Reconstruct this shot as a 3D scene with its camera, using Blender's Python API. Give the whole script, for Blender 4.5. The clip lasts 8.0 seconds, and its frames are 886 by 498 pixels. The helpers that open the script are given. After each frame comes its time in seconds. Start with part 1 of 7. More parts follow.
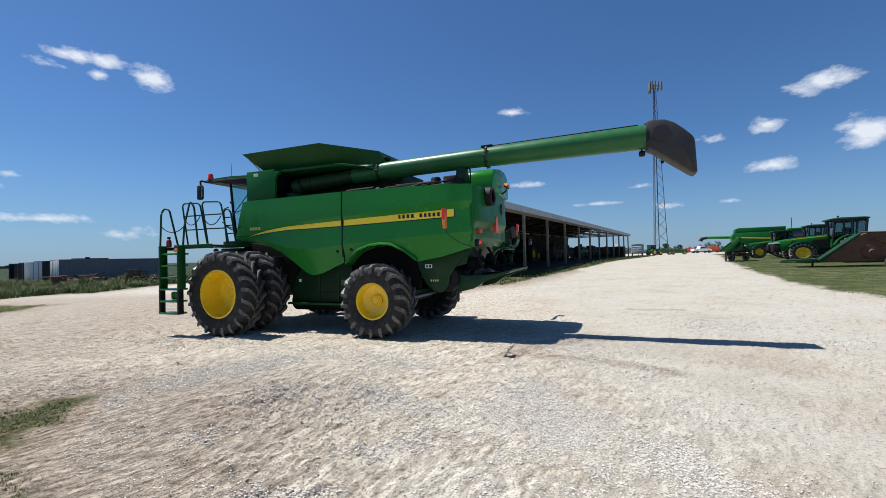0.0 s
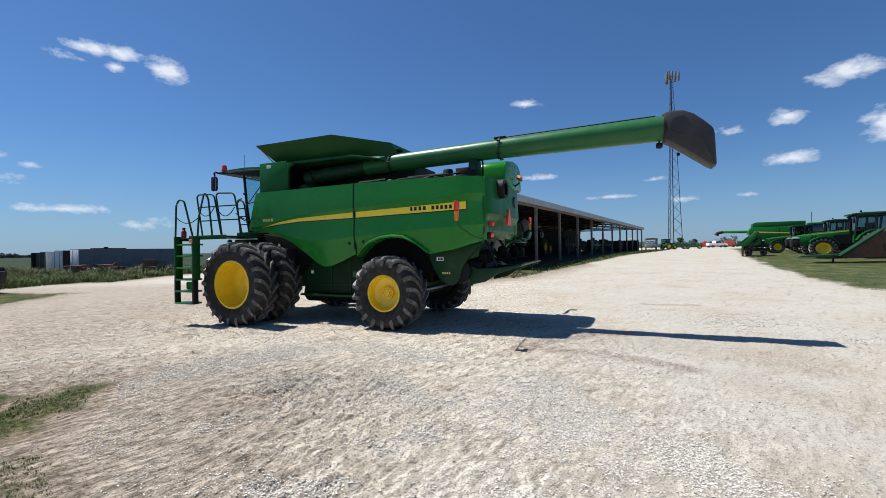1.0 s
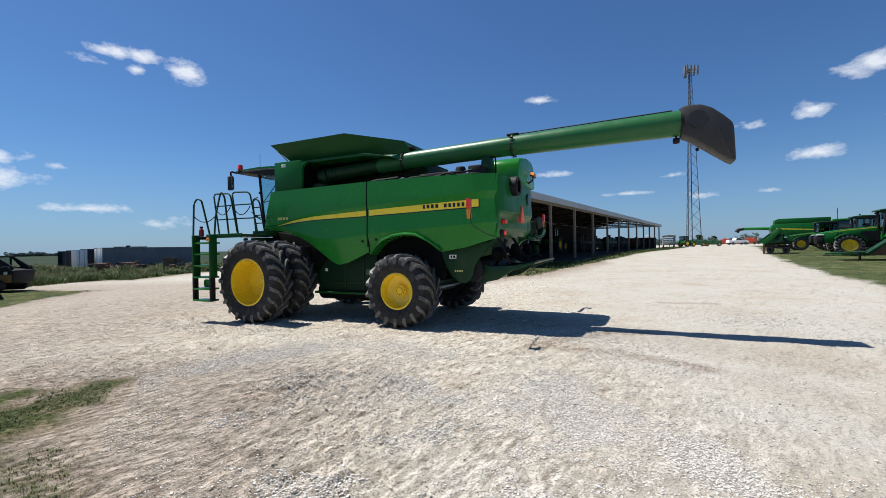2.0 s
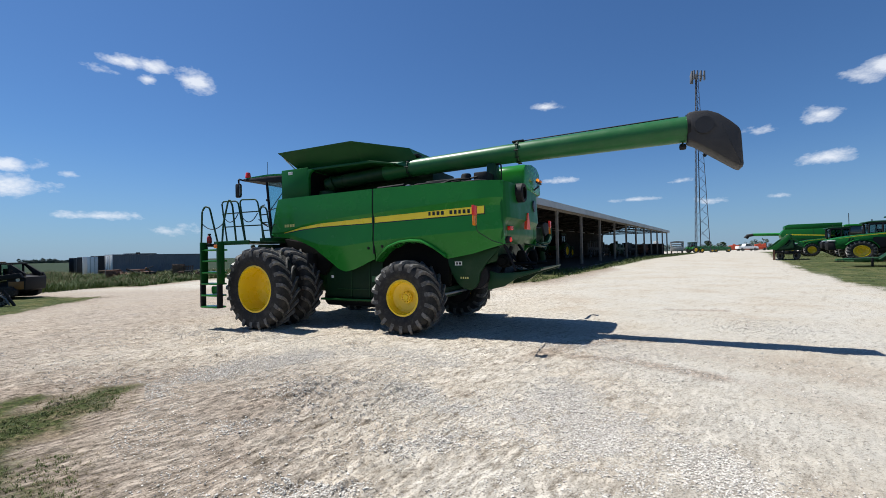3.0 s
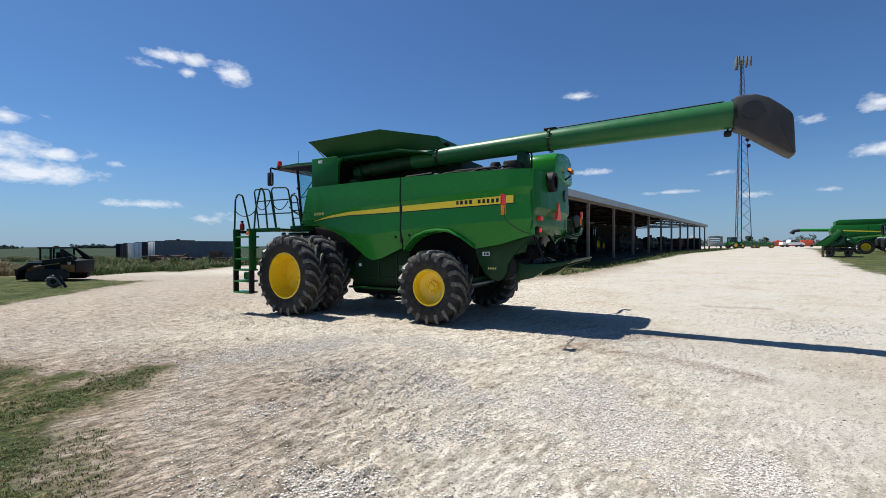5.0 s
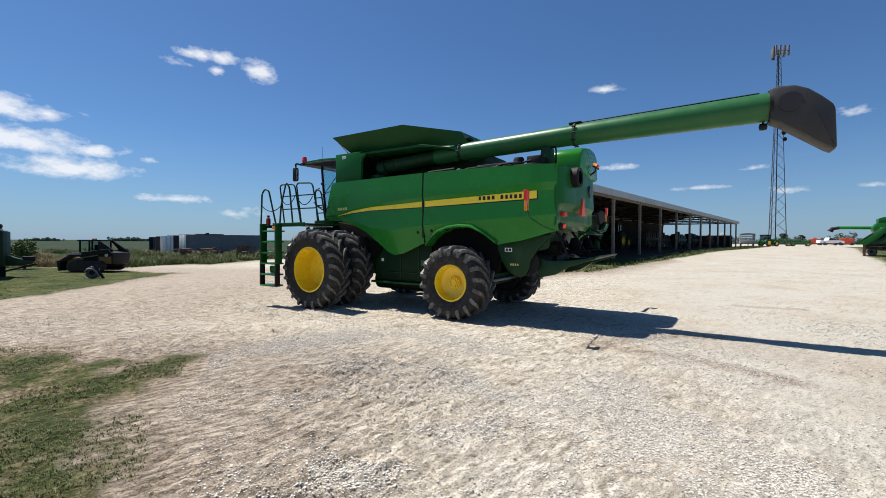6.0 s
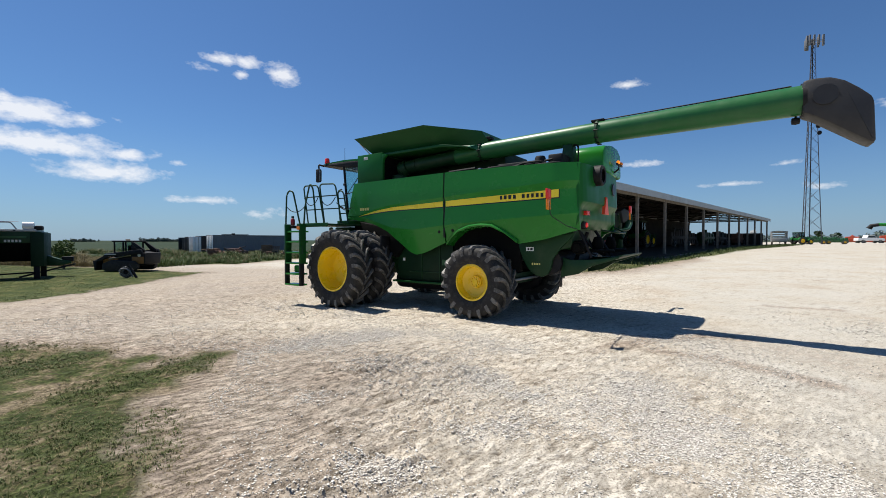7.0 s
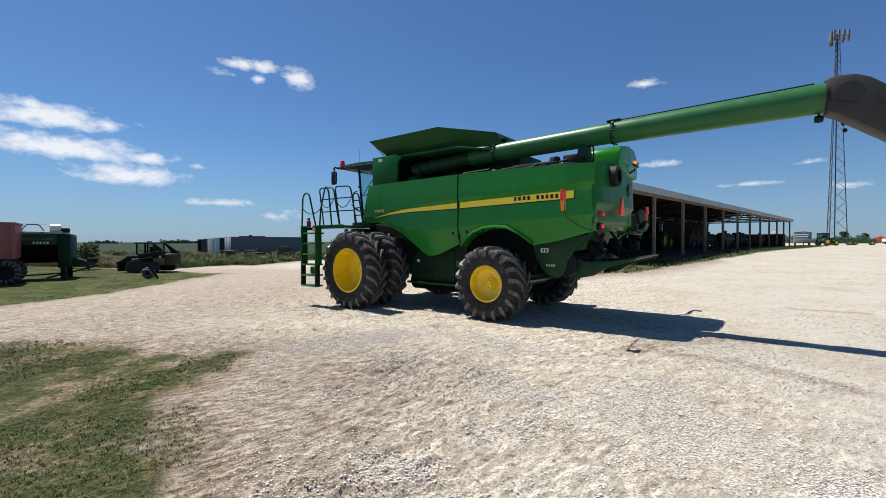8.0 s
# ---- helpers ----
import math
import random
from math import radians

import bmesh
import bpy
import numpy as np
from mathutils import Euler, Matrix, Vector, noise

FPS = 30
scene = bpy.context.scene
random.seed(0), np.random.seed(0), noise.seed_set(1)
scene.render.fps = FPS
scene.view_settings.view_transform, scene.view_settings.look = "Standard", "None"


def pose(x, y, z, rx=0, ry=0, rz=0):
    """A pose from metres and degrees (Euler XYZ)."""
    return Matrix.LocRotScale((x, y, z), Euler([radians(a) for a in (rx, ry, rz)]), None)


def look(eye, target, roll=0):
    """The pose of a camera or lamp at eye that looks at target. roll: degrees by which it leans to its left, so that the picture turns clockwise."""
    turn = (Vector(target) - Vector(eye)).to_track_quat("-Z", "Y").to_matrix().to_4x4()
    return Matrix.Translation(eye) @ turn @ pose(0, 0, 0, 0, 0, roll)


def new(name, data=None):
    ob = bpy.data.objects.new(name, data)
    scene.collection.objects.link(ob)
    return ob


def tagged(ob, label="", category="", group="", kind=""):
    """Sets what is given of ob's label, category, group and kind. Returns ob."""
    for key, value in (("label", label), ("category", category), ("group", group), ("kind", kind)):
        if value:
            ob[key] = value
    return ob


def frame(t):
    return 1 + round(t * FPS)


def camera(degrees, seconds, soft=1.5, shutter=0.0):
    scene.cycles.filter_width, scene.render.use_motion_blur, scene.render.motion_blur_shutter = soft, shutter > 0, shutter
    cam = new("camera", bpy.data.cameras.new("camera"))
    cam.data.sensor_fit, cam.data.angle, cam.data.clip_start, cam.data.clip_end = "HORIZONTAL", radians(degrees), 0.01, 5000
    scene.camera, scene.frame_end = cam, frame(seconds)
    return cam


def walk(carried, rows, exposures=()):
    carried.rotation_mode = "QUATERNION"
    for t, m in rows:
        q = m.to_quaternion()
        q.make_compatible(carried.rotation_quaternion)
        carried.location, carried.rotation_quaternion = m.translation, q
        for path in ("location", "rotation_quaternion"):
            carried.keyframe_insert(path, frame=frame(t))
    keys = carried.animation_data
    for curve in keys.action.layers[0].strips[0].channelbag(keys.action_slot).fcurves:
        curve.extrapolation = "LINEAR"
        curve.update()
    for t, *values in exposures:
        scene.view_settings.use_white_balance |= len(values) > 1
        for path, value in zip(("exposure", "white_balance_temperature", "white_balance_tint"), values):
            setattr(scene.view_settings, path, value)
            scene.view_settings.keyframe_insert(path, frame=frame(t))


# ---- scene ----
cam = camera(93.44, 8.0, soft=0.5)
PATH = [
    (0, (-0.091, 0.480, 1.659), (-0.118, 10.479, 1.838), -1.38),
    (0.5, (-0.097, 0.518, 1.658), (-0.210, 10.517, 1.766), -1.07),
    (1, (-0.107, 0.522, 1.661), (-0.401, 10.518, 1.666), -0.94),
    (1.5, (-0.094, 0.534, 1.659), (-0.587, 10.521, 1.583), -0.97),
    (3, (-0.065, 0.533, 1.669), (-0.843, 10.502, 1.783), -1.12),
    (3.5, (-0.069, 0.566, 1.660), (-0.926, 10.528, 1.818), -1.03),
    (4, (-0.075, 0.607, 1.647), (-1.080, 10.556, 1.762), -0.86),
    (4.5, (-0.066, 0.629, 1.634), (-1.272, 10.556, 1.643), -0.56),
    (6, (-0.076, 0.639, 1.637), (-2.025, 10.445, 1.442), 0.21),
    (6.5, (-0.089, 0.620, 1.639), (-2.279, 10.375, 1.420), 0.14),
    (7, (-0.092, 0.599, 1.642), (-2.509, 10.300, 1.429), -0.03),
    (7.5, (-0.092, 0.586, 1.641), (-2.691, 10.240, 1.440), -0.21),
    (8, (-0.092, 0.578, 1.643), (-2.831, 10.194, 1.464), -0.10),
]
walk(cam, [(t, look(eye, target, roll)) for t, eye, target, roll in PATH],
     exposures=[(0, 0.51, 6230, 10), (4.5, 0.52, 6260, 10), (6.0, 0.55, 6480, 10), (8, 0.55, 6520, 10)])

# ---- sky, sun ----
SUN = Vector((-0.44, 0.18, 1.0)).normalized()      # towards the sun


def make_world():
    world = bpy.data.worlds.new("sky")
    scene.world = world
    world.use_nodes = True
    nt = world.node_tree
    nt.nodes.clear()
    out = nt.nodes.new("ShaderNodeOutputWorld")
    bg = nt.nodes.new("ShaderNodeBackground")
    bg.inputs["Strength"].default_value = 0.05
    sky = nt.nodes.new("ShaderNodeTexSky")
    sky.sky_type = "NISHITA"
    sky.sun_disc = False
    sky.sun_elevation = math.asin(SUN.z)
    sky.sun_rotation = math.atan2(SUN.x, SUN.y)
    sky.air_density = 1.0
    sky.dust_density = 0.25
    sky.ozone_density = 3.0
    coord = nt.nodes.new("ShaderNodeTexCoord")

    def math_node(op, a, b=None, clamp=False):
        n = nt.nodes.new("ShaderNodeMath")
        n.operation, n.use_clamp = op, clamp
        for i, v in enumerate((a, b)):
            if v is None:
                continue
            if isinstance(v, (int, float)):
                n.inputs[i].default_value = v
            else:
                nt.links.new(v, n.inputs[i])
        return n.outputs[0]

    puff = nt.nodes.new("ShaderNodeTexNoise")
    puff.inputs["Scale"].default_value = 30
    puff.inputs["Detail"].default_value = 8
    puff.inputs["Roughness"].default_value = 0.62
    squash = nt.nodes.new("ShaderNodeMapping")
    squash.inputs["Scale"].default_value = (1, 1, 1.9)
    nt.links.new(coord.outputs["Generated"], squash.inputs["Vector"])
    nt.links.new(squash.outputs[0], puff.inputs["Vector"])
    # small fair-weather cumulus: azimuth, elevation, half width, half height, density
    left_clouds = [
        (-43.5, 19.6, 0.022, 0.008, 0.7), (-41.1, 20.8, 0.036, 0.012, 1), (-39.3, 20.9, 0.028, 0.014, 1), (-39.4, 19.6, 0.014, 0.010, 0.9),
        (-35.0, 20.1, 0.029, 0.020, 1.1), (-46.3, 8.8, 0.019, 0.006, 0.8), (-43.8, 4.7, 0.061, 0.009, 0.9), (-37.0, 3.3, 0.045, 0.012, 0.6),
        (-59.2, 12.3, 0.088, 0.021, 1.1), (-54.6, 12.3, 0.027, 0.013, 1), (-58.2, 9.5, 0.122, 0.021, 1.15), (-50.9, 9.3, 0.033, 0.013, 1),
        (-52.8, 7.2, 0.080, 0.020, 1.1), (-60.2, 13.1, 0.043, 0.011, 0.9),
    ]
    right_clouds = [
        (9.9, 18.6, 0.032, 0.009, 0.8), (42.5, 16.3, 0.040, 0.018, 1), (38.1, 13.2, 0.025, 0.014, 1), (45.7, 10.8, 0.031, 0.025, 1.1),
        (38.4, 8.9, 0.032, 0.014, 1), (32.8, 12.5, 0.024, 0.010, 0.7), (25.3, 8.1, 0.022, 0.006, 0.7), (11.8, 9.3, 0.038, 0.008, 0.8),
        (20.4, 6.3, 0.044, 0.006, 0.8), (28.2, 5.5, 0.031, 0.007, 0.6), (28.7, 12.8, 0.021, 0.009, 0.6), (25.6, 8.1, 0.019, 0.007, 0.6),
        (20.5, 6.3, 0.041, 0.006, 0.7), (34.4, 5.5, 0.015, 0.004, 0.5),
    ]
    total = None
    for az, el, a, b, k in left_clouds + right_clouds:
        az, el = radians(az), radians(el)
        d = Vector((math.sin(az) * math.cos(el), math.cos(az) * math.cos(el), math.sin(el)))
        sub = nt.nodes.new("ShaderNodeVectorMath")
        sub.operation = "SUBTRACT"
        nt.links.new(coord.outputs["Generated"], sub.inputs[0])
        sub.inputs[1].default_value = d
        parts = nt.nodes.new("ShaderNodeSeparateXYZ")
        nt.links.new(sub.outputs[0], parts.inputs[0])
        # flat below, heaped above
        up = math_node("MAXIMUM", math_node("MULTIPLY", parts.outputs[2], 1 / b), math_node("MULTIPLY", parts.outputs[2], -1.25 / b))
        wide = math_node("ADD", math_node("MULTIPLY", parts.outputs[0], math.cos(az) / a), math_node("MULTIPLY", parts.outputs[1], -math.sin(az) / a))
        r2 = math_node("ADD", math_node("MULTIPLY", up, up), math_node("MULTIPLY", wide, wide))
        front = math_node("GREATER_THAN", math_node("ADD", math_node("MULTIPLY", parts.outputs[0], d.x), math_node("MULTIPLY", parts.outputs[1], d.y)), -0.5)
        v = math_node("MAXIMUM", math_node("SUBTRACT", 1.0, math_node("POWER", r2, 0.5)), -0.6)
        v = math_node("MULTIPLY", math_node("MULTIPLY", math_node("ADD", v, 0.6), k), front)
        total = v if total is None else math_node("MAXIMUM", total, v)
    n = math_node("MULTIPLY", math_node("SUBTRACT", puff.outputs["Fac"], 0.5), 2.5)
    field = math_node("SUBTRACT", math_node("ADD", total, n), 0.48)
    inside = math_node("GREATER_THAN", total, 0.02)
    cover = math_node("MULTIPLY", math_node("MULTIPLY", math_node("ADD", field, 0.06), 1.0, True), inside, True)
    mix = nt.nodes.new("ShaderNodeMix")
    mix.data_type = "RGBA"
    nt.links.new(math_node("MULTIPLY", cover, 0.84), mix.inputs[0])
    tint = nt.nodes.new("ShaderNodeMix")
    tint.data_type, tint.blend_type = "RGBA", "MULTIPLY"
    tint.inputs[0].default_value = 1.0
    nt.links.new(sky.outputs[0], tint.inputs[6])
    tint.inputs[7].default_value = (0.69, 0.985, 1.29, 1)
    mix.inputs[7].default_value = (13.0, 13.2, 13.6, 1)
    # pale haze low over the horizon
    axes = nt.nodes.new("ShaderNodeSeparateXYZ")
    nt.links.new(coord.outputs["Generated"], axes.inputs[0])
    low = math_node("SUBTRACT", 1.0, math_node("MULTIPLY", math_node("ABSOLUTE", axes.outputs[2]), 4.2), True)
    haze = nt.nodes.new("ShaderNodeMix")
    haze.data_type = "RGBA"
    nt.links.new(math_node("MULTIPLY", math_node("POWER", low, 1.6), 0.6), haze.inputs[0])
    nt.links.new(tint.outputs[2], haze.inputs[6])
    haze.inputs[7].default_value = (3.6, 5.3, 8.0, 1)
    nt.links.new(haze.outputs[2], mix.inputs[6])
    nt.links.new(mix.outputs[2], bg.inputs[0])
    nt.links.new(bg.outputs[0], out.inputs[0])


make_world()
sun_lamp = new("sun", bpy.data.lights.new("sun", "SUN"))
sun_lamp.data.energy = 4.6
sun_lamp.data.angle = radians(0.53)
sun_lamp.data.color = (1.0, 0.95, 0.87)
sun_lamp.matrix_world = look((0, 0, 60), Vector((0, 0, 60)) - SUN * 10)


# ---- materials ----
def nodes_of(name):
    m = bpy.data.materials.new(name)
    m.use_nodes = True
    nt = m.node_tree
    return m, nt, nt.nodes["Principled BSDF"]


def noise_fac(nt, scale, detail=4, rough=0.55, space="Object", stretch=None, turn=0.0):
    tc = nt.nodes.new("ShaderNodeTexCoord")
    n = nt.nodes.new("ShaderNodeTexNoise")
    n.inputs["Scale"].default_value = scale
    n.inputs["Detail"].default_value = detail
    n.inputs["Roughness"].default_value = rough
    if stretch:
        mp = nt.nodes.new("ShaderNodeMapping")
        mp.vector_type = "TEXTURE"
        mp.inputs["Scale"].default_value = tuple(1 / v for v in stretch)
        mp.inputs["Rotation"].default_value = (0, 0, radians(turn))
        nt.links.new(tc.outputs[space], mp.inputs[0])
        nt.links.new(mp.outputs[0], n.inputs["Vector"])
    else:
        nt.links.new(tc.outputs[space], n.inputs["Vector"])
    return n.outputs["Fac"]


def ramp(nt, fac, stops):
    r = nt.nodes.new("ShaderNodeValToRGB")
    el = r.color_ramp.elements
    while len(el) < len(stops):
        el.new(0.5)
    for e, (p, c) in zip(el, stops):
        e.position = p
        e.color = (*c, 1) if len(c) == 3 else c
    nt.links.new(fac, r.inputs[0])
    return r.outputs[0]


def mixc(nt, fac, a, b, blend="MIX"):
    n = nt.nodes.new("ShaderNodeMix")
    n.data_type, n.blend_type = "RGBA", blend
    for i, v in ((0, fac), (6, a), (7, b)):
        if isinstance(v, (int, float)):
            n.inputs[i].default_value = v
        elif isinstance(v, tuple):
            n.inputs[i].default_value = (*v, 1)
        else:
            nt.links.new(v, n.inputs[i])
    return n.outputs[2]


def bump(nt, bsdf, height, strength, dist):
    b = nt.nodes.new("ShaderNodeBump")
    b.inputs["Strength"].default_value = strength
    b.inputs["Distance"].default_value = dist
    nt.links.new(height, b.inputs["Height"])
    nt.links.new(b.outputs[0], bsdf.inputs["Normal"])


def mat(name, color, rough=0.5, metal=0.0, vary=0.12, scale=3.0, grain=0.0, grain_scale=60, coat=0.0, dirt=None, dirt_amount=0.25, spec=0.5):
    """Paint, plastic, metal or rubber: two scales of variation, optional dust and relief."""
    m, nt, b = nodes_of(name)
    c = tuple(color)
    lo = tuple(v * (1 - vary) for v in c)
    hi = tuple(min(1, v * (1 + vary)) for v in c)
    col = ramp(nt, noise_fac(nt, scale, 5), [(0.3, lo), (0.7, hi)])
    fine = noise_fac(nt, scale * 14, 3)
    col = mixc(nt, 0.25, col, ramp(nt, fine, [(0.3, lo), (0.7, hi)]))
    if dirt:
        f = ramp(nt, noise_fac(nt, scale * 1.7, 7, 0.7), [(0.5 - dirt_amount * 0.3, (0, 0, 0)), (0.85, (dirt_amount * 2,) * 3)])
        col = mixc(nt, f, col, tuple(dirt))
    nt.links.new(col, b.inputs["Base Color"])
    r = ramp(nt, noise_fac(nt, scale * 3, 4), [(0.3, (max(0, rough - 0.07),) * 3), (0.75, (min(1, rough + 0.09),) * 3)])
    nt.links.new(r, b.inputs["Roughness"])
    b.inputs["Metallic"].default_value = metal
    b.inputs["Specular IOR Level"].default_value = spec
    b.inputs["Coat Weight"].default_value = coat
    b.inputs["Coat Roughness"].default_value = 0.08
    if grain:
        bump(nt, b, noise_fac(nt, grain_scale, 4), grain, 0.01)
    return m


GREEN = mat("green_machine_paint", (0.022, 0.198, 0.027), 0.24, coat=0.12, vary=0.06, scale=0.8, spec=0.22)
# satin copy of the machine green, darkened to stand for unlit sides
GREEN_SATIN = mat("darkened_satin_green", (0.01, 0.112, 0.02), 0.4, vary=0.08, scale=1.2, spec=0.18)
GREEN_TUBE = mat("dusty_green_tube_paint", (0.02, 0.125, 0.036), 0.36, vary=0.1, scale=1.5, spec=0.3, dirt=(0.12, 0.16, 0.1), dirt_amount=0.15)
# darker copy of the machine green, its colour standing for shade
GREEN_SHADED = mat("shaded_green_paint", (0.006, 0.066, 0.012), 0.45, vary=0.1, scale=1.5, spec=0.25)
# machine green taken almost to black for surfaces in deep shade
GREEN_BLACK = mat("shade_black_green", (0.004, 0.024, 0.008), 0.6, vary=0.2, scale=1.5, spec=0.25)
# black well below the plastic's, painting shade into recesses and undersides
SHADE_BLACK = mat("shade_black", (0.004, 0.0045, 0.004), 0.8, vary=0.2, spec=0.1)
# chassis green, darkened to carry the shade below the panels
GREEN_DARK = mat("shaded_chassis_green", (0.006, 0.042, 0.012), 0.5, vary=0.15, scale=2, dirt=(0.16, 0.15, 0.12), dirt_amount=0.08, spec=0.3)
GREEN_OLD = mat("weathered_green_paint", (0.018, 0.11, 0.03), 0.45, vary=0.15, scale=1.2, dirt=(0.2, 0.18, 0.13), dirt_amount=0.2)
YELLOW = mat("yellow_rim_paint", (0.92, 0.62, 0.012), 0.3, vary=0.06, scale=2.5, dirt=(0.4, 0.33, 0.2), dirt_amount=0.1, coat=0.25)
STRIPE = mat("yellow_stripe_decal", (0.95, 0.72, 0.03), 0.3, vary=0.03, scale=2)
BLACKDECAL = mat("black_decal", (0.008, 0.009, 0.008), 0.35, vary=0.1)
RUBBER = mat("tyre_rubber", (0.022, 0.021, 0.02), 0.75, vary=0.2, scale=5, grain=0.35, grain_scale=90, dirt=(0.30, 0.27, 0.23), dirt_amount=0.1, spec=0.3)
LUG = mat("dusty_tread_rubber", (0.055, 0.053, 0.05), 0.5, vary=0.3, scale=8, grain=0.2, dirt=(0.4, 0.38, 0.34), dirt_amount=0.32, spec=0.5)
BLACK = mat("black_plastic", (0.009, 0.009, 0.01), 0.65, vary=0.2, scale=6, spec=0.3)
SPOUT = mat("grey_rubber_spout", (0.03, 0.029, 0.03), 0.6, vary=0.18, scale=3, grain=0.2)
STEEL = mat("bare_steel", (0.42, 0.42, 0.41), 0.38, 0.9, vary=0.15, scale=6)
ZINC = mat("galvanised_steel", (0.15, 0.155, 0.165), 0.65, 0.1, vary=0.15, scale=7)
TOWERSTEEL = mat("dull_grey_tower_steel", (0.07, 0.07, 0.08), 0.7, 0.1, vary=0.2, scale=1.5)
DEEPRED = mat("deep_red_enamel", (0.28, 0.008, 0.008), 0.35, vary=0.08)
FLUO = mat("fluorescent_red_orange", (0.95, 0.09, 0.035), 0.4, vary=0.04)
RED = mat("red_reflector", (0.75, 0.025, 0.014), 0.3, vary=0.08)
ORANGE = mat("amber_lens", (0.8, 0.22, 0.01), 0.25, vary=0.05)
WHITE = mat("white_paint", (0.86, 0.86, 0.84), 0.4, vary=0.04, dirt=(0.5, 0.45, 0.38), dirt_amount=0.06)
RUST = mat("rusty_brown_steel", (0.13, 0.06, 0.038), 0.8, vary=0.4, scale=2.2, grain=0.3, dirt=(0.22, 0.1, 0.05), dirt_amount=0.5)
REDPAINT = mat("faded_red_paint", (0.3, 0.085, 0.08), 0.6, vary=0.2, scale=1.5, dirt=(0.25, 0.2, 0.16), dirt_amount=0.25)
ORANGEPAINT = mat("orange_red_paint", (0.55, 0.08, 0.03), 0.5, vary=0.15, scale=1.5)
TAWNY = mat("dull_orange_brown_paint", (0.22, 0.1, 0.022), 0.55, vary=0.25, scale=2)
# sheet colour taken dark to paint the shade inside the shed
SHADE_SHEET = mat("shade_dark_sheet", (0.035, 0.027, 0.022), 0.8, vary=0.35, scale=0.8)
# brown paint darkened for machines standing in the shed's shade
MUTED = mat("shade_dark_brown_paint", (0.05, 0.04, 0.032), 0.8, vary=0.5, scale=0.7)
WOOD = mat("weathered_wood", (0.22, 0.185, 0.15), 0.85, vary=0.3, scale=4, grain=0.5, grain_scale=40)
# rafter wood darkened in colour for the shade under the roof
ROOFWOOD = mat("shaded_rafter_wood", (0.045, 0.037, 0.031), 0.9, vary=0.3, scale=3)
DARKWOOD = mat("dark_pallet_wood", (0.13, 0.085, 0.055), 0.85, vary=0.35, scale=4, grain=0.5, grain_scale=40)
CONTAINER = mat("slate_grey_container_paint", (0.14, 0.155, 0.18), 0.6, vary=0.15, scale=0.8, dirt=(0.2, 0.17, 0.15), dirt_amount=0.2)
CONTAINER_DARK = mat("black_container_paint", (0.022, 0.024, 0.028), 0.6, vary=0.2, scale=0.8)
ROOFMETAL = mat("galvanised_roof_sheet", (0.42, 0.43, 0.43), 0.55, 0.35, vary=0.12, scale=0.7, dirt=(0.2, 0.17, 0.14), dirt_amount=0.15)
WHITESHEET = mat("white_wall_sheet", (0.86, 0.87, 0.87), 0.45, vary=0.04, scale=0.9, dirt=(0.5, 0.45, 0.4), dirt_amount=0.06)
GREYLABEL = mat("silver_label", (0.6, 0.62, 0.6), 0.4, vary=0.05)
GOLDLABEL = mat("pale_yellow_decal", (0.65, 0.6, 0.18), 0.4, vary=0.05)


def glass_mat(name, tint, alpha_mix):
    m, nt, b = nodes_of(name)
    b.inputs["Base Color"].default_value = (*tint, 1)
    b.inputs["Roughness"].default_value = 0.03
    b.inputs["Transmission Weight"].default_value = alpha_mix
    b.inputs["IOR"].default_value = 1.05
    b.inputs["Coat Weight"].default_value = 0.5
    return m


GLASS = glass_mat("tinted_cab_glass", (0.62, 0.8, 0.8), 1.0)
SMOKEGLASS = glass_mat("smoked_cab_glass", (0.3, 0.42, 0.43), 1.0)
DARKGLASS = mat("dark_cab_glass", (0.02, 0.03, 0.03), 0.06, vary=0.1, coat=0.6)


def lamp_mat(name, color, strength):
    m, nt, b = nodes_of(name)
    b.inputs["Base Color"].default_value = (*color, 1)
    b.inputs["Emission Color"].default_value = (*color, 1)
    b.inputs["Emission Strength"].default_value = strength
    b.inputs["Roughness"].default_value = 0.2
    return m


AMBER_ON = lamp_mat("lit_amber_lamp", (1.0, 0.3, 0.02), 0.5)
RED_ON = lamp_mat("lit_red_lamp", (0.8, 0.04, 0.03), 0.25)


def leaf_mat(name, a, b_, rough=0.6):
    m, nt, b = nodes_of(name)
    g = nt.nodes.new("ShaderNodeNewGeometry")
    col = ramp(nt, g.outputs["Random Per Island"], [(0.0, a), (1.0, b_)])
    n = noise_fac(nt, 0.7, 4)
    col = mixc(nt, n, col, tuple(v * 0.7 for v in a))
    nt.links.new(col, b.inputs["Base Color"])
    b.inputs["Roughness"].default_value = rough
    b.inputs["Specular IOR Level"].default_value = 0.2
    return m


GRASS = leaf_mat("grass_blades", (0.042, 0.075, 0.016), (0.11, 0.135, 0.042))
VERGEGRASS = leaf_mat("verge_grass_blades", (0.075, 0.115, 0.024), (0.2, 0.21, 0.075))
DRYGRASS = leaf_mat("dry_weeds", (0.2, 0.16, 0.07), (0.38, 0.31, 0.17))
WEED = leaf_mat("weed_leaves", (0.05, 0.095, 0.02), (0.14, 0.185, 0.045))
# leaf green shifted pale and bluish, haze painted into the colour
HAZYLEAF = leaf_mat("hazy_far_leaves", (0.07, 0.1, 0.085), (0.095, 0.13, 0.1))
TREELEAF = leaf_mat("tree_leaves", (0.025, 0.05, 0.018), (0.05, 0.085, 0.028))
BARK = mat("bark", (0.1, 0.075, 0.05), 0.9, vary=0.3, scale=6, grain=0.6, grain_scale=30)


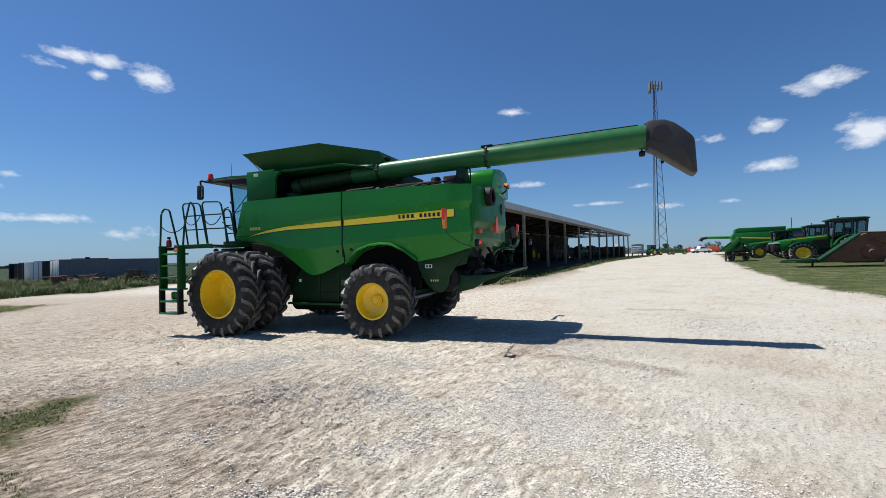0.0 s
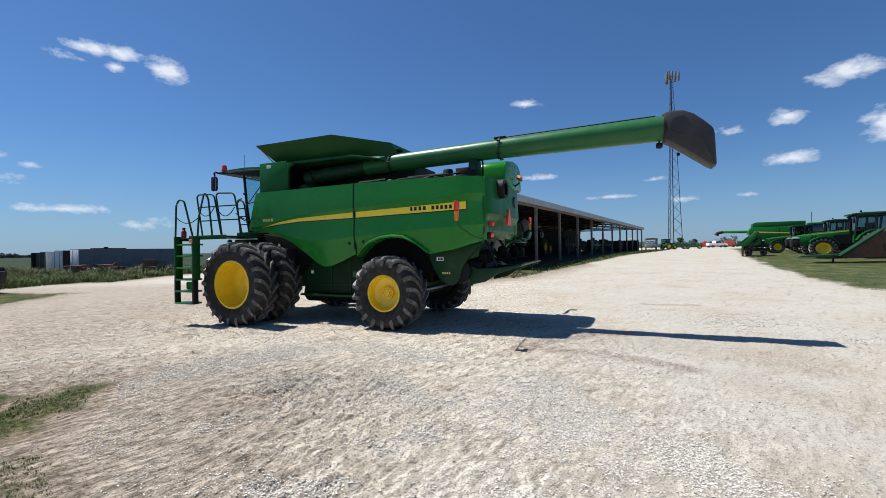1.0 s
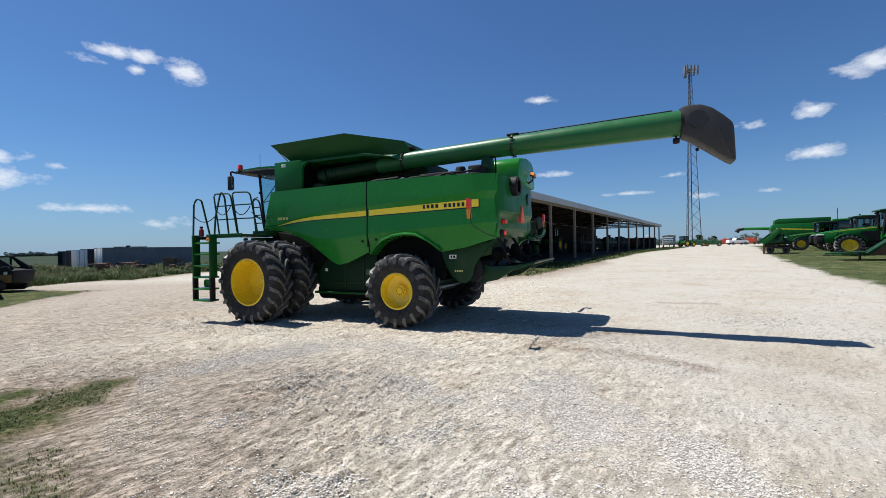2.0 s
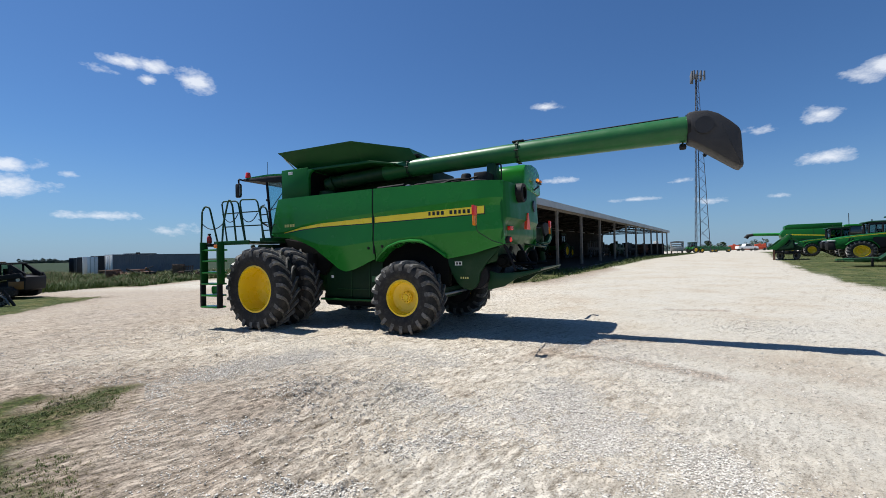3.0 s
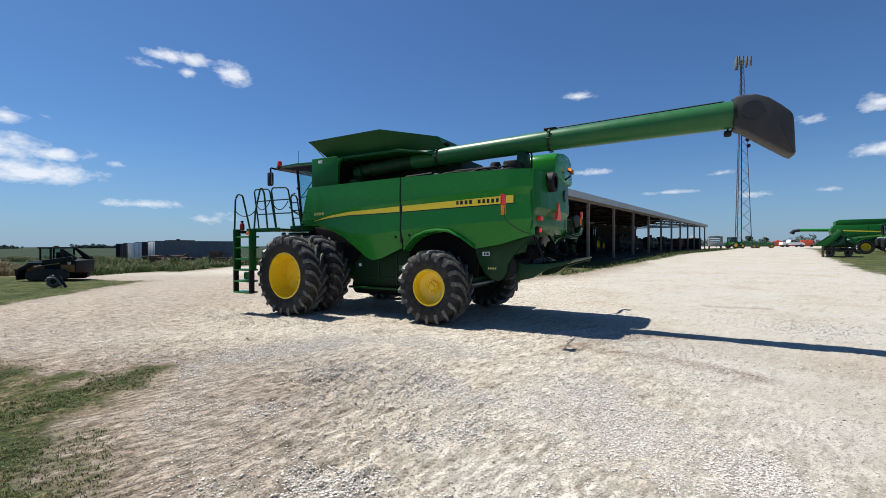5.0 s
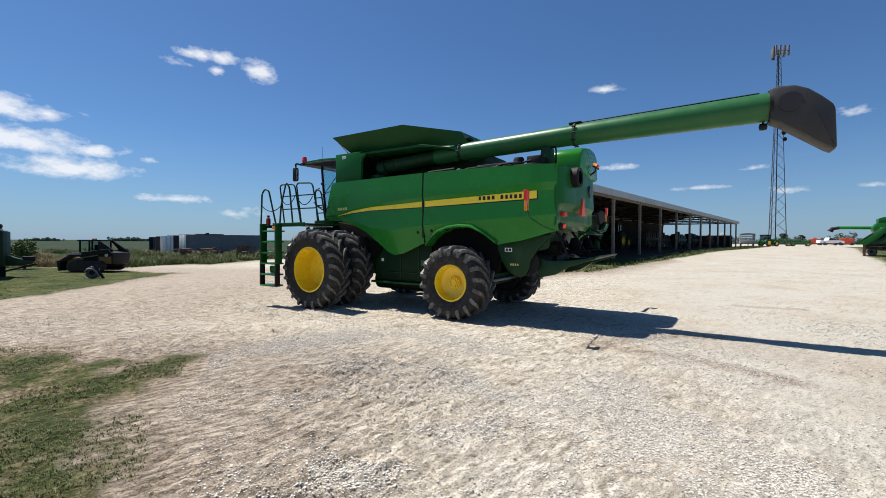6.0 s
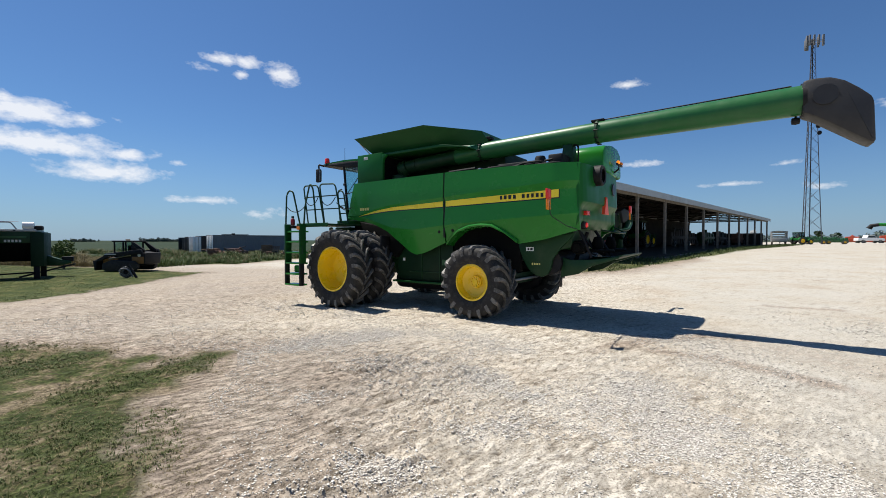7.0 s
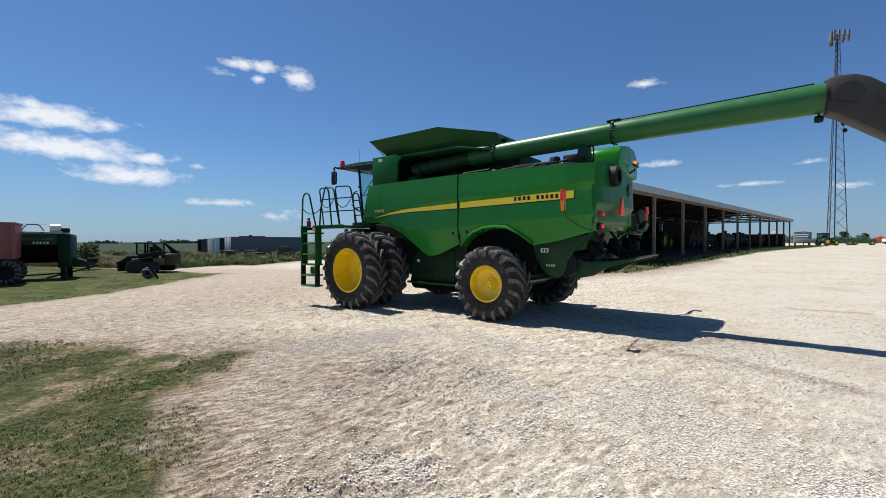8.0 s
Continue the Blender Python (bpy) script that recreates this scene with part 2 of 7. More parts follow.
def ground_material():
    m, nt, b = nodes_of("gravel_yard_and_grass")
    at = nt.nodes.new("ShaderNodeAttribute")
    at.attribute_name = "cover"
    sep = nt.nodes.new("ShaderNodeSeparateColor")
    nt.links.new(at.outputs["Color"], sep.inputs[0])
    grass_in, soil_shade_in, field_in = sep.outputs[0], sep.outputs[1], sep.outputs[2]
    chips_in = at.outputs["Alpha"]
    churn_at = nt.nodes.new("ShaderNodeAttribute")
    churn_at.attribute_name = "churn"
    churn = churn_at.outputs["Fac"]          # 1 where wheels have churned the surface up

    def madd(a, k, c):
        n = nt.nodes.new("ShaderNodeMath")
        n.operation = "MULTIPLY_ADD"
        for i, v in enumerate((a, k, c)):
            if isinstance(v, (int, float)):
                n.inputs[i].default_value = v
            else:
                nt.links.new(v, n.inputs[i])
        return n.outputs[0]

    def times(a, b_):
        n = nt.nodes.new("ShaderNodeMath")
        n.operation = "MULTIPLY"
        nt.links.new(a, n.inputs[0])
        nt.links.new(b_, n.inputs[1])
        return n.outputs[0]

    def cells(scale):
        v = nt.nodes.new("ShaderNodeTexVoronoi")
        tc = nt.nodes.new("ShaderNodeTexCoord")
        v.inputs["Scale"].default_value = scale
        nt.links.new(tc.outputs["Object"], v.inputs["Vector"])
        return v
    def span(v, lo, hi, top=1.0):
        n = nt.nodes.new("ShaderNodeMapRange")
        n.inputs["From Min"].default_value, n.inputs["From Max"].default_value = lo, hi
        n.inputs["To Min"].default_value, n.inputs["To Max"].default_value = 0.0, top
        nt.links.new(v, n.inputs["Value"])
        return n.outputs[0]
    vor = cells(46)
    patch = noise_fac(nt, 0.5, 6, 0.62)
    clod = noise_fac(nt, 11.0, 8, 0.74, stretch=(0.55, 1.5, 1), turn=52)
    streak = noise_fac(nt, 4.2, 7, 0.72, stretch=(0.4, 1.5, 1), turn=47)
    mid = noise_fac(nt, 3.2, 6, 0.65)
    scuff = noise_fac(nt, 4.0, 10, 0.8, stretch=(0.6, 1.6, 1), turn=58)
    fine = noise_fac(nt, 55, 5, 0.75)
    # chips: pale tops, gaps darkened to paint the shadows between them
    stone = ramp(nt, vor.outputs["Distance"], [(0.0, (0.58, 0.55, 0.5)), (0.5, (0.5, 0.47, 0.425)), (0.85, (0.17, 0.15, 0.13))])
    sepc = nt.nodes.new("ShaderNodeSeparateColor")
    nt.links.new(vor.outputs["Color"], sepc.inputs[0])
    tone = ramp(nt, sepc.outputs[0], [(0.0, (0.6, 0.6, 0.6)), (0.7, (0.97, 0.97, 0.97)), (1, (1.12, 1.11, 1.09))])
    stone = mixc(nt, 1.0, stone, tone, "MULTIPLY")
    # packed limestone fines, cream to white
    fines = ramp(nt, patch, [(0.3, (0.57, 0.495, 0.4)), (0.46, (0.635, 0.58, 0.49)), (0.62, (0.66, 0.62, 0.545))])
    # clod, streak and scuff darken crevices: painted shade along with dark soil
    fines = mixc(nt, madd(churn, 0.7, 0.15), fines, ramp(nt, clod, [(0.4, (0.42, 0.385, 0.34)), (0.445, (0.93, 0.915, 0.89)), (0.62, (1.03, 1.03, 1.03))]), "MULTIPLY")
    fines = mixc(nt, madd(churn, 0.35, 0.35), fines, ramp(nt, streak, [(0.37, (0.42, 0.385, 0.345)), (0.44, (0.95, 0.94, 0.93)), (0.6, (1.02, 1.02, 1.02))]), "MULTIPLY")
    fines = mixc(nt, madd(churn, 0.7, 0.1), fines, ramp(nt, scuff, [(0.38, (0.42, 0.38, 0.33)), (0.43, (0.93, 0.915, 0.89)), (0.6, (1.02, 1.02, 1.02))]), "MULTIPLY")
    # small dark specks paint the shadows between clods
    shade_speck = ramp(nt, fine, [(0.38, (0.36, 0.34, 0.31)), (0.47, (0.96, 0.96, 0.96)), (0.6, (1.06, 1.06, 1.06))])
    fines = mixc(nt, madd(churn, 0.5, 0.5), fines, shade_speck, "MULTIPLY")
    # darker where churn is low, to balance the dark multipliers above
    unchurned = nt.nodes.new("ShaderNodeMath")
    unchurned.operation = "SUBTRACT"
    unchurned.inputs[0].default_value = 1.0
    nt.links.new(churn, unchurned.inputs[1])
    fines = mixc(nt, unchurned.outputs[0], fines, (0.725, 0.735, 0.735), "MULTIPLY")
    grit = ramp(nt, noise_fac(nt, 17, 6, 0.8, stretch=(1, 1.3, 1)), [(0.37, (0.42, 0.4, 0.37)), (0.44, (0.97, 0.97, 0.97)), (0.6, (1.03, 1.03, 1.03))])
    fines = mixc(nt, 0.75, fines, grit, "MULTIPLY")
    spread = span(madd(mid, 0.9, madd(clod, 0.5, chips_in)), 1.1, 1.6, 0.6)
    col = mixc(nt, spread, fines, stone)
    # brown soil showing through near the verges
    df = span(madd(mid, 0.5, madd(patch, 0.4, madd(clod, 0.6, soil_shade_in))), 1.0, 1.6, 0.85)
    soil = ramp(nt, clod, [(0.4, (0.05, 0.037, 0.027)), (0.48, (0.225, 0.17, 0.126)), (0.6, (0.43, 0.35, 0.275))])
    soil = mixc(nt, 1.0, soil, shade_speck, "MULTIPLY")
    col = mixc(nt, df, col, soil)
    # ground darkened under and before the shed roof, painting its shade
    col = mixc(nt, span(soil_shade_in, 1.15, 1.5, 0.92), col, (0.05, 0.04, 0.03))
    gf = span(madd(clod, 0.55, madd(mid, 0.6, grass_in)), 0.98, 1.28, 0.94)
    lawn = ramp(nt, noise_fac(nt, 1.6, 8, 0.72), [(0.42, (0.035, 0.055, 0.013)), (0.5, (0.06, 0.078, 0.022)), (0.54, (0.115, 0.105, 0.05)), (0.61, (0.27, 0.215, 0.145))])
    lush = ramp(nt, noise_fac(nt, 1.1, 8, 0.72), [(0.42, (0.026, 0.046, 0.008)), (0.5, (0.048, 0.068, 0.014)), (0.6, (0.1, 0.1, 0.034))])
    lawn = mixc(nt, churn, lush, lawn)
    lawn = mixc(nt, 0.8, lawn, ramp(nt, noise_fac(nt, 22, 6, 0.75), [(0.4, (0.3, 0.31, 0.28)), (0.5, (0.9, 0.9, 0.9)), (0.6, (1.5, 1.5, 1.45))]), "MULTIPLY")
    col = mixc(nt, gf, col, lawn)
    crop = ramp(nt, noise_fac(nt, 0.02, 6, 0.6, stretch=(1, 3, 1)), [(0.3, (0.022, 0.036, 0.02)), (0.7, (0.034, 0.05, 0.027))])
    col = mixc(nt, field_in, col, crop)
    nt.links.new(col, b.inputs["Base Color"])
    b.inputs["Roughness"].default_value = 0.95
    b.inputs["Specular IOR Level"].default_value = 0.1
    chip_h = madd(madd(vor.outputs["Distance"], -0.9, 0.5), spread, madd(fine, 0.4, times(madd(span(clod, 0.42, 0.5), 0.42, madd(span(scuff, 0.4, 0.5), 0.4, madd(streak, 0.8, madd(scuff, 0.5, mid)))), madd(churn, 0.75, 0.3))))
    bump(nt, b, chip_h, 0.75, 0.026)
    return m


GROUND = ground_material()


# ---- mesh helpers ----
def bm_box(bm, x0, x1, y0, y1, z0, z1, bevel=0.0, m=None):
    mm = Matrix.LocRotScale(((x0 + x1) / 2, (y0 + y1) / 2, (z0 + z1) / 2), None, (abs(x1 - x0), abs(y1 - y0), abs(z1 - z0)))
    if m is not None:
        mm = m @ mm
    tmp = bmesh.new()
    bmesh.ops.create_cube(tmp, size=1.0, matrix=mm)
    if bevel:
        bmesh.ops.bevel(tmp, geom=tmp.edges[:], offset=bevel, segments=2, profile=0.5, affect="EDGES")
    join(bm, tmp)
    return bm


def join(bm, tmp):
    vs = {v: bm.verts.new(v.co) for v in tmp.verts}
    for f in tmp.faces:
        bm.faces.new([vs[v] for v in f.verts])
    tmp.free()


def box(*a, **k):
    return bm_box(bmesh.new(), *a, **k)


def prism(pts, axis, a, b, bevel=0.0, bm=None):
    """A polygon of two coordinates, extruded along axis from a to b."""
    def at(p, h):
        return {"x": (h, p[0], p[1]), "y": (p[0], h, p[1]), "z": (p[0], p[1], h)}[axis]
    tmp = bmesh.new()
    lo = [tmp.verts.new(at(p, a)) for p in pts]
    hi = [tmp.verts.new(at(p, b)) for p in pts]
    tmp.faces.new(lo)
    tmp.faces.new(hi[::-1])
    n = len(pts)
    for i in range(n):
        tmp.faces.new((lo[i], hi[i], hi[(i + 1) % n], lo[(i + 1) % n]))
    bmesh.ops.recalc_face_normals(tmp, faces=tmp.faces[:])
    if bevel:
        bmesh.ops.bevel(tmp, geom=tmp.edges[:], offset=bevel, segments=2, profile=0.5, affect="EDGES")
    out = bm or bmesh.new()
    join(out, tmp)
    return out


def ring_frame(d):
    d = d.normalized()
    up = Vector((0, 0, 1)) if abs(d.z) < 0.9 else Vector((1, 0, 0))
    a = d.cross(up).normalized()
    return a, a.cross(d).normalized()


def tube(pts, r, seg=8, bm=None, radii=None, cap=True):
    """A round bar or pipe along a line of points."""
    bm = bm or bmesh.new()
    pts = [Vector(p) for p in pts]
    rings = []
    for i, p in enumerate(pts):
        d = (pts[min(i + 1, len(pts) - 1)] - pts[max(i - 1, 0)])
        a, b = ring_frame(d)
        rr = radii[i] if radii else r
        rings.append([bm.verts.new(p + (a * math.cos(2 * math.pi * k / seg) + b * math.sin(2 * math.pi * k / seg)) * rr) for k in range(seg)])
    for q, w in zip(rings, rings[1:]):
        for k in range(seg):
            bm.faces.new((q[k], q[(k + 1) % seg], w[(k + 1) % seg], w[k]))
    if cap:
        bm.faces.new(rings[0][::-1])
        bm.faces.new(rings[-1])
    return bm


def lathe(profile, seg=40, bm=None, center=(0, 0, 0), axis="y"):
    """Turns (radius, height) pairs about an axis."""
    bm = bm or bmesh.new()
    rings = []
    c = Vector(center)
    for r, h in profile:
        ring = []
        for k in range(seg):
            a = 2 * math.pi * k / seg
            u, v = r * math.cos(a), r * math.sin(a)
            ring.append(bm.verts.new(c + Vector({"y": (u, h, v), "z": (u, v, h), "x": (h, u, v)}[axis])))
        rings.append(ring)
    for q, w in zip(rings, rings[1:]):
        for k in range(seg):
            bm.faces.new((q[k], q[(k + 1) % seg], w[(k + 1) % seg], w[k]))
    return bm


def sheet(f, nu, nv, thick, bm=None):
    """A curved plate: f(u, v) gives its outer side; thick is the way to its inner side."""
    bm = bm or bmesh.new()
    t = Vector(thick)
    g = [[[bm.verts.new(Vector(f(i / nu, j / nv)) + t * s) for j in range(nv + 1)] for i in range(nu + 1)] for s in (0, 1)]
    for s in (0, 1):
        for i in range(nu):
            for j in range(nv):
                q = (g[s][i][j], g[s][i + 1][j], g[s][i + 1][j + 1], g[s][i][j + 1])
                bm.faces.new(q if s == 0 else q[::-1])
    edge = [(i, 0) for i in range(nu)] + [(nu, j) for j in range(nv)] + [(i, nv) for i in range(nu, 0, -1)] + [(0, j) for j in range(nv, 0, -1)]
    for a, b in zip(edge, edge[1:] + edge[:1]):
        bm.faces.new((g[0][b[0]][b[1]], g[0][a[0]][a[1]], g[1][a[0]][a[1]], g[1][b[0]][b[1]]))
    bmesh.ops.recalc_face_normals(bm, faces=bm.faces[:])
    return bm


def finish(name, bm, material, smooth=32):
    me = bpy.data.meshes.new(name)
    bm.to_mesh(me)
    bm.free()
    me.materials.append(material)
    if smooth:
        me.shade_smooth()
        me.set_sharp_from_angle(angle=radians(smooth))
    return me


def part(name, bm, material, parent, label="", smooth=32, m=None):
    ob = new(name, finish(name, bm, material, smooth))
    ob.parent = parent
    if m is not None:
        ob.matrix_basis = m
    return tagged(ob, label=label)


def solid(name, bm, material, label, category, group="", kind="", m=None, smooth=32):
    ob = new(name, finish(name, bm, material, smooth))
    if m is not None:
        ob.matrix_basis = m
    return tagged(ob, label, category, group, kind)


def thing(name, m, label, category, group=""):
    ob = new(name)
    ob.empty_display_size = 0.3
    ob.matrix_basis = m
    return tagged(ob, label, category, group)


def interp(x, table):
    for (a, p), (b, q) in zip(table, table[1:]):
        if x <= b:
            return p + (q - p) * max(0.0, (x - a) / (b - a))
    return table[-1][1]


# ---- the ground: one sheet to the horizon ----
def rise(x, y):
    """The yard climbs gently towards the tower and falls towards the fields."""
    s = min(max((0.7 * (x + y) - 8) / 42, 0), 1)
    d = min(max((-x - 8) / 13, 0), 1)
    return 0.75 * s * s * (3 - 2 * s) - 0.45 * d * d * (3 - 2 * d)


LAWNS = [
    # the worn verge by the turning place
    [(-14, 3.4), (-10.5, 4.6), (-8.69, 5.0), (-7.54, 5.39), (-6.27, 5.56), (-5.28, 5.04), (-4.71, 5.5), (-4.3, 5.0), (-3.96, 4.1), (-2.95, 3.23), (-2.52, 2.65), (-2.3, 1.4), (-3, -2), (-14, -3)],
    # the strip where the implements stand
    [(-15.5, 5), (-16.9, 9.5), (-17.2, 12.9), (-20.2, 19), (-21.2, 22.8), (-26, 23.5), (-32, 25.2), (-50, 26), (-50, 3)],
    # weeds before the containers
    [(-80, 55), (-36, 35), (-30, 30), (-26.5, 31.7), (-27, 36), (-27.5, 41), (-24, 50), (-10, 60), (-10, 76), (-90, 90)],
    # along the open shed
    [(-9, 21), (-2.56, 20.75), (0.06, 20.5), (3.24, 22.6), (6.4, 27.55), (12, 35.6), (28, 61), (46.5, 92), (43, 94), (8, 33), (-10, 34)],
    # where the parked machines stand
    [(12.3, 11), (13.1, 13.5), (13.4, 15.3), (14.9, 18.9), (18.3, 26), (21.7, 32.2), (24.6, 37.2), (45.6, 69.7), (60, 95), (120, 95), (120, 11)],
]


def lawn_depth(px, py):
    """Signed distance into the nearest lawn, for arrays of places."""
    best = np.full(px.shape, -1e9)
    for poly in LAWNS:
        d = np.full(px.shape, 1e9)
        inside = np.zeros(px.shape, bool)
        for (ax, ay), (bx, by) in zip(poly, poly[1:] + poly[:1]):
            ex, ey = bx - ax, by - ay
            t = np.clip(((px - ax) * ex + (py - ay) * ey) / (ex * ex + ey * ey), 0, 1)
            d = np.minimum(d, np.hypot(px - ax - t * ex, py - ay - t * ey))
            cross = (ay > py) != (by > py)
            if ey:
                inside ^= cross & (px < (bx - ax) * (py - ay) / ey + ax)
        best = np.maximum(best, np.where(inside, d, -d))
    return best


def rough_noise(x, y, seed):
    """Smooth random values from -1 to 1 for arrays of places."""
    ix, iy = np.floor(x), np.floor(y)
    fx, fy = x - ix, y - iy
    fx, fy = fx * fx * (3 - 2 * fx), fy * fy * (3 - 2 * fy)

    def corner(i, j):
        v = np.sin(i * 127.1 + j * 311.7 + seed * 74.7) * 43758.5453
        return (v - np.floor(v)) * 2 - 1
    return ((corner(ix, iy) * (1 - fx) + corner(ix + 1, iy) * fx) * (1 - fy)
            + (corner(ix, iy + 1) * (1 - fx) + corner(ix + 1, iy + 1) * fx) * fy)


# windrows of loose chips thrown up by wheels: from, to, half width, density
WINDROWS = [(-1.27, 3.43, -0.8, 3.89, 0.3, 1.0), (-0.8, 3.89, -0.22, 4.4, 0.25, 0.8), (-1.03, 5.77, -0.3, 5.13, 0.28, 0.9),
            (0.74, 6.69, 1.07, 5.62, 0.35, 0.8), (0.83, 5.43, 1.03, 4.33, 0.4, 0.9), (0.97, 4.33, 0.92, 3.35, 0.45, 0.9),
            (1.59, 4.85, 1.67, 4.07, 0.3, 0.9), (1.67, 4.07, 1.67, 3.32, 0.35, 1.0), (1.67, 3.32, 1.6, 2.4, 0.4, 1.0),
            (0.24, 4.25, 0.44, 3.44, 0.5, 0.7), (-0.04, 5.49, 0.55, 4.91, 0.4, 0.5), (-4.02, 5.66, -3.83, 6.49, 0.5, 0.6),
            (-3.83, 6.49, -2.98, 7.37, 0.5, 0.7), (-2.26, 5.65, -1.44, 6.3, 0.5, 0.5), (-2.29, 4.64, -1.57, 5.21, 0.45, 0.45),
            (-2.05, 8.1, -0.37, 7.13, 0.7, 0.45), (1.58, 8.71, 2.56, 6.85, 0.8, 0.4), (-6.37, 9.07, -4.57, 9.44, 0.9, 0.4),
            (5.1, 11.14, 7.1, 8.01, 1.2, 0.4)]


# brown streaks where wheels have turned up the soil: from, to, half width, strength
TRACKS = [(0.6, 7.1, 0.98, 7.5, 0.3, 0.5), (0.98, 7.5, 1.73, 8.24, 0.35, 0.75), (1.73, 8.24, 2.6, 8.56, 0.35, 0.8), (2.6, 8.56, 3.1, 8.42, 0.3, 0.7),
          (1.45, 7.36, 2.18, 7.12, 0.3, 0.7), (2.18, 7.12, 2.98, 6.21, 0.3, 0.65), (5.2, 12.4, 6.4, 12.1, 0.3, 0.6),
          (1.6, 10.0, 3.0, 8.4, 1.3, 0.42), (3.0, 8.4, 4.6, 6.4, 1.3, 0.42), (3.4, 5.8, 4.2, 4.2, 0.9, 0.36)]


def along_lines(px, py, lines):
    """Strength near the nearest of several line pieces."""
    best = np.zeros(px.shape)
    for ax, ay, bx, by, w, k in lines:
        ex, ey = bx - ax, by - ay
        t = np.clip(((px - ax) * ex + (py - ay) * ey) / (ex * ex + ey * ey), 0, 1)
        best = np.maximum(best, k * np.clip(1.25 - np.hypot(px - ax - t * ex, py - ay - t * ey) / w, 0, 1))
    return best


def loose_chips(px, py):
    """How thickly loose chips lie, 0 to 1."""
    best = along_lines(px, py, WINDROWS)
    n = 0.5 * rough_noise(px * 1.1, py * 1.6, 1) + 0.3 * rough_noise(px * 2.9, py * 4.1, 2) + 0.2 * rough_noise(px * 7, py * 9, 3)
    fine = rough_noise(px * 13, py * 15, 4)
    return np.clip(best * (0.62 + 1.3 * n + 0.5 * fine) + (0.11 + 0.3 * n) * np.clip(3.1 - px, 0.4, 1), 0, 1)


def wobble(x, y):
    """Clods dragged along by wheels, ruts, and a lugged tyre's print."""
    n = noise.noise(Vector((x * 0.9, y * 0.9, 0.3))) * 0.014 + noise.noise(Vector((x * 2.6 + y, y * 3.4, 4))) * 0.012
    if x * x + y * y < 500:
        along, across = x * 0.5 + y * 0.866, x * 0.866 - y * 0.5
        m = max(0.0, noise.noise(Vector((x * 0.45, y * 0.45, 21))) + 0.35)
        m = min(1.0, m) * (0.45 + 0.9 * min(1.0, max(0.0, (1.8 - x) / 3.5)))
        n += (abs(noise.noise(Vector((along * 4.5, across * 9.5, 9)))) - 0.2) * 0.07 * m
        n += (abs(noise.noise(Vector((along * 11, across * 20, 2)))) - 0.2) * 0.045 * (m + 0.12)
        n += noise.noise(Vector((along * 30, across * 38, 5))) * 0.011 * (m + 0.25)
        s_, d_ = (x + 1.25) * 0.463 + (9.05 - y) * 0.887, (x + 1.25) * 0.887 - (9.05 - y) * 0.463
        for off in (0.0, 0.95):
            e = abs(d_ - off)
            if 0 < s_ < 5 and e < 0.32:
                n = n * 0.5 - 0.008 + 0.009 * (math.sin((s_ - e * 0.9) * 28) > 0.25)
    return n - 0.004


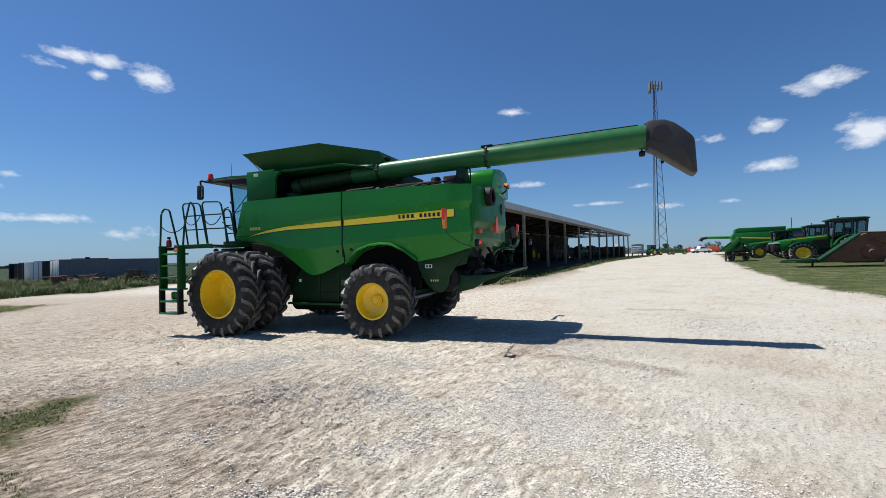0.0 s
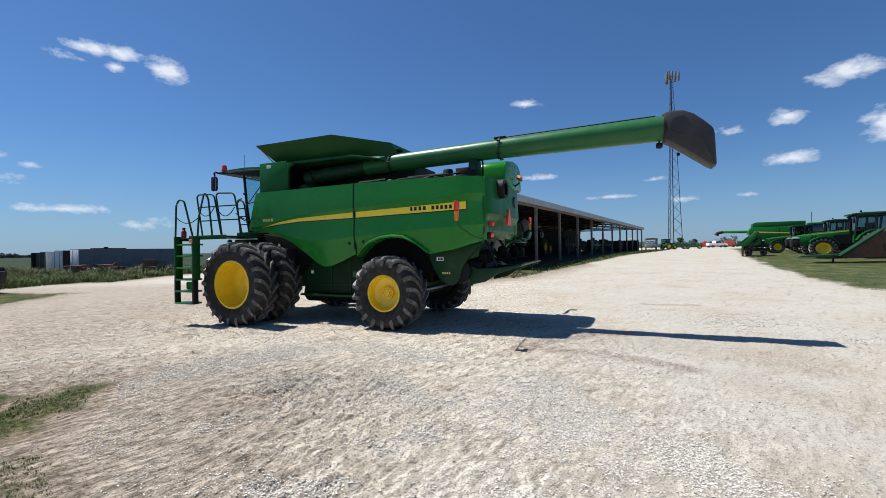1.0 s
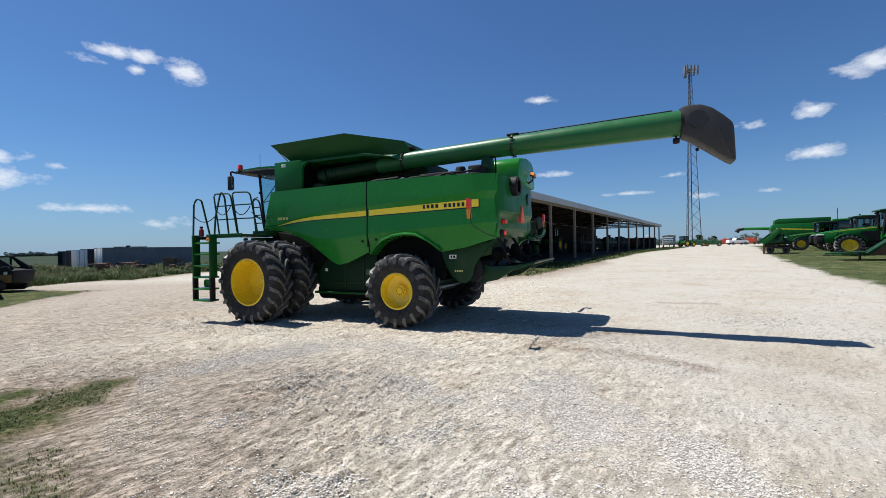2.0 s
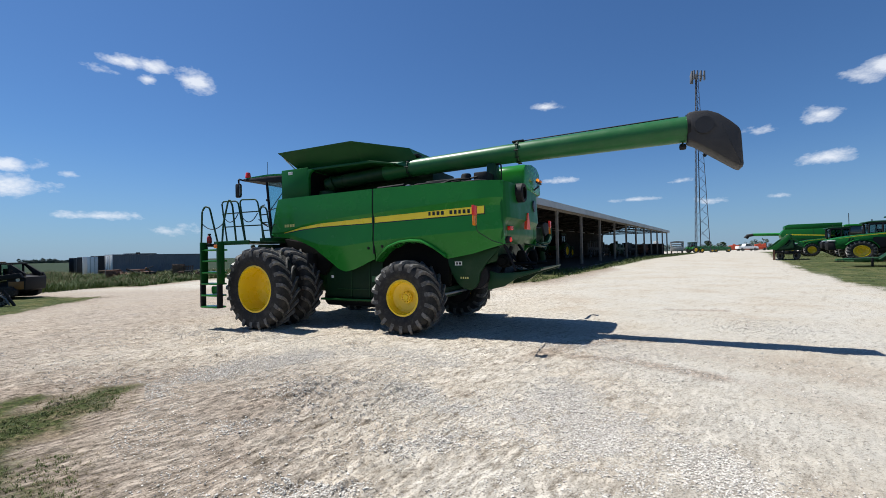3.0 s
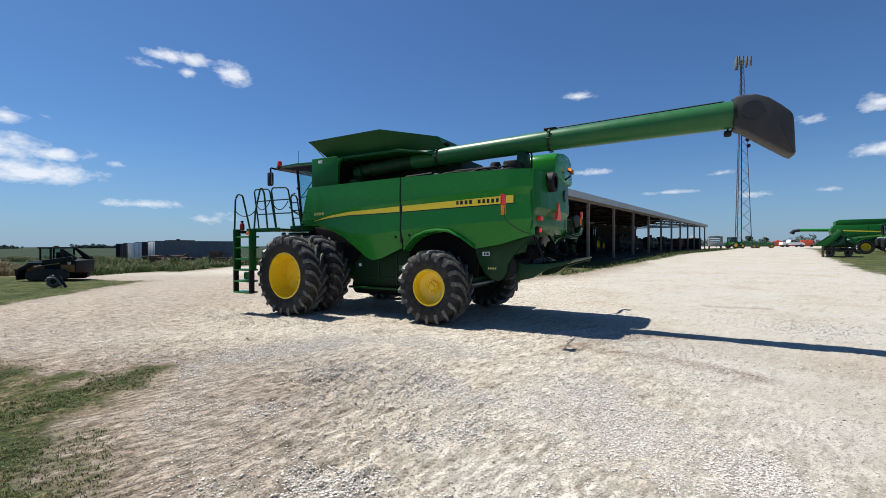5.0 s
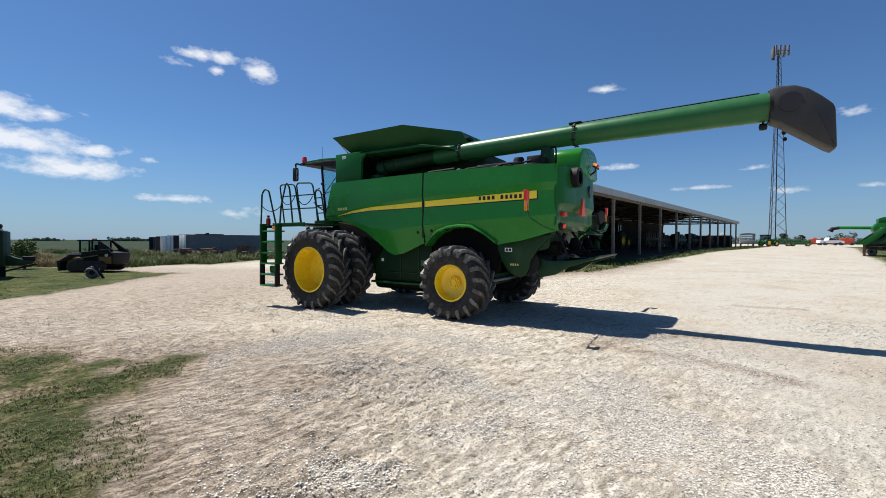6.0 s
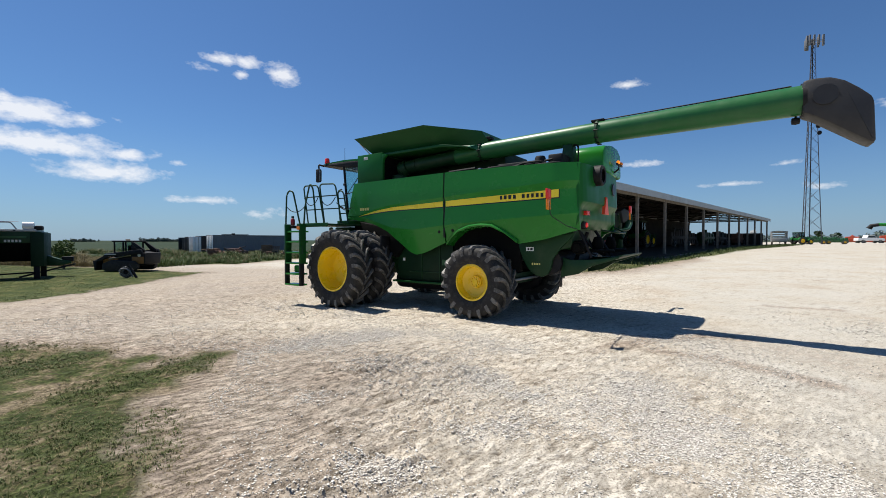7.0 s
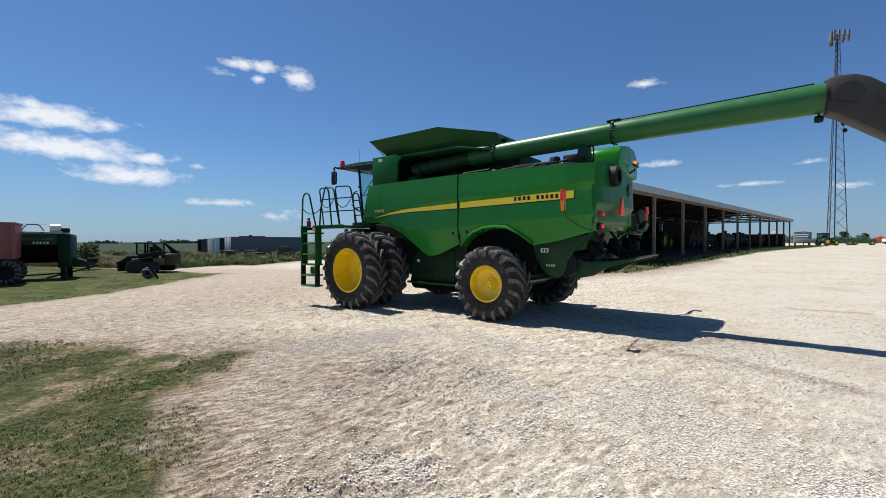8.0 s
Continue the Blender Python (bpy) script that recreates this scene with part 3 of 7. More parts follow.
def build_ground():
    angles = [-88 + 2.0 * i for i in range(9)] + [-70 + 0.21 * i for i in range(597)] + [56 + 3.0 * i for i in range(72)]
    radii = [0.0]
    r = 0.5
    while r < 4200:
        radii.append(r)
        r *= 1.02 if r < 1.6 else 1.0062 if r < 8 else 1.013 if r < 20 else 1.03 if r < 120 else 1.06
    verts, px, py = [], [], []
    na = len(angles)
    for r in radii:
        fade = max(0.0, min(1.0, (40 - r) / 25))
        for a in angles:
            x, y = r * math.sin(radians(a)), r * math.cos(radians(a))
            z = rise(x, y)
            if fade > 0:
                z += wobble(x, y) * fade
            verts.append((x, y, z))
            px.append(x)
            py.append(y)
    faces = []
    for i in range(len(radii) - 1):
        for k in range(na):
            faces.append((i * na + k, (i + 1) * na + k, (i + 1) * na + (k + 1) % na, i * na + (k + 1) % na))
    me = bpy.data.meshes.new("ground")
    me.from_pydata(verts, [], faces)
    px, py = np.array(px), np.array(py)
    depth = lawn_depth(px, py)
    ragged = np.array([noise.noise(Vector((x * 0.7, y * 0.7, 31))) + 0.6 * noise.noise(Vector((x * 2.1, y * 2.1, 33))) if x * x + y * y < 3600 else 0.0 for x, y in zip(px, py)])
    depth = depth + ragged * np.where(px < 0, 0.75, 0.45)
    w = 0.42 + np.hypot(px, py) * 0.012
    grass = np.clip(0.5 + depth / w * 0.5, 0, 1)
    grass[: 12 * na] = 0
    dirt = np.clip(1.0 + depth / 3.0, 0, 1) * 0.85
    dirt = np.maximum(dirt, np.clip((-px + 0.2) / 2.6, 0, 1) * np.clip((9.5 - py) / 4, 0, 1) * 0.7)
    dirt = np.maximum(dirt, np.clip((-px - 1.5) / 7, 0, 1) * np.clip((34 - py) / 8, 0, 1) * 0.6)
    dirt = np.maximum(dirt, along_lines(px, py, TRACKS))
    dirt = np.where(px > 10, dirt * 0.4, dirt)
    # 1.6 marks ground to darken for the shed's shade, a strip outside included
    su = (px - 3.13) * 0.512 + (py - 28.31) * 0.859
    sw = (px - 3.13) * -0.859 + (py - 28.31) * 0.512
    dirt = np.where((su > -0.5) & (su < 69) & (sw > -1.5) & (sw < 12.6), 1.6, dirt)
    far = np.clip((np.hypot(px, py) - 62) / 12, 0, 1) * np.clip((-px - 0.05 * py) / 8, 0, 1)
    far = np.maximum(far, np.clip((np.hypot(px, py) - 230) / 30, 0, 1))
    chips = loose_chips(px, py) * 0.75
    col = me.color_attributes.new("cover", "FLOAT_COLOR", "POINT")
    col.data.foreach_set("color", np.stack([grass, dirt, far, chips], 1).ravel())
    lively = np.clip((2.6 - px + 0.12 * py) / 3.0, 0, 1) * np.clip((36 - np.hypot(px, py)) / 18, 0.15, 1)
    lively = np.where(depth > -0.5, np.clip((6 - px) / 4, 0, 1) * np.clip((13 + px) / 3, 0, 1), lively)
    ch = me.attributes.new("churn", "FLOAT", "POINT")
    ch.data.foreach_set("value", np.clip(lively + ragged * 0.2, 0, 1))
    me.materials.append(GROUND)
    me.shade_smooth()
    ob = new("ground", me)
    return tagged(ob, "pale crushed limestone yard with worn grass verges", "ground", kind="structure")


build_ground()


# ---- wheels ----
def tyre_mesh(R, rim, w):
    h = w / 2
    base = R - 0.05
    prof = [(rim, -h * 0.78), (rim + 0.03, -h * 0.9), (rim + (base - rim) * 0.35, -h * 1.0), (rim + (base - rim) * 0.7, -h * 1.0), (base - 0.05, -h * 0.93),
            (base - 0.012, -h * 0.8), (base, -h * 0.5), (base + 0.006, 0), (base, h * 0.5), (base - 0.012, h * 0.8), (base - 0.05, h * 0.93),
            (rim + (base - rim) * 0.7, h), (rim + (base - rim) * 0.35, h), (rim + 0.03, h * 0.9), (rim, h * 0.78)]
    bm = lathe(prof, 56)
    return finish("tyre", bm, RUBBER, 40)


def lug_mesh(R, w, lugs, sweep):
    """All tread bars of one tyre: curved chevron bars that run over the shoulder."""
    bm = bmesh.new()
    h = w / 2
    for side in (-1, 1):
        for i in range(lugs):
            a0 = 2 * math.pi * (i + (0.5 if side > 0 else 0)) / lugs
            rows = []
            for k, (fy, fa, top) in enumerate(((-0.06, 0.0, R), (0.18, 0.36, R), (0.42, 0.66, R), (0.68, 0.87, R - 0.004), (0.92, 0.98, R - 0.022), (1.02, 1.02, R - 0.075), (1.0, 1.03, R - 0.15))):
                a = a0 + sweep * fa
                half = (0.017 + 0.012 * fy) / R
                low = top - 0.06
                row = []
                for da, rr in ((-half * 1.8, low), (-half, top), (half, top), (half * 1.8, low)):
                    row.append(bm.verts.new((rr * math.cos(a + da), side * h * fy * 1.01, rr * math.sin(a + da))))
                rows.append(row)
            for q, p in zip(rows, rows[1:]):
                for j in range(3):
                    bm.faces.new((q[j], q[j + 1], p[j + 1], p[j]))
            bm.faces.new(rows[0])
            bm.faces.new(rows[-1][::-1])
    bmesh.ops.recalc_face_normals(bm, faces=bm.faces[:])
    return finish("tread", bm, LUG, 30)


def rim_mesh(rim, w, dish, hub_r, material):
    """A dished disc wheel whose open side faces -y; dish: how far in from the outer lip the disc sits."""
    h = w / 2
    y0 = -h * 0.84
    prof = [(rim + 0.012, y0 + 0.03), (rim + 0.018, y0), (rim - 0.02, y0 - 0.008), (rim - 0.035, y0 + 0.04), (rim - 0.05, y0 + 0.1), (rim - 0.055, y0 + dish * 0.8),
            (rim - 0.1, y0 + dish * 0.97), (hub_r + 0.12, y0 + dish), (hub_r + 0.04, y0 + dish + 0.02), (0.001, y0 + dish + 0.02)]
    bm = lathe(prof, 48)
    back = [(rim + 0.012, y0 + 0.03), (rim - 0.01, y0 + 0.1), (rim - 0.01, h * 0.7), (rim + 0.018, h * 0.84), (rim - 0.03, h * 0.84), (rim - 0.05, h * 0.6), (rim - 0.07, y0 + dish + 0.03), (0.001, y0 + dish + 0.04)]
    lathe(back, 48, bm)
    return finish("wheel", bm, material, 35)


def hub_mesh(hub_r, y, bolts, material, out=0.06):
    """A stepped hub with its ring of bolts."""
    bm = lathe([(0.001, y - out), (hub_r * 0.45, y - out), (hub_r * 0.5, y - out * 0.6), (hub_r * 0.92, y - out * 0.5), (hub_r, y - out * 0.3), (hub_r, y + 0.02)], 28)
    for i in range(bolts):
        a = 2 * math.pi * i / bolts
        c = Vector((math.cos(a) * hub_r * 0.75, 0, math.sin(a) * hub_r * 0.75))
        tube([c + Vector((0, y - out * 0.5, 0)), c + Vector((0, y - out * 0.5 - 0.035, 0))], 0.016, 6, bm)
    return finish("hub", bm, material, 35)


WHEEL_CACHE = {}


def wheel(parent, place, R, w, rim, dish, lugs=20, sweep=0.33, turn=0.0, far=False, hub_r=0.17, material=None, label="", roll=0.0, hub=None, bolts=10):
    """A wheel part with its tyre, tread bars and hub; far: open side faces +y."""
    key = (R, w, rim, dish, lugs, sweep, hub_r, material.name if material else "", hub.name if hub else "", bolts)
    if key not in WHEEL_CACHE:
        WHEEL_CACHE[key] = (rim_mesh(rim, w, dish, hub_r, material or YELLOW), tyre_mesh(R, rim, w), lug_mesh(R, w, lugs, sweep), hub_mesh(hub_r, -w / 2 * 0.84 + dish, bolts, hub or material or YELLOW))
    rim_me, tyre_me, lug_me, hub_me = WHEEL_CACHE[key]
    wh = new("wheel", rim_me)
    wh.parent = parent
    wh.matrix_basis = pose(*place, 0, 0, turn + (180 if far else 0)) @ pose(0, 0, 0, 0, roll, 0)
    tagged(wh, label=label)
    for n, me in (("tyre", tyre_me), ("tread", lug_me), ("hub", hub_me)):
        o = new(n, me)
        o.parent = wh
    return wh


# ---- the combine harvester: x to its tail, -y to its left side, z up ----
PANEL_TOP = [(-0.5, 3.13), (2.64, 3.15), (4.2, 3.13), (5.8, 3.08)]
FRONT_LOW = [(-0.57, 2.21), (0.1, 2.13), (0.5, 2.03), (0.9, 1.86), (1.25, 1.6), (1.55, 1.36), (1.73, 1.29), (2.0, 1.34), (2.62, 1.58)]
REAR_LOW = [(2.67, 1.6), (2.8, 1.69), (3.0, 1.81), (3.33, 1.91), (3.6, 1.945), (3.85, 1.92), (4.13, 1.78), (4.4, 1.56), (5.0, 1.66), (5.64, 1.84)]
CREASE = [(-0.6, 2.32), (0.0, 2.26), (1.08, 1.95), (1.77, 1.89), (2.68, 1.98), (4.2, 2.07), (5.8, 2.15)]


STRIPE_LO = [(-0.09, 2.262), (0.5, 2.33), (1.08, 2.37), (2.68, 2.39), (5.3, 2.45)]
STRIPE_HI = [(-0.09, 2.27), (0.5, 2.385), (1.08, 2.45), (2.68, 2.515), (5.3, 2.60)]
WEDGE = [(-0.1, 0.02), (1.5, 0.07), (2.68, 0.09), (5.3, 0.15)]


def flank_lines(x, bot):
    """Heights of the flank's folds at x: bottom, lower crease, stripe, wedge, top."""
    lo, hi = interp(x, STRIPE_LO), interp(x, STRIPE_HI)
    fold = max(bot + 0.02, min(interp(x, CREASE), lo - 0.015))
    return [bot, fold, max(lo, fold + 0.01), max(hi, fold + 0.02), max(hi, fold + 0.02) + interp(x, WEDGE), interp(x, PANEL_TOP)]


def panel_y(x, z):
    """How far out the left flank stands at a place: the stripe lies in a shallow fold."""
    zc = interp(x, CREASE)
    lo, hi = interp(x, STRIPE_LO), interp(x, STRIPE_HI)
    zc = min(zc, lo - 0.015)
    top = hi + interp(x, WEDGE)
    y, dip = -1.45, 0.03
    if z > 2.75:
        y += 0.02 * (z - 2.75) / 0.4
    if hi < z < top:
        y += dip * (top - z) / (top - hi)
    elif lo <= z <= hi:
        y += dip
    elif zc < z < lo:
        y += dip * (z - zc) / (lo - zc)
    elif z <= zc:
        y += 0.16 * (zc - z) / 0.62
    if x < 0.3:
        y += 0.06 * ((0.3 - x) / 0.9) ** 2
    if x > 5.1:
        y += 0.10 * ((x - 5.1) / 0.5) ** 2
    return y


def flank(x0, x1, low, front=False, mirror=1):
    counts = (8, 3, 2, 3, 6)
    n = sum(counts)

    def f(u, v):
        x = x0 + (x1 - x0) * u
        lines = flank_lines(x, interp(x, low))
        k = v * n
        for (a, b), c in zip(zip(lines, lines[1:]), counts):
            if k <= c + 1e-6:
                z = a + (b - a) * k / c
                break
            k -= c
        if front:
            lean = 0.28 * max(0.0, (z - 2.2) / 0.94)
            x = x + lean * max(0.0, 1 - u * 6) if u < 1 / 6 else x
        y = panel_y(x, z)
        return (x, y * mirror, z)
    return sheet(f, 44, n, (0, 0.04 * mirror, 0))


def on_flank(x0, x1, zlo, zhi, n=24, proud=0.004):
    """A decal that follows the left flank; zlo and zhi are tables of height against x."""
    bm = bmesh.new()
    rows = []
    for i in range(n + 1):
        x = x0 + (x1 - x0) * i / n
        a, b = interp(x, zlo), interp(x, zhi)
        rows.append([bm.verts.new((x, panel_y(x, z) - proud, z)) for z in (a, (a + b) / 2, b)])
    for q, w in zip(rows, rows[1:]):
        for j in range(2):
            bm.faces.new((q[j], w[j], w[j + 1], q[j + 1]))
    bmesh.ops.recalc_face_normals(bm, faces=bm.faces[:])
    return bm


def hoop(pts, r=0.02, seg=8):
    """A bent tube with rounded corners."""
    pts = [Vector(p) for p in pts]
    out = [pts[0]]
    for a, b, c in zip(pts, pts[1:], pts[2:]):
        k = min(0.09, (b - a).length * 0.4, (c - b).length * 0.4)
        p, q = b + (a - b).normalized() * k, b + (c - b).normalized() * k
        for s in (0, 0.25, 0.5, 0.75, 1):
            out.append((p * (1 - s) + b * s) * (1 - s) + (b * (1 - s) + q * s) * s)
    out.append(pts[-1])
    return tube(out, r, seg)


def sag(a, b, drop, n=10):
    a, b = Vector(a), Vector(b)
    return [a.lerp(b, i / n) - Vector((0, 0, drop * 4 * (i / n) * (1 - i / n))) for i in range(n + 1)]


def build_combine():
    c = thing("combine_harvester", pose(-4.27, 12.0, 0, 0, 0, -21.62),
              "large green combine harvester with yellow rims standing on gravel", "combine")
    # flanks
    fp = part("side_panel", flank(-0.57, 2.63, FRONT_LOW, True), GREEN, c, "glossy green front side panel with yellow stripe", smooth=9)
    rp = part("side_panel", flank(2.67, 5.64, REAR_LOW), GREEN, c, "glossy green rear side panel with yellow stripe and lettering", smooth=9)
    part("side_panel", flank(-0.57, 2.63, FRONT_LOW, True, -1), GREEN, c)
    part("side_panel", flank(2.67, 5.64, REAR_LOW, False, -1), GREEN, c)
    part("panel_seam", box(2.63, 2.67, -1.43, -1.36, 1.7, 3.12), BLACK, c, "dark gap between side panels")
    lo, hi = STRIPE_LO, STRIPE_HI
    edge = [(x, z - 0.022) for x, z in lo]
    part("stripe", on_flank(-0.09, 2.61, lo, hi), STRIPE, fp, "tapering yellow stripe")
    part("stripe_edge", on_flank(-0.09, 2.61, edge, lo), BLACKDECAL, fp, "thin black line under the stripe")
    part("stripe", on_flank(2.69, 5.28, lo, hi), STRIPE, rp, "yellow stripe")
    part("stripe_edge", on_flank(2.69, 5.28, edge, lo), BLACKDECAL, rp, "thin black line under the stripe")
    part("stripe_edge", on_flank(5.28, 5.30, edge, hi, 2), BLACKDECAL, rp)
    # the brand lettering becomes plain dark bars, the model mark pale bars
    x = 4.05
    for wd in (0.05, 0.062, 0.062, 0.062, -0.05, 0.062, 0.055, 0.055, 0.06, 0.055):
        if wd > 0:
            part("lettering_bar", on_flank(x, x + wd, [(0, 2.462), (9, 2.478)], [(0, 2.54), (9, 2.556)], 2, 0.008), BLACKDECAL, rp)
        x += abs(wd) + 0.04
    x = -0.03
    for wd in (0.07, 0.07, 0.07, 0.07):
        part("lettering_bar", on_flank(x, x + wd, [(-1, 2.405), (9, 2.405)], [(-1, 2.475), (9, 2.475)], 2, 0.008), GOLDLABEL, fp)
        x += wd + 0.02
    for px, pz in ((2.5, 1.83), (2.87, 1.86)):
        part("latch", lathe([(0.001, -0.012), (0.03, -0.012), (0.036, 0.0), (0.036, 0.03)], 16, None, (px, panel_y(px, pz), pz)), BLACK, c)
    # wheel arch lip over the steered wheel
    arch = [(2.69, 1.58), (2.85, 1.74), (3.05, 1.87), (3.33, 1.96), (3.6, 1.985), (3.87, 1.965), (4.15, 1.83), (4.42, 1.63)]
    bm = bmesh.new()
    rows = []
    for x, z in arch:
        y = panel_y(x, z)
        rows.append([bm.verts.new(p) for p in ((x, y + 0.02, z + 0.02), (x, y - 0.05, z + 0.005), (x, y - 0.065, z - 0.02), (x, y - 0.05, z - 0.05), (x, y + 0.25, z - 0.07))])
    for q, w in zip(rows, rows[1:]):
        for j in range(4):
            bm.faces.new((q[j], q[j + 1], w[j + 1], w[j]))
    bmesh.ops.recalc_face_normals(bm, faces=bm.faces[:])
    part("wheel_arch", bm, GREEN, c, "rolled green arch lip")
    # tail hood: wraps round the corners
    plan = [(5.64, -1.335), (5.69, -1.27), (5.73, -1.15), (5.75, -0.98), (5.77, -0.6), (5.78, 0), (5.77, 0.6), (5.75, 0.98), (5.73, 1.15), (5.69, 1.27), (5.64, 1.335)]

    def tail(u, v):
        k = u * (len(plan) - 1)
        i = min(int(k), len(plan) - 2)
        s = k - i
        x, y = (plan[i][j] * (1 - s) + plan[i + 1][j] * s for j in (0, 1))
        z = 1.85 + 1.22 * v
        middle = min(1.0, 4 * min(u, 1 - u))
        if v < 0.4:
            x -= (0.05 + 0.07 * min(1.0, (0.4 - v) / 0.08)) * middle
            if v < 0.15:
                x -= 0.12 * (1 - v / 0.15) ** 1.6
                y *= 1 - 0.04 * (1 - v / 0.15)
        else:
            x -= 0.05 * (v - 0.4)
        return (x, y, z)
    part("rear_hood", sheet(tail, 40, 24, (-0.04, 0, 0)), GREEN_SATIN, c, "rounded glossy green rear hood", smooth=25)
    # raised engine cowl on the far half of the tail
    cowl = [(-0.2, 3.05), (-0.12, 3.5), (0.0, 3.62), (0.6, 3.72), (1.05, 3.72), (1.28, 3.62), (1.36, 3.4), (1.38, 3.05)]
    part("engine_cowl", prism(cowl, "x", 4.9, 5.76, 0.06), GREEN, c, "tall rounded green engine cowl")
    part("engine_deck", box(3.4, 5.5, -1.33, 1.33, 2.98, 3.07, 0.01), GREEN_DARK, c)
    ex = part("exhaust_duct", lathe([(0.13, 0.1), (0.18, 0.11), (0.2, 0.08), (0.2, -0.14)], 28, None, (5.78, -0.62, 2.9), "x"), BLACK, c, "black round duct on the tail")
    part("duct_flap", lathe([(0.001, -0.02), (0.14, -0.02), (0.14, 0.02), (0.001, 0.02)], 24, None, (5.8, -0.62, 2.9), "x"), BLACK, ex)
    # tail lamps, triangle, reflectors
    part("slow_sign", prism([(-0.19, 2.17), (0.13, 2.17), (-0.0, 2.53), (-0.06, 2.53)], "x", 5.74, 5.80), FLUO, c, "red slow-vehicle triangle")
    part("red_reflector", box(5.6, 5.69, -1.02, -0.82, 2.12, 2.2, 0.004), RED, c)
    lamp = part("tail_lamp", box(5.54, 5.65, -1.05, -0.8, 1.86, 2.0, 0.03), BLACK, c, "lamp cluster with red lens")
    part("lens", lathe([(0.001, 0.03), (0.04, 0.026), (0.05, 0.0)], 20, None, (5.65, -0.92, 1.93), "x"), RED_ON, lamp, "lit red lens")
    bracket = part("lamp_bracket", tube([(5.74, 0.7, 3.12), (5.86, 0.7, 3.2), (5.86, 0.7, 3.3)], 0.02), BLACK, c, "beacon bracket")
    part("crossbar", box(5.84, 5.88, 0.52, 0.98, 3.28, 3.31, 0.005), BLACK, bracket)
    part("warning_lamp", box(5.84, 5.9, 0.56, 0.68, 3.31, 3.375, 0.02), AMBER_ON, bracket, "lit amber warning lamp")
    part("warning_lamp", box(5.84, 5.9, 0.82, 0.94, 3.31, 3.375, 0.02), ORANGE, bracket, "amber warning lamp")
    part("badge", lathe([(0.001, 0.02), (0.13, 0.02), (0.14, 0.0)], 24, None, (5.77, 0.62, 2.74), "x"), BLACKDECAL, c, "round dark badge")
    # swung-out marker arms with a red and an amber plate
    for k, px, r in ((-1, 5.46, 0.01), (1, 5.78, 0.032)):
        arm = part("marker_arm", hoop([(5.6, k * 1.3, 1.84), (px + 0.08, k * 1.75, 1.9), (px + 0.02, k * 2.34, 2.05), (px, k * 2.36, 2.3)], r), GREEN_DARK, c, "dark green marker arm swung out from the tail")
        part("red_plate", box(px - 0.03, px + 0.01, k * 2.36 - 0.085, k * 2.36 + 0.085, 2.33, 2.5, 0.008), RED, arm, "red reflector plate")
        part("amber_plate", box(px - 0.03, px + 0.01, k * 2.36 - 0.065, k * 2.36 + 0.065, 2.15, 2.325, 0.008), ORANGE, arm, "amber reflector plate")
    # grain tank
    tb = part("tank_box", prism([(-0.47, 3.17), (0.44, 3.17), (0.44, 3.93), (-0.47, 3.94)], "y", -1.12, 1.12, 0.02), GREEN_SATIN, c, "green grain tank front box")
    part("label", box(-0.22, -0.07, -1.126, -1.118, 3.79, 3.87, 0.001), GREYLABEL, tb, "small silver label")
    part("lower_seam", box(-0.49, 0.46, -1.135, 1.135, 3.15, 3.19, 0.008), GREEN_DARK, tb)
    # recess wall painted near black in place of the shade in there
    part("tank_wall", prism([(0.4, 3.0), (3.5, 3.0), (3.5, 3.74), (2.6, 3.9), (0.4, 3.93)], "y", -0.12, 1.12, 0.015), GREEN_BLACK, c, "green tank wall behind the auger, darkened for shade")
    part("tank_shelf", prism([(0.42, 3.86), (2.3, 3.85), (3.0, 3.74), (3.0, 3.77), (2.3, 3.91), (0.42, 3.92)], "y", -1.02, -0.1, 0.008), GREEN_SHADED, c, "overhanging tank ledge")
    # added plate: blackens the box side where only shade falls
    part("recess_shade_plate", box(0.441, 0.455, -1.06, -0.13, 3.18, 3.84), SHADE_BLACK, c, "added black plate standing for shade in the tank recess")
    part("recess_lip", prism([(0.44, 3.2), (0.465, 3.2), (0.465, 3.66), (0.5, 3.77), (0.6, 3.83), (0.6, 3.87), (0.44, 3.87)], "y", -1.12, -1.04, 0.006), GREEN_SATIN, c, "rounded green lip of the tank recess")
    part("inner_floor", box(0.4, 5.4, -1.36, 1.3, 2.9, 2.98), BLACK, c)

    def flap(a, b, c_, d, th):
        def f(u, v):
            p = Vector(a).lerp(Vector(b), u)
            q = Vector(d).lerp(Vector(c_), u)
            return p.lerp(q, v)
        return sheet(f, 4, 3, th)
    top = [(-0.62, -1.1, 4.42), (1.8, -1.1, 4.42), (3.1, -0.55, 4.2), (3.1, 0.55, 4.2), (1.8, 1.1, 4.42), (-0.62, 1.1, 4.42)]
    bot = [(-0.12, -0.78, 3.93), (1.9, -0.78, 3.93), (3.3, -0.5, 3.88), (3.3, 0.5, 3.88), (1.9, 0.78, 3.93), (-0.12, 0.78, 3.93)]
    top = [Vector(p) for p in top]
    for i in range(6):
        j = (i + 1) % 6
        inward = (Vector((1.3, 0, 4.3)) - (top[i] + top[j]) / 2)
        inward.z = 0
        # flaps take the darkened green, so their shade sits in the paint
        part("tank_flap", flap(bot[i], bot[j], top[j], top[i], inward.normalized() * 0.02), GREEN_SHADED, c, "flared green tank extension flap")
    part("flap_prop", tube([(-0.3, -0.7, 3.95), (-0.52, -0.98, 4.3)], 0.015), STEEL, c)
    part("work_lamp", box(3.1, 3.3, -0.5, -0.3, 4.0, 4.06, 0.01), BLACK, c)
    # machinery between the tank and the tail
    part("air_box", box(3.7, 4.6, -0.9, 0.4, 3.07, 3.3, 0.03), BLACK, c)
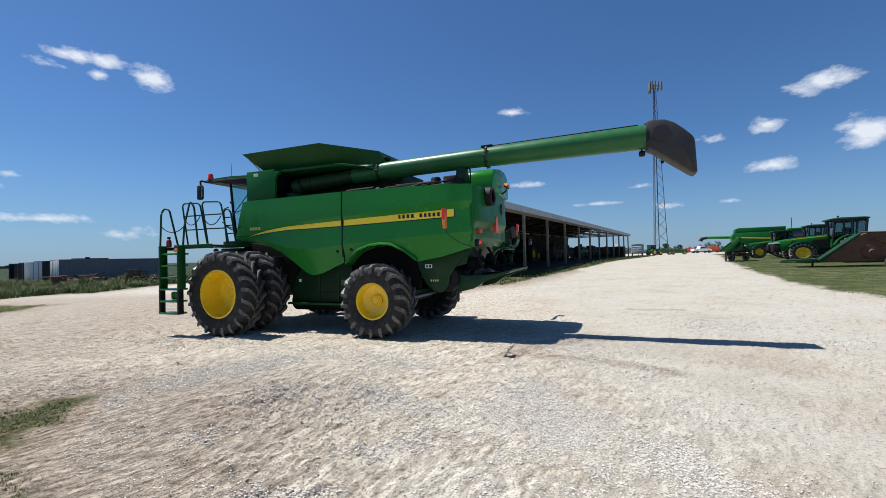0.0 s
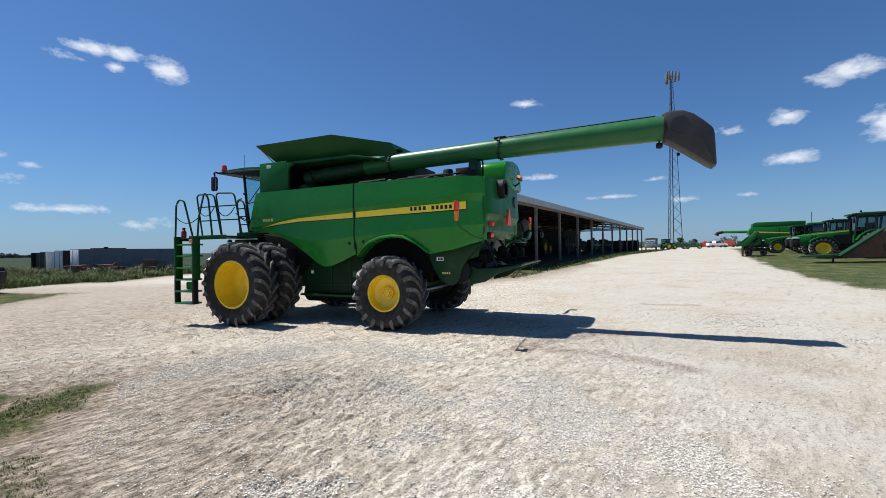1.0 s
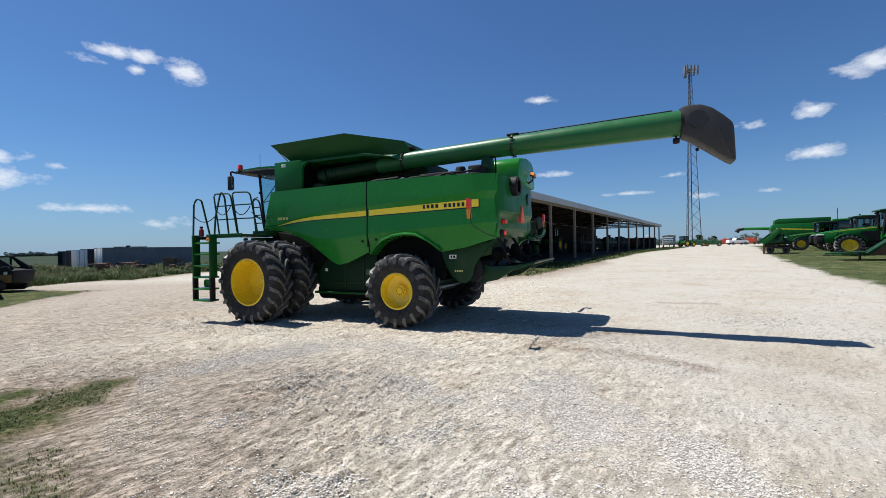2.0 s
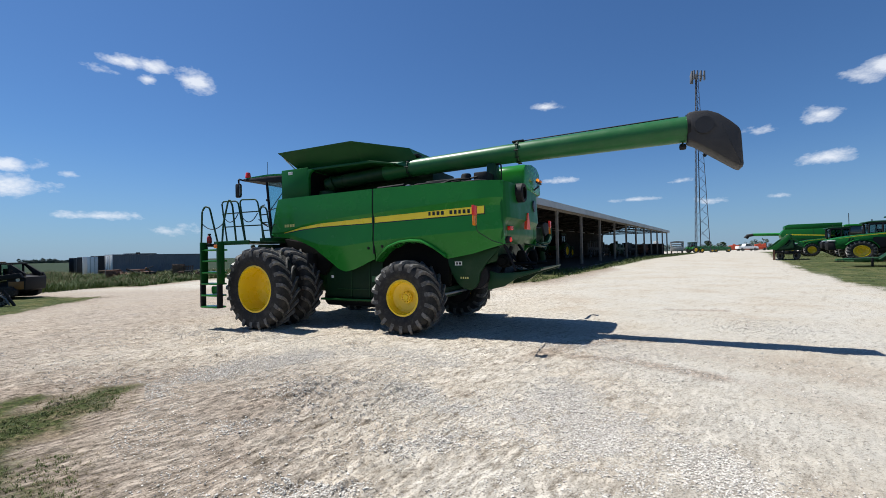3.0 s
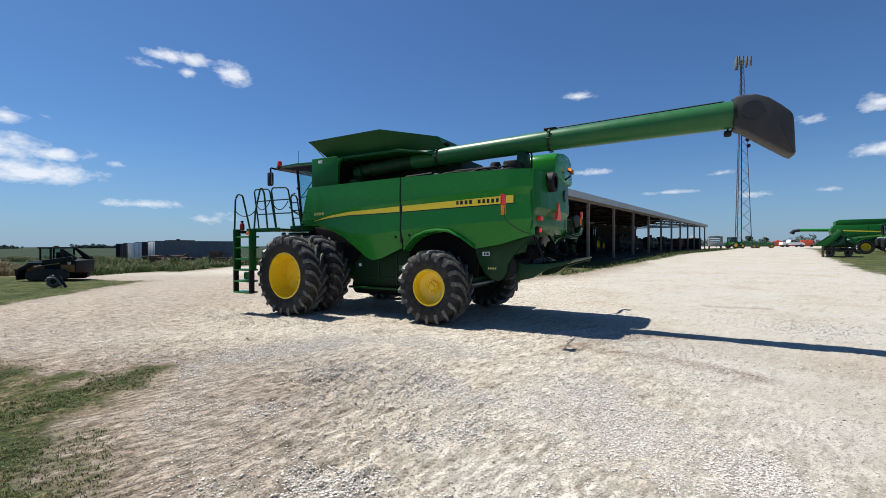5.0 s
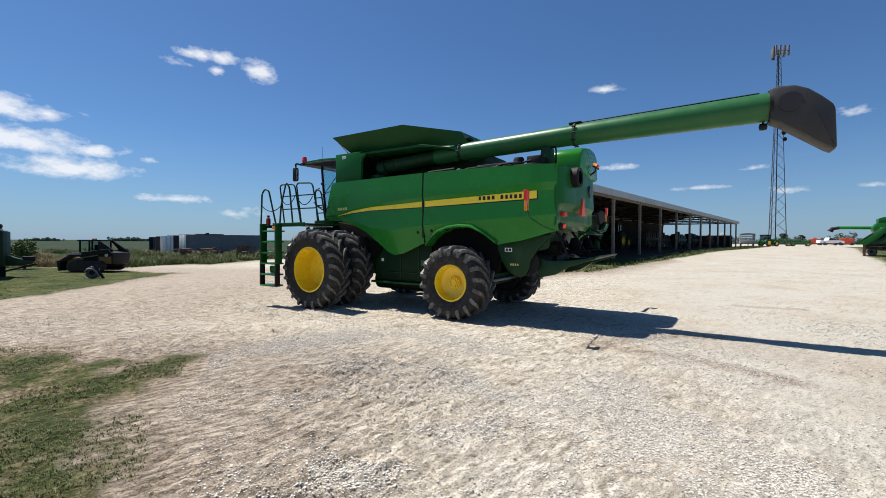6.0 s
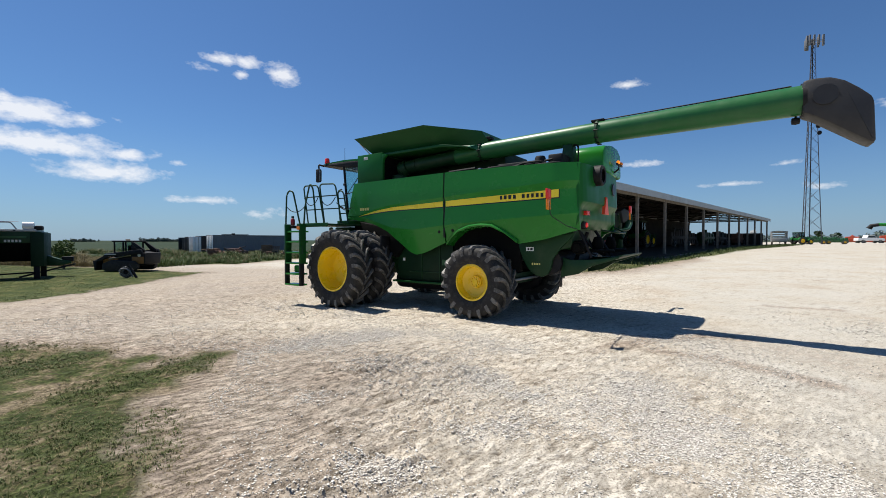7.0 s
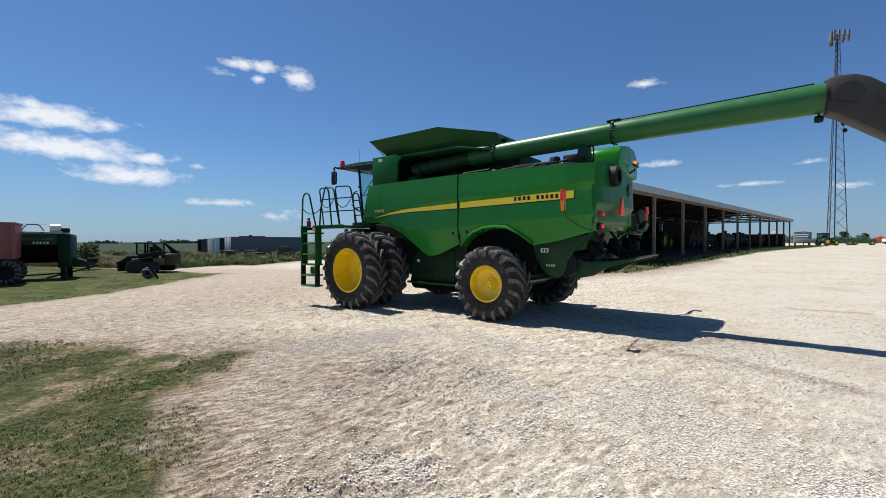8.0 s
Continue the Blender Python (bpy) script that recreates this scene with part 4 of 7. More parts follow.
    part("air_box", box(4.9, 5.2, -1.0, -0.5, 3.07, 3.36, 0.03), BLACK, c)
    part("hose", tube(sag((3.2, -1.0, 3.22), (5.0, -1.0, 3.26), 0.05), 0.022), BLACK, c, "black hose")
    part("hose", tube(sag((3.6, -1.1, 3.2), (4.4, -1.05, 3.22), 0.05), 0.03), BLACK, c)
    part("pipe", tube([(2.6, -1.15, 3.2), (3.3, -1.15, 3.22)], 0.03), BLACK, c)
    for i, (px, dz) in enumerate(((3.3, 0.03), (3.6, 0.08), (4.0, 0.02), (4.4, 0.1), (4.75, 0.04))):
        part("hose", hoop([(px - 0.2, -1.25, 3.06), (px, -1.2, 3.1 + dz), (px + 0.4, -1.15, 3.12 + dz), (px + 0.7, -0.9, 3.06)], 0.022), BLACK, c)
    part("filter_can", lathe([(0.001, 0.3), (0.09, 0.29), (0.11, 0.25), (0.11, 0.0)], 20, None, (4.72, -0.95, 3.06), "z"), BLACK, c, "black filter canister")
    part("valve_block", box(2.9, 3.15, -1.15, -0.85, 3.05, 3.24, 0.015), STEEL, c)
    part("clip", box(3.42, 3.5, -1.25, -1.18, 3.1, 3.2, 0.01), STEEL, c)
    part("hose", tube(sag((0.9, -1.05, 3.2), (2.9, -1.0, 3.25), 0.06), 0.025), BLACK, c)
    # motor blackened for the shade under the tail
    mot = part("drive_motor", lathe([(0.001, -0.12), (0.07, -0.12), (0.08, -0.08), (0.13, -0.06), (0.14, 0.0), (0.14, 0.2)], 24, None, (5.5, -0.92, 1.5)), SHADE_BLACK, c, "round spreader drive motor")
    part("bolt_ring", lathe([(0.085, -0.072), (0.11, -0.085), (0.125, -0.07)], 24, None, (5.5, -0.92, 1.5)), SHADE_BLACK, mot)
    for i, (a, b_) in enumerate((((5.3, -0.98, 1.75), (5.62, -0.9, 1.42)), ((5.45, -0.6, 1.8), (5.9, -0.5, 1.35)), ((5.35, 0.1, 1.75), (5.7, 0.0, 1.4)))):
        part("hose", tube(sag(a, b_, 0.1), 0.025), BLACK, c)
    part("handrail", hoop([(5.1, -0.5, 3.05), (5.1, -0.5, 3.55), (5.35, -0.5, 3.6), (5.35, -0.5, 3.05)], 0.018), BLACK, c)
    # unloading auger
    # the tube rises a little along its way
    A0, A1, A2, A3 = Vector((0.6, -0.55, 3.56)), Vector((3.08, -0.45, 3.73)), Vector((5.72, -0.4, 3.80)), Vector((8.84, -0.32, 3.85))
    # inner run and elbow use the darker green to paint their shade
    au = part("auger_tube", tube([A0, A1.lerp(A0, 0.22)], 0.175, 28), GREEN_DARK, c, "inner auger tube, green darkened for shade")
    part("auger_elbow", tube([(0.62, -0.6, 3.0), (0.62, -0.6, 3.35), (0.68, -0.58, 3.5), (0.85, -0.55, 3.57)], 0.21, 24), GREEN_DARK, au)
    part("tube_band", tube([A0.lerp(A1, 0.22), A0.lerp(A1, 0.235)], 0.19, 28), GREEN_DARK, au)
    s0 = A0.lerp(A1, 0.70)
    main = part("auger_tube", tube([s0, s0.lerp(A1, 0.08), s0.lerp(A1, 0.2), A1, A2], 0.2, 36, radii=[0.15, 0.19, 0.2, 0.2, 0.205]), GREEN_TUBE, c, "long green auger tube")
    outer = part("auger_tube", tube([A2, A3], 0.22, 36, radii=[0.21, 0.235]), GREEN_TUBE, c, "outer green auger tube")
    for p, q, r in ((A1, A2, 0.222), (A2, A3, 0.235)):
        d = (q - p).normalized()
        fl = part("flange", tube([p - d * 0.03, p - d * 0.012, p + d * 0.012, p + d * 0.03], r, 36, radii=[r - 0.012, r, r, r - 0.012]), GREEN_DARK, main, "bolted flange")
        a, b = ring_frame(d)
        for i in range(10):
            an = 2 * math.pi * i / 10
            o = p + (a * math.cos(an) + b * math.sin(an)) * (r + 0.004)
            part("bolt", tube([o - d * 0.045, o + d * 0.045], 0.011, 6), BLACK, fl)
    part("hinge", box(5.6, 5.85, -0.5, -0.32, 4.0, 4.045, 0.01), BLACK, main)
    part("cable", tube(sag((5.75, -0.42, 4.03), (8.7, -0.36, 4.09), -0.0), 0.012, 6), BLACK, outer, "thin cable along the tube")
    part("saddle", prism([(5.0, 3.07), (5.3, 3.07), (5.24, 3.6), (5.06, 3.6)], "y", -0.58, -0.3, 0.01), GREEN_DARK, c, "auger rest bracket")
    # rubber spout at its end
    d = (A3 - A2).normalized()
    a, b = ring_frame(d)
    hood = [(-0.02, 0.25), (0.12, 0.262), (0.3, 0.245), (0.46, 0.165), (0.62, 0.02), (0.75, -0.12), (0.775, -0.2), (0.8, -0.8), (0.74, -0.79), (0.1, -0.3), (-0.02, -0.25)]
    bm = prism([(A3.x + x, A3.z + z) for x, z in hood], "y", A3.y - 0.235, A3.y + 0.235, 0.045)
    sp = part("spout", bm, SPOUT, c, "dark grey rubber discharge spout bent downward")
    part("clamp", tube([A3 - d * 0.02, A3 + d * 0.03], 0.262, 36), BLACK, sp)
    part("spout_rib", lathe([(0.13, 0.0), (0.15, -0.02), (0.15, -0.035), (0.0, -0.035)], 20, None, A3 + Vector((0.24, -0.24, -0.02))), SPOUT, sp)
    lm = part("spout_lamp", lathe([(0.001, -0.06), (0.05, -0.05), (0.06, 0.0), (0.05, 0.05), (0.001, 0.06)], 16, None, A3 + Vector((-0.08, 0, -0.31)), "x"), BLACK, c, "small black lamp under the spout")
    part("lamp_arm", tube([A3 + Vector((-0.08, 0, -0.22)), A3 + Vector((-0.08, 0, -0.3))], 0.015), BLACK, lm)
    # cab
    cab_side = [(-1.03, 2.26), (-0.3, 2.26), (-0.3, 3.68), (-1.22, 3.72)]
    gl = part("cab_window", prism(cab_side, "y", -0.93, -0.92), GLASS, c, "tinted cab side window")
    gl.visible_shadow = False
    g2 = part("cab_window", prism(cab_side, "y", 0.92, 0.93), GLASS, c)
    g2.visible_shadow = False
    ws = part("windscreen", sheet(lambda u, v: (-1.03 - 0.19 * v - 0.12 * math.sin(u * math.pi), -0.92 + 1.84 * u, 2.26 + 1.45 * v), 12, 4, (0.01, 0, 0)), GLASS, c, "curved tinted windscreen")
    ws.visible_shadow = False
    for s in (-1, 1):
        part("pillar", tube([(-1.02, s * 0.94, 2.2), (-1.12, s * 0.95, 2.9), (-1.22, s * 0.94, 3.74)], 0.033, 8), BLACK, c, "black cab pillar")
        part("pillar", tube([(-0.42, s * 0.94, 2.2), (-0.42, s * 0.94, 3.7)], 0.05, 8), GREEN_DARK, c)
    part("grab_rail", hoop([(-1.22, -1.02, 3.1), (-1.36, -1.06, 3.05), (-1.3, -1.06, 2.6), (-1.12, -1.0, 2.5)], 0.016), BLACK, c)
    part("mirror_stay", tube([(-0.5, -0.98, 3.35), (-0.75, -1.0, 3.0), (-1.15, -1.0, 2.92)], 0.012, 6), BLACK, c)
    part("wiper", tube([(-0.6, -0.945, 3.42), (-1.1, -0.945, 2.95)], 0.01, 6), BLACK, c)
    part("hinge_block", box(-1.2, -1.11, -1.0, -0.95, 3.2, 3.26, 0.01), BLACK, c)
    part("hinge_block", box(-1.11, -1.02, -1.0, -0.95, 2.45, 2.51, 0.01), BLACK, c)
    seat = part("operator_seat", box(-0.75, -0.35, -0.25, 0.25, 2.5, 2.65, 0.05), BLACK, c, "dark empty seat")
    part("backrest", box(-0.42, -0.32, -0.25, 0.25, 2.65, 3.25, 0.04), BLACK, seat)
    part("cab_floor", box(-1.05, -0.3, -0.92, 0.92, 2.12, 2.26, 0.02), GREEN_DARK, c)
    part("cab_back", box(-0.32, -0.28, -0.92, 0.92, 2.2, 3.68), BLACK, c)
    roof = [(-0.42, 3.66), (-0.42, 3.84), (-1.2, 3.88), (-1.75, 3.89), (-2.2, 3.88), (-2.24, 3.86), (-2.1, 3.83), (-1.65, 3.8), (-1.35, 3.74), (-0.9, 3.69)]
    rf = part("cab_roof", prism(roof, "y", -0.98, 0.98, 0.025), BLACK, c, "dark cab roof with long front visor")
    part("roof_cap", prism([(-0.42, 3.85), (-0.42, 3.9), (-1.2, 3.94), (-1.75, 3.93), (-2.1, 3.905), (-2.18, 3.888), (-1.75, 3.897), (-1.2, 3.89)], "y", -0.95, 0.95), GREEN, rf, "green roof cap")
    part("beacon", lathe([(0.001, 0.16), (0.05, 0.15), (0.065, 0.12), (0.07, 0.05), (0.075, 0.04), (0.075, 0.0)], 20, None, (-1.97, -0.93, 3.92), "z"), RED, c, "red-orange rotating beacon")
    part("antenna", tube([(-1.8, -0.4, 3.92), (-1.8, -0.4, 4.45)], 0.006, 5), BLACK, c, "thin whip antenna")
    mi = part("mirror", box(-2.1, -1.92, -1.26, -1.17, 3.33, 3.72, 0.035), BLACK, c, "tall black wing mirror")
    part("mirror_arm", tube([(-2.1, -0.95, 3.85), (-2.12, -1.1, 3.87), (-2.02, -1.2, 3.82), (-2.01, -1.2, 3.7)], 0.025), BLACK, mi)
    part("mirror_glass", box(-1.925, -1.915, -1.25, -1.18, 3.37, 3.68), STEEL, mi)
    # platform and ladder
    part("platform", box(-1.5, -0.25, -2.3, -0.95, 2.02, 2.06, 0.01), GREEN_DARK, c, "green access platform")
    part("platform_edge", box(-1.5, -0.25, -2.33, -2.3, 1.98, 2.08, 0.01), GREEN_SHADED, c)
    part("step_plate", box(-0.75, -0.3, -1.6, -1.0, 2.06, 2.16, 0.01), GREEN_SHADED, c)
    for px in (-1.44, -0.84):
        part("ladder_rail", prism([(px - 0.025, 1.05), (px + 0.025, 1.05), (px + 0.025, 2.05), (px - 0.025, 2.05)], "y", -2.72, -2.54, 0.008), GREEN_SHADED, c, "green ladder side plate")
        part("lower_ladder_rail", prism([(px - 0.03, 0.5), (px + 0.03, 0.5), (px + 0.03, 1.06), (px - 0.03, 1.06)], "y", -2.72, -2.6, 0.008), BLACK, c, "black lower ladder side")
    for i, z in enumerate((0.52, 0.79, 1.06, 1.33, 1.6, 1.86)):
        part("step", box(-1.42, -0.86, -2.74 + 0.01 * i, -2.48 + 0.01 * i, z - 0.02, z + 0.02, 0.006), GREEN, c, "green ladder step")
    part("step_riser", box(-1.28, -1.0, -2.56, -2.52, 0.82, 1.0, 0.04), GREEN, c)
    part("side_marker", box(-0.89, -0.79, -2.765, -2.74, 1.9, 1.98, 0.01), ORANGE, c, "amber side marker")
    ext = part("fire_extinguisher", lathe([(0.001, 0.0), (0.05, 0.01), (0.055, 0.04), (0.055, 0.14), (0.04, 0.18), (0.015, 0.2), (0.015, 0.22)], 20, None, (-1.45, -2.48, 2.02), "z"), DEEPRED, c, "red fire extinguisher")
    part("valve", box(-1.49, -1.41, -2.5, -2.46, 2.22, 2.27, 0.01), BLACK, ext)
    part("bracket", box(-1.56, -1.3, -2.58, -2.34, 1.95, 2.02, 0.01), BLACK, c)
    part("handrail", hoop([(-1.5, -2.68, 1.3), (-1.5, -2.62, 2.8), (-1.42, -2.6, 2.92), (-1.28, -2.58, 2.88), (-1.12, -2.5, 2.06)], 0.021), GREEN_DARK, c, "bent green handrail")
    part("handrail", hoop([(-0.82, -2.66, 1.3), (-0.9, -2.5, 2.5), (-1.0, -2.3, 3.02), (-0.94, -2.3, 3.08), (-0.84, -2.3, 2.95), (-0.72, -2.3, 2.06)], 0.021), GREEN_DARK, c)

    def gate(x0, x1, y0, y1, top):
        g = part("guard_rail", hoop([(x0 + 0.2, y0, 2.06), (x0 + 0.01, y0, top - 0.05), (x0 + 0.08, y0, top), (x1 - 0.1, y1, top - 0.03), (x1 - 0.03, y1, top - 0.1), (x1 + 0.2, y1, 2.06)], 0.019), GREEN_DARK, c, "tubular guard rail")
        for k in (0.38, 0.7):
            z = 2.06 + (top - 2.06) * k
            part("crossbar", tube([(x0 + 0.2 * (1 - k), y0, z), (x1 + 0.2 * (1 - k), y1, z - 0.01)], 0.015), GREEN_DARK, g)
        return g
    gate(-1.78, -1.05, -1.9, -1.95, 3.13)
    gate(-1.03, -0.36, -1.95, -1.95, 3.12)
    part("side_ladder", hoop([(-0.62, -1.6, 2.1), (-0.72, -1.6, 2.88), (-0.66, -1.6, 2.96), (-0.54, -1.6, 2.94), (-0.48, -1.6, 2.86), (-0.32, -1.6, 2.1)], 0.02), GREEN_DARK, c, "small rung ladder to the tank")
    for z in (2.35, 2.55, 2.75):
        part("rung", tube([(-0.62 - 0.125 * (z - 2.1), -1.6, z), (-0.32 - 0.2 * (z - 2.1), -1.6, z)], 0.014), GREEN_DARK, c)
    for p, q, dr in (((-1.75, -1.9, 2.8), (-1.08, -1.95, 2.8), 0.22), ((-1.0, -1.95, 2.75), (-0.4, -1.95, 2.75), 0.2), ((-1.5, -2.62, 2.5), (-0.9, -2.5, 2.5), 0.14), ((-0.36, -1.95, 2.6), (-0.4, -1.25, 2.6), 0.13)):
        part("chain", tube(sag(p, q, dr), 0.011, 5), BLACK, c, "hanging safety chain")
    part("hydraulic_bundle", tube([(-1.0, -1.6, 1.95), (-0.8, -1.7, 1.75), (-0.6, -1.6, 1.6), (-0.4, -1.3, 1.5)], 0.06), STEEL, c)
    part("front_frame", box(-1.2, -0.6, -1.3, 1.3, 1.3, 2.0, 0.03), GREEN_DARK, c)
    part("feeder_house", prism([(-0.6, 1.9), (-2.3, 1.15), (-2.4, 0.55), (-0.6, 0.9)], "y", -0.65, 0.65, 0.03), GREEN_DARK, c, "green feeder house at the front")
    # chassis
    part("body_core", prism([(-0.5, 1.5), (0.6, 1.3), (0.9, 0.66), (2.7, 0.6), (2.9, 1.0), (4.3, 1.25), (5.4, 1.5), (5.5, 2.9), (-0.4, 3.0)], "y", -1.0, 1.0, 0.02), GREEN_DARK, c, "green machine body darkened for shade")
    # added black box paints the shade inside the wheel arch
    part("wheel_well_shade", box(2.72, 4.36, -1.12, -0.99, 0.98, 1.92, 0.02), SHADE_BLACK, c, "wheel well blackened for shade")
    part("front_liner", prism([(-0.5, 2.16), (0.45, 2.0), (0.98, 1.75), (1.25, 1.5), (1.0, 1.2), (0.6, 1.3), (-0.5, 1.6)], "y", -1.2, -0.98, 0.01), SHADE_BLACK, c, "dark liner behind the drive tyres")
    # near skirt darker than the far one: shade under the panels, painted
    sk = part("side_skirt", box(0.98, 2.66, -1.1, -1.04, 0.66, 1.72, 0.012), GREEN_BLACK, c, "lower green side cover darkened for shade")
    part("sticker", box(1.15, 1.22, -1.106, -1.099, 1.13, 1.2), WHITE, sk, "small white label")
    part("sticker", box(2.36, 2.48, -1.106, -1.099, 1.05, 1.18), GREEN_OLD, sk)
    for px in (1.75, 2.28):
        part("cover_rib", box(px, px + 0.03, -1.12, -1.095, 0.68, 1.6, 0.006), GREEN_DARK, sk)
    part("cover_rib", box(1.35, 2.62, -1.12, -1.095, 0.86, 0.88, 0.004), GREEN_DARK, sk)
    part("skirt_ledge", box(0.9, 2.64, -1.22, -1.0, 0.6, 0.65, 0.01), GREEN_SHADED, c, "green lower ledge")
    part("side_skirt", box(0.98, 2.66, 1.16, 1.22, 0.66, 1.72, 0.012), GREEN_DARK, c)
    part("belly_tank", tube([(0.6, -0.5, 0.62), (2.2, -0.5, 0.62)], 0.24, 20), BLACK, c)
    low = [(4.3, 1.62), (5.5, 1.78), (5.2, 1.47), (5.05, 1.25), (5.02, 1.08), (4.95, 0.96), (4.84, 0.9), (4.7, 0.93), (4.55, 1.04), (4.42, 1.25), (4.36, 1.4)]
    # near plate darkened for shade under the overhang; the far one is plain green
    ls = part("chopper_side", prism(low, "y", -1.12, -1.05, 0.012), GREEN_DARK, c, "green straw chopper side plate darkened for shade")
    part("sticker", box(4.5, 4.66, -1.13, -1.119, 1.42, 1.5), WHITE, ls, "white pictogram label")
    part("pictogram", box(4.53, 4.57, -1.134, -1.129, 1.435, 1.485), BLACKDECAL, ls)
    part("pictogram", box(4.59, 4.64, -1.134, -1.129, 1.435, 1.485), BLACKDECAL, ls)
    for i in range(4):
        part("lettering_bar", box(4.62 + 0.05 * i, 4.65 + 0.05 * i, -1.126, -1.119, 1.14, 1.18), GOLDLABEL, ls)
    part("chopper_side", prism(low, "y", 1.05, 1.12, 0.012), GREEN, c)
    part("chopper_drum", tube([(4.95, -1.05, 1.2), (4.95, 1.05, 1.2)], 0.26, 20), BLACK, c)
    part("spreader_arm", prism([(5.15, 0.9), (5.5, 0.98), (5.75, 1.14), (6.25, 1.3), (6.27, 1.34), (5.8, 1.27), (5.35, 1.25), (5.2, 1.3)], "y", -0.95, -0.86, 0.012), GREEN_DARK, c, "green spreader arm")
    part("spreader_arm", prism([(5.15, 0.9), (5.5, 0.98), (5.75, 1.14), (6.25, 1.3), (6.27, 1.34), (5.8, 1.27), (5.35, 1.25), (5.2, 1.3)], "y", 0.86, 0.95, 0.012), GREEN_DARK, c)
    part("tailboard", prism([(5.2, 1.12), (5.8, 1.2), (6.3, 1.34), (6.3, 1.37), (5.8, 1.24), (5.2, 1.16)], "y", -0.9, 0.9, 0.004), GREEN_DARK, c, "green spreader tailboard")
    part("tail_pipe", tube([(5.3, -0.5, 1.2), (5.55, -0.5, 1.8)], 0.04), BLACK, c)
    for y in (-0.5, 0.5):
        # spreader parts blackened too, as they hang in shade
        part("spreader_disc", lathe([(0.001, 0.0), (0.3, 0.0), (0.32, 0.03), (0.3, 0.06), (0.001, 0.06)], 24, None, (5.75, y, 1.4), "z"), SHADE_BLACK, c)
        part("drive_housing", lathe([(0.001, 0.0), (0.1, 0.0), (0.12, 0.1), (0.07, 0.24), (0.001, 0.26)], 20, None, (5.75, y, 1.46), "z"), SHADE_BLACK, c)
    part("hanger", tube([(5.5, -0.9, 1.85), (5.75, -0.9, 1.3)], 0.025), BLACK, c)
    part("hanger", tube([(5.5, 0.2, 1.85), (5.85, 0.2, 1.3)], 0.03), BLACK, c)
    part("rear_bumper_bar", hoop([(5.55, 0.5, 1.86), (5.85, 0.7, 1.8), (5.9, 1.25, 1.8), (5.5, 1.3, 2.0)], 0.02), GREEN_DARK, c)
    # axles and wheels
    part("front_axle", box(-0.16, 0.16, -1.75, 1.75, 0.72, 1.1, 0.04), GREEN_DARK, c)
    part("rear_axle", box(3.42, 3.74, -1.2, 1.2, 0.6, 0.86, 0.03), GREEN_DARK, c)
    part("tie_rod", tube([(3.85, -1.15, 0.72), (3.85, 1.15, 0.72)], 0.035), STEEL, c)
    part("steering_cylinder", tube([(4.0, -0.95, 1.05), (3.75, -0.5, 0.9)], 0.05), STEEL, c)
    part("linkage", tube([(3.95, -1.0, 1.02), (4.35, -1.02, 1.13)], 0.035), GREEN_OLD, c)
    for y, far in ((-2.18, False), (-1.42, False), (1.42, True), (2.18, True)):
        wheel(c, (0, y, 0.94), 0.965, 0.54, 0.53, 0.44, 21, 0.34, far=far, hub_r=0.16, bolts=0, label="yellow deep-dished front wheel with lugged dual tyre", roll=12 if abs(y) > 2 else 21)
    wheel(c, (3.55, -1.44, 0.765), 0.78, 0.68, 0.37, 0.2, 18, 0.5, turn=0, hub_r=0.13, label="yellow steered rear wheel with lugged tyre")
    wheel(c, (3.55, 1.44, 0.765), 0.78, 0.68, 0.37, 0.2, 18, 0.5, turn=0, far=True, hub_r=0.13, label="yellow steered rear wheel with lugged tyre")
    # added black discs cover the rims' inner sides, which lie in shade
    for k in (-1, 1):
        part("rim_shade_disc", lathe([(0.001, k * 0.98), (0.3, k * 0.98), (0.4, k * 1.0), (0.41, k * 1.08), (0.38, k * 1.12)], 28, None, (3.55, 0, 0.765)), BLACK, c, "added dark disc standing for shade inside the wheel")
    part("mudflap", box(0.72, 0.78, -1.5, -1.2, 1.0, 1.75, 0.01), BLACK, c)
    return c


build_combine()


# ---- the open machine shed: u along its front, w into its depth ----
SHED = Vector((3.13, 28.31, 0))
SU, SW = Vector((0.512, 0.859, 0)).normalized(), Vector((-0.859, 0.512, 0)).normalized()
SHED_M = Matrix.Translation(SHED) @ Matrix((( *SU.xy, 0), (*SW.xy, 0), (0, 0, 1))).transposed().to_4x4()
BAY, BAYS, DEPTH, EAVE, RIDGE = 6.16, 11, 12.4, 5.12, 7.0


def shed_ground(u, w):
    p = SHED_M @ Vector((u, w, 0))
    return rise(p.x, p.y)


def ribbed(length, height, pitch, f, th):
    """Ribbed metal sheet: f(s, t, d) places it, d being the rib's height."""
    bm = bmesh.new()
    n = int(length / pitch)
    cols = []
    for i in range(n + 1):
        for ds, d in ((0.0, 0.0), (0.78, 0.0), (0.84, th), (0.94, th)):
            s = (i + ds) * pitch
            if s <= length + 1e-6:
                cols.append([bm.verts.new(f(s, t, d)) for t in (0.0, 1.0)])
    for q, w in zip(cols, cols[1:]):
        bm.faces.new((q[0], w[0], w[1], q[1]))
    bmesh.ops.recalc_face_normals(bm, faces=bm.faces[:])
    return bm


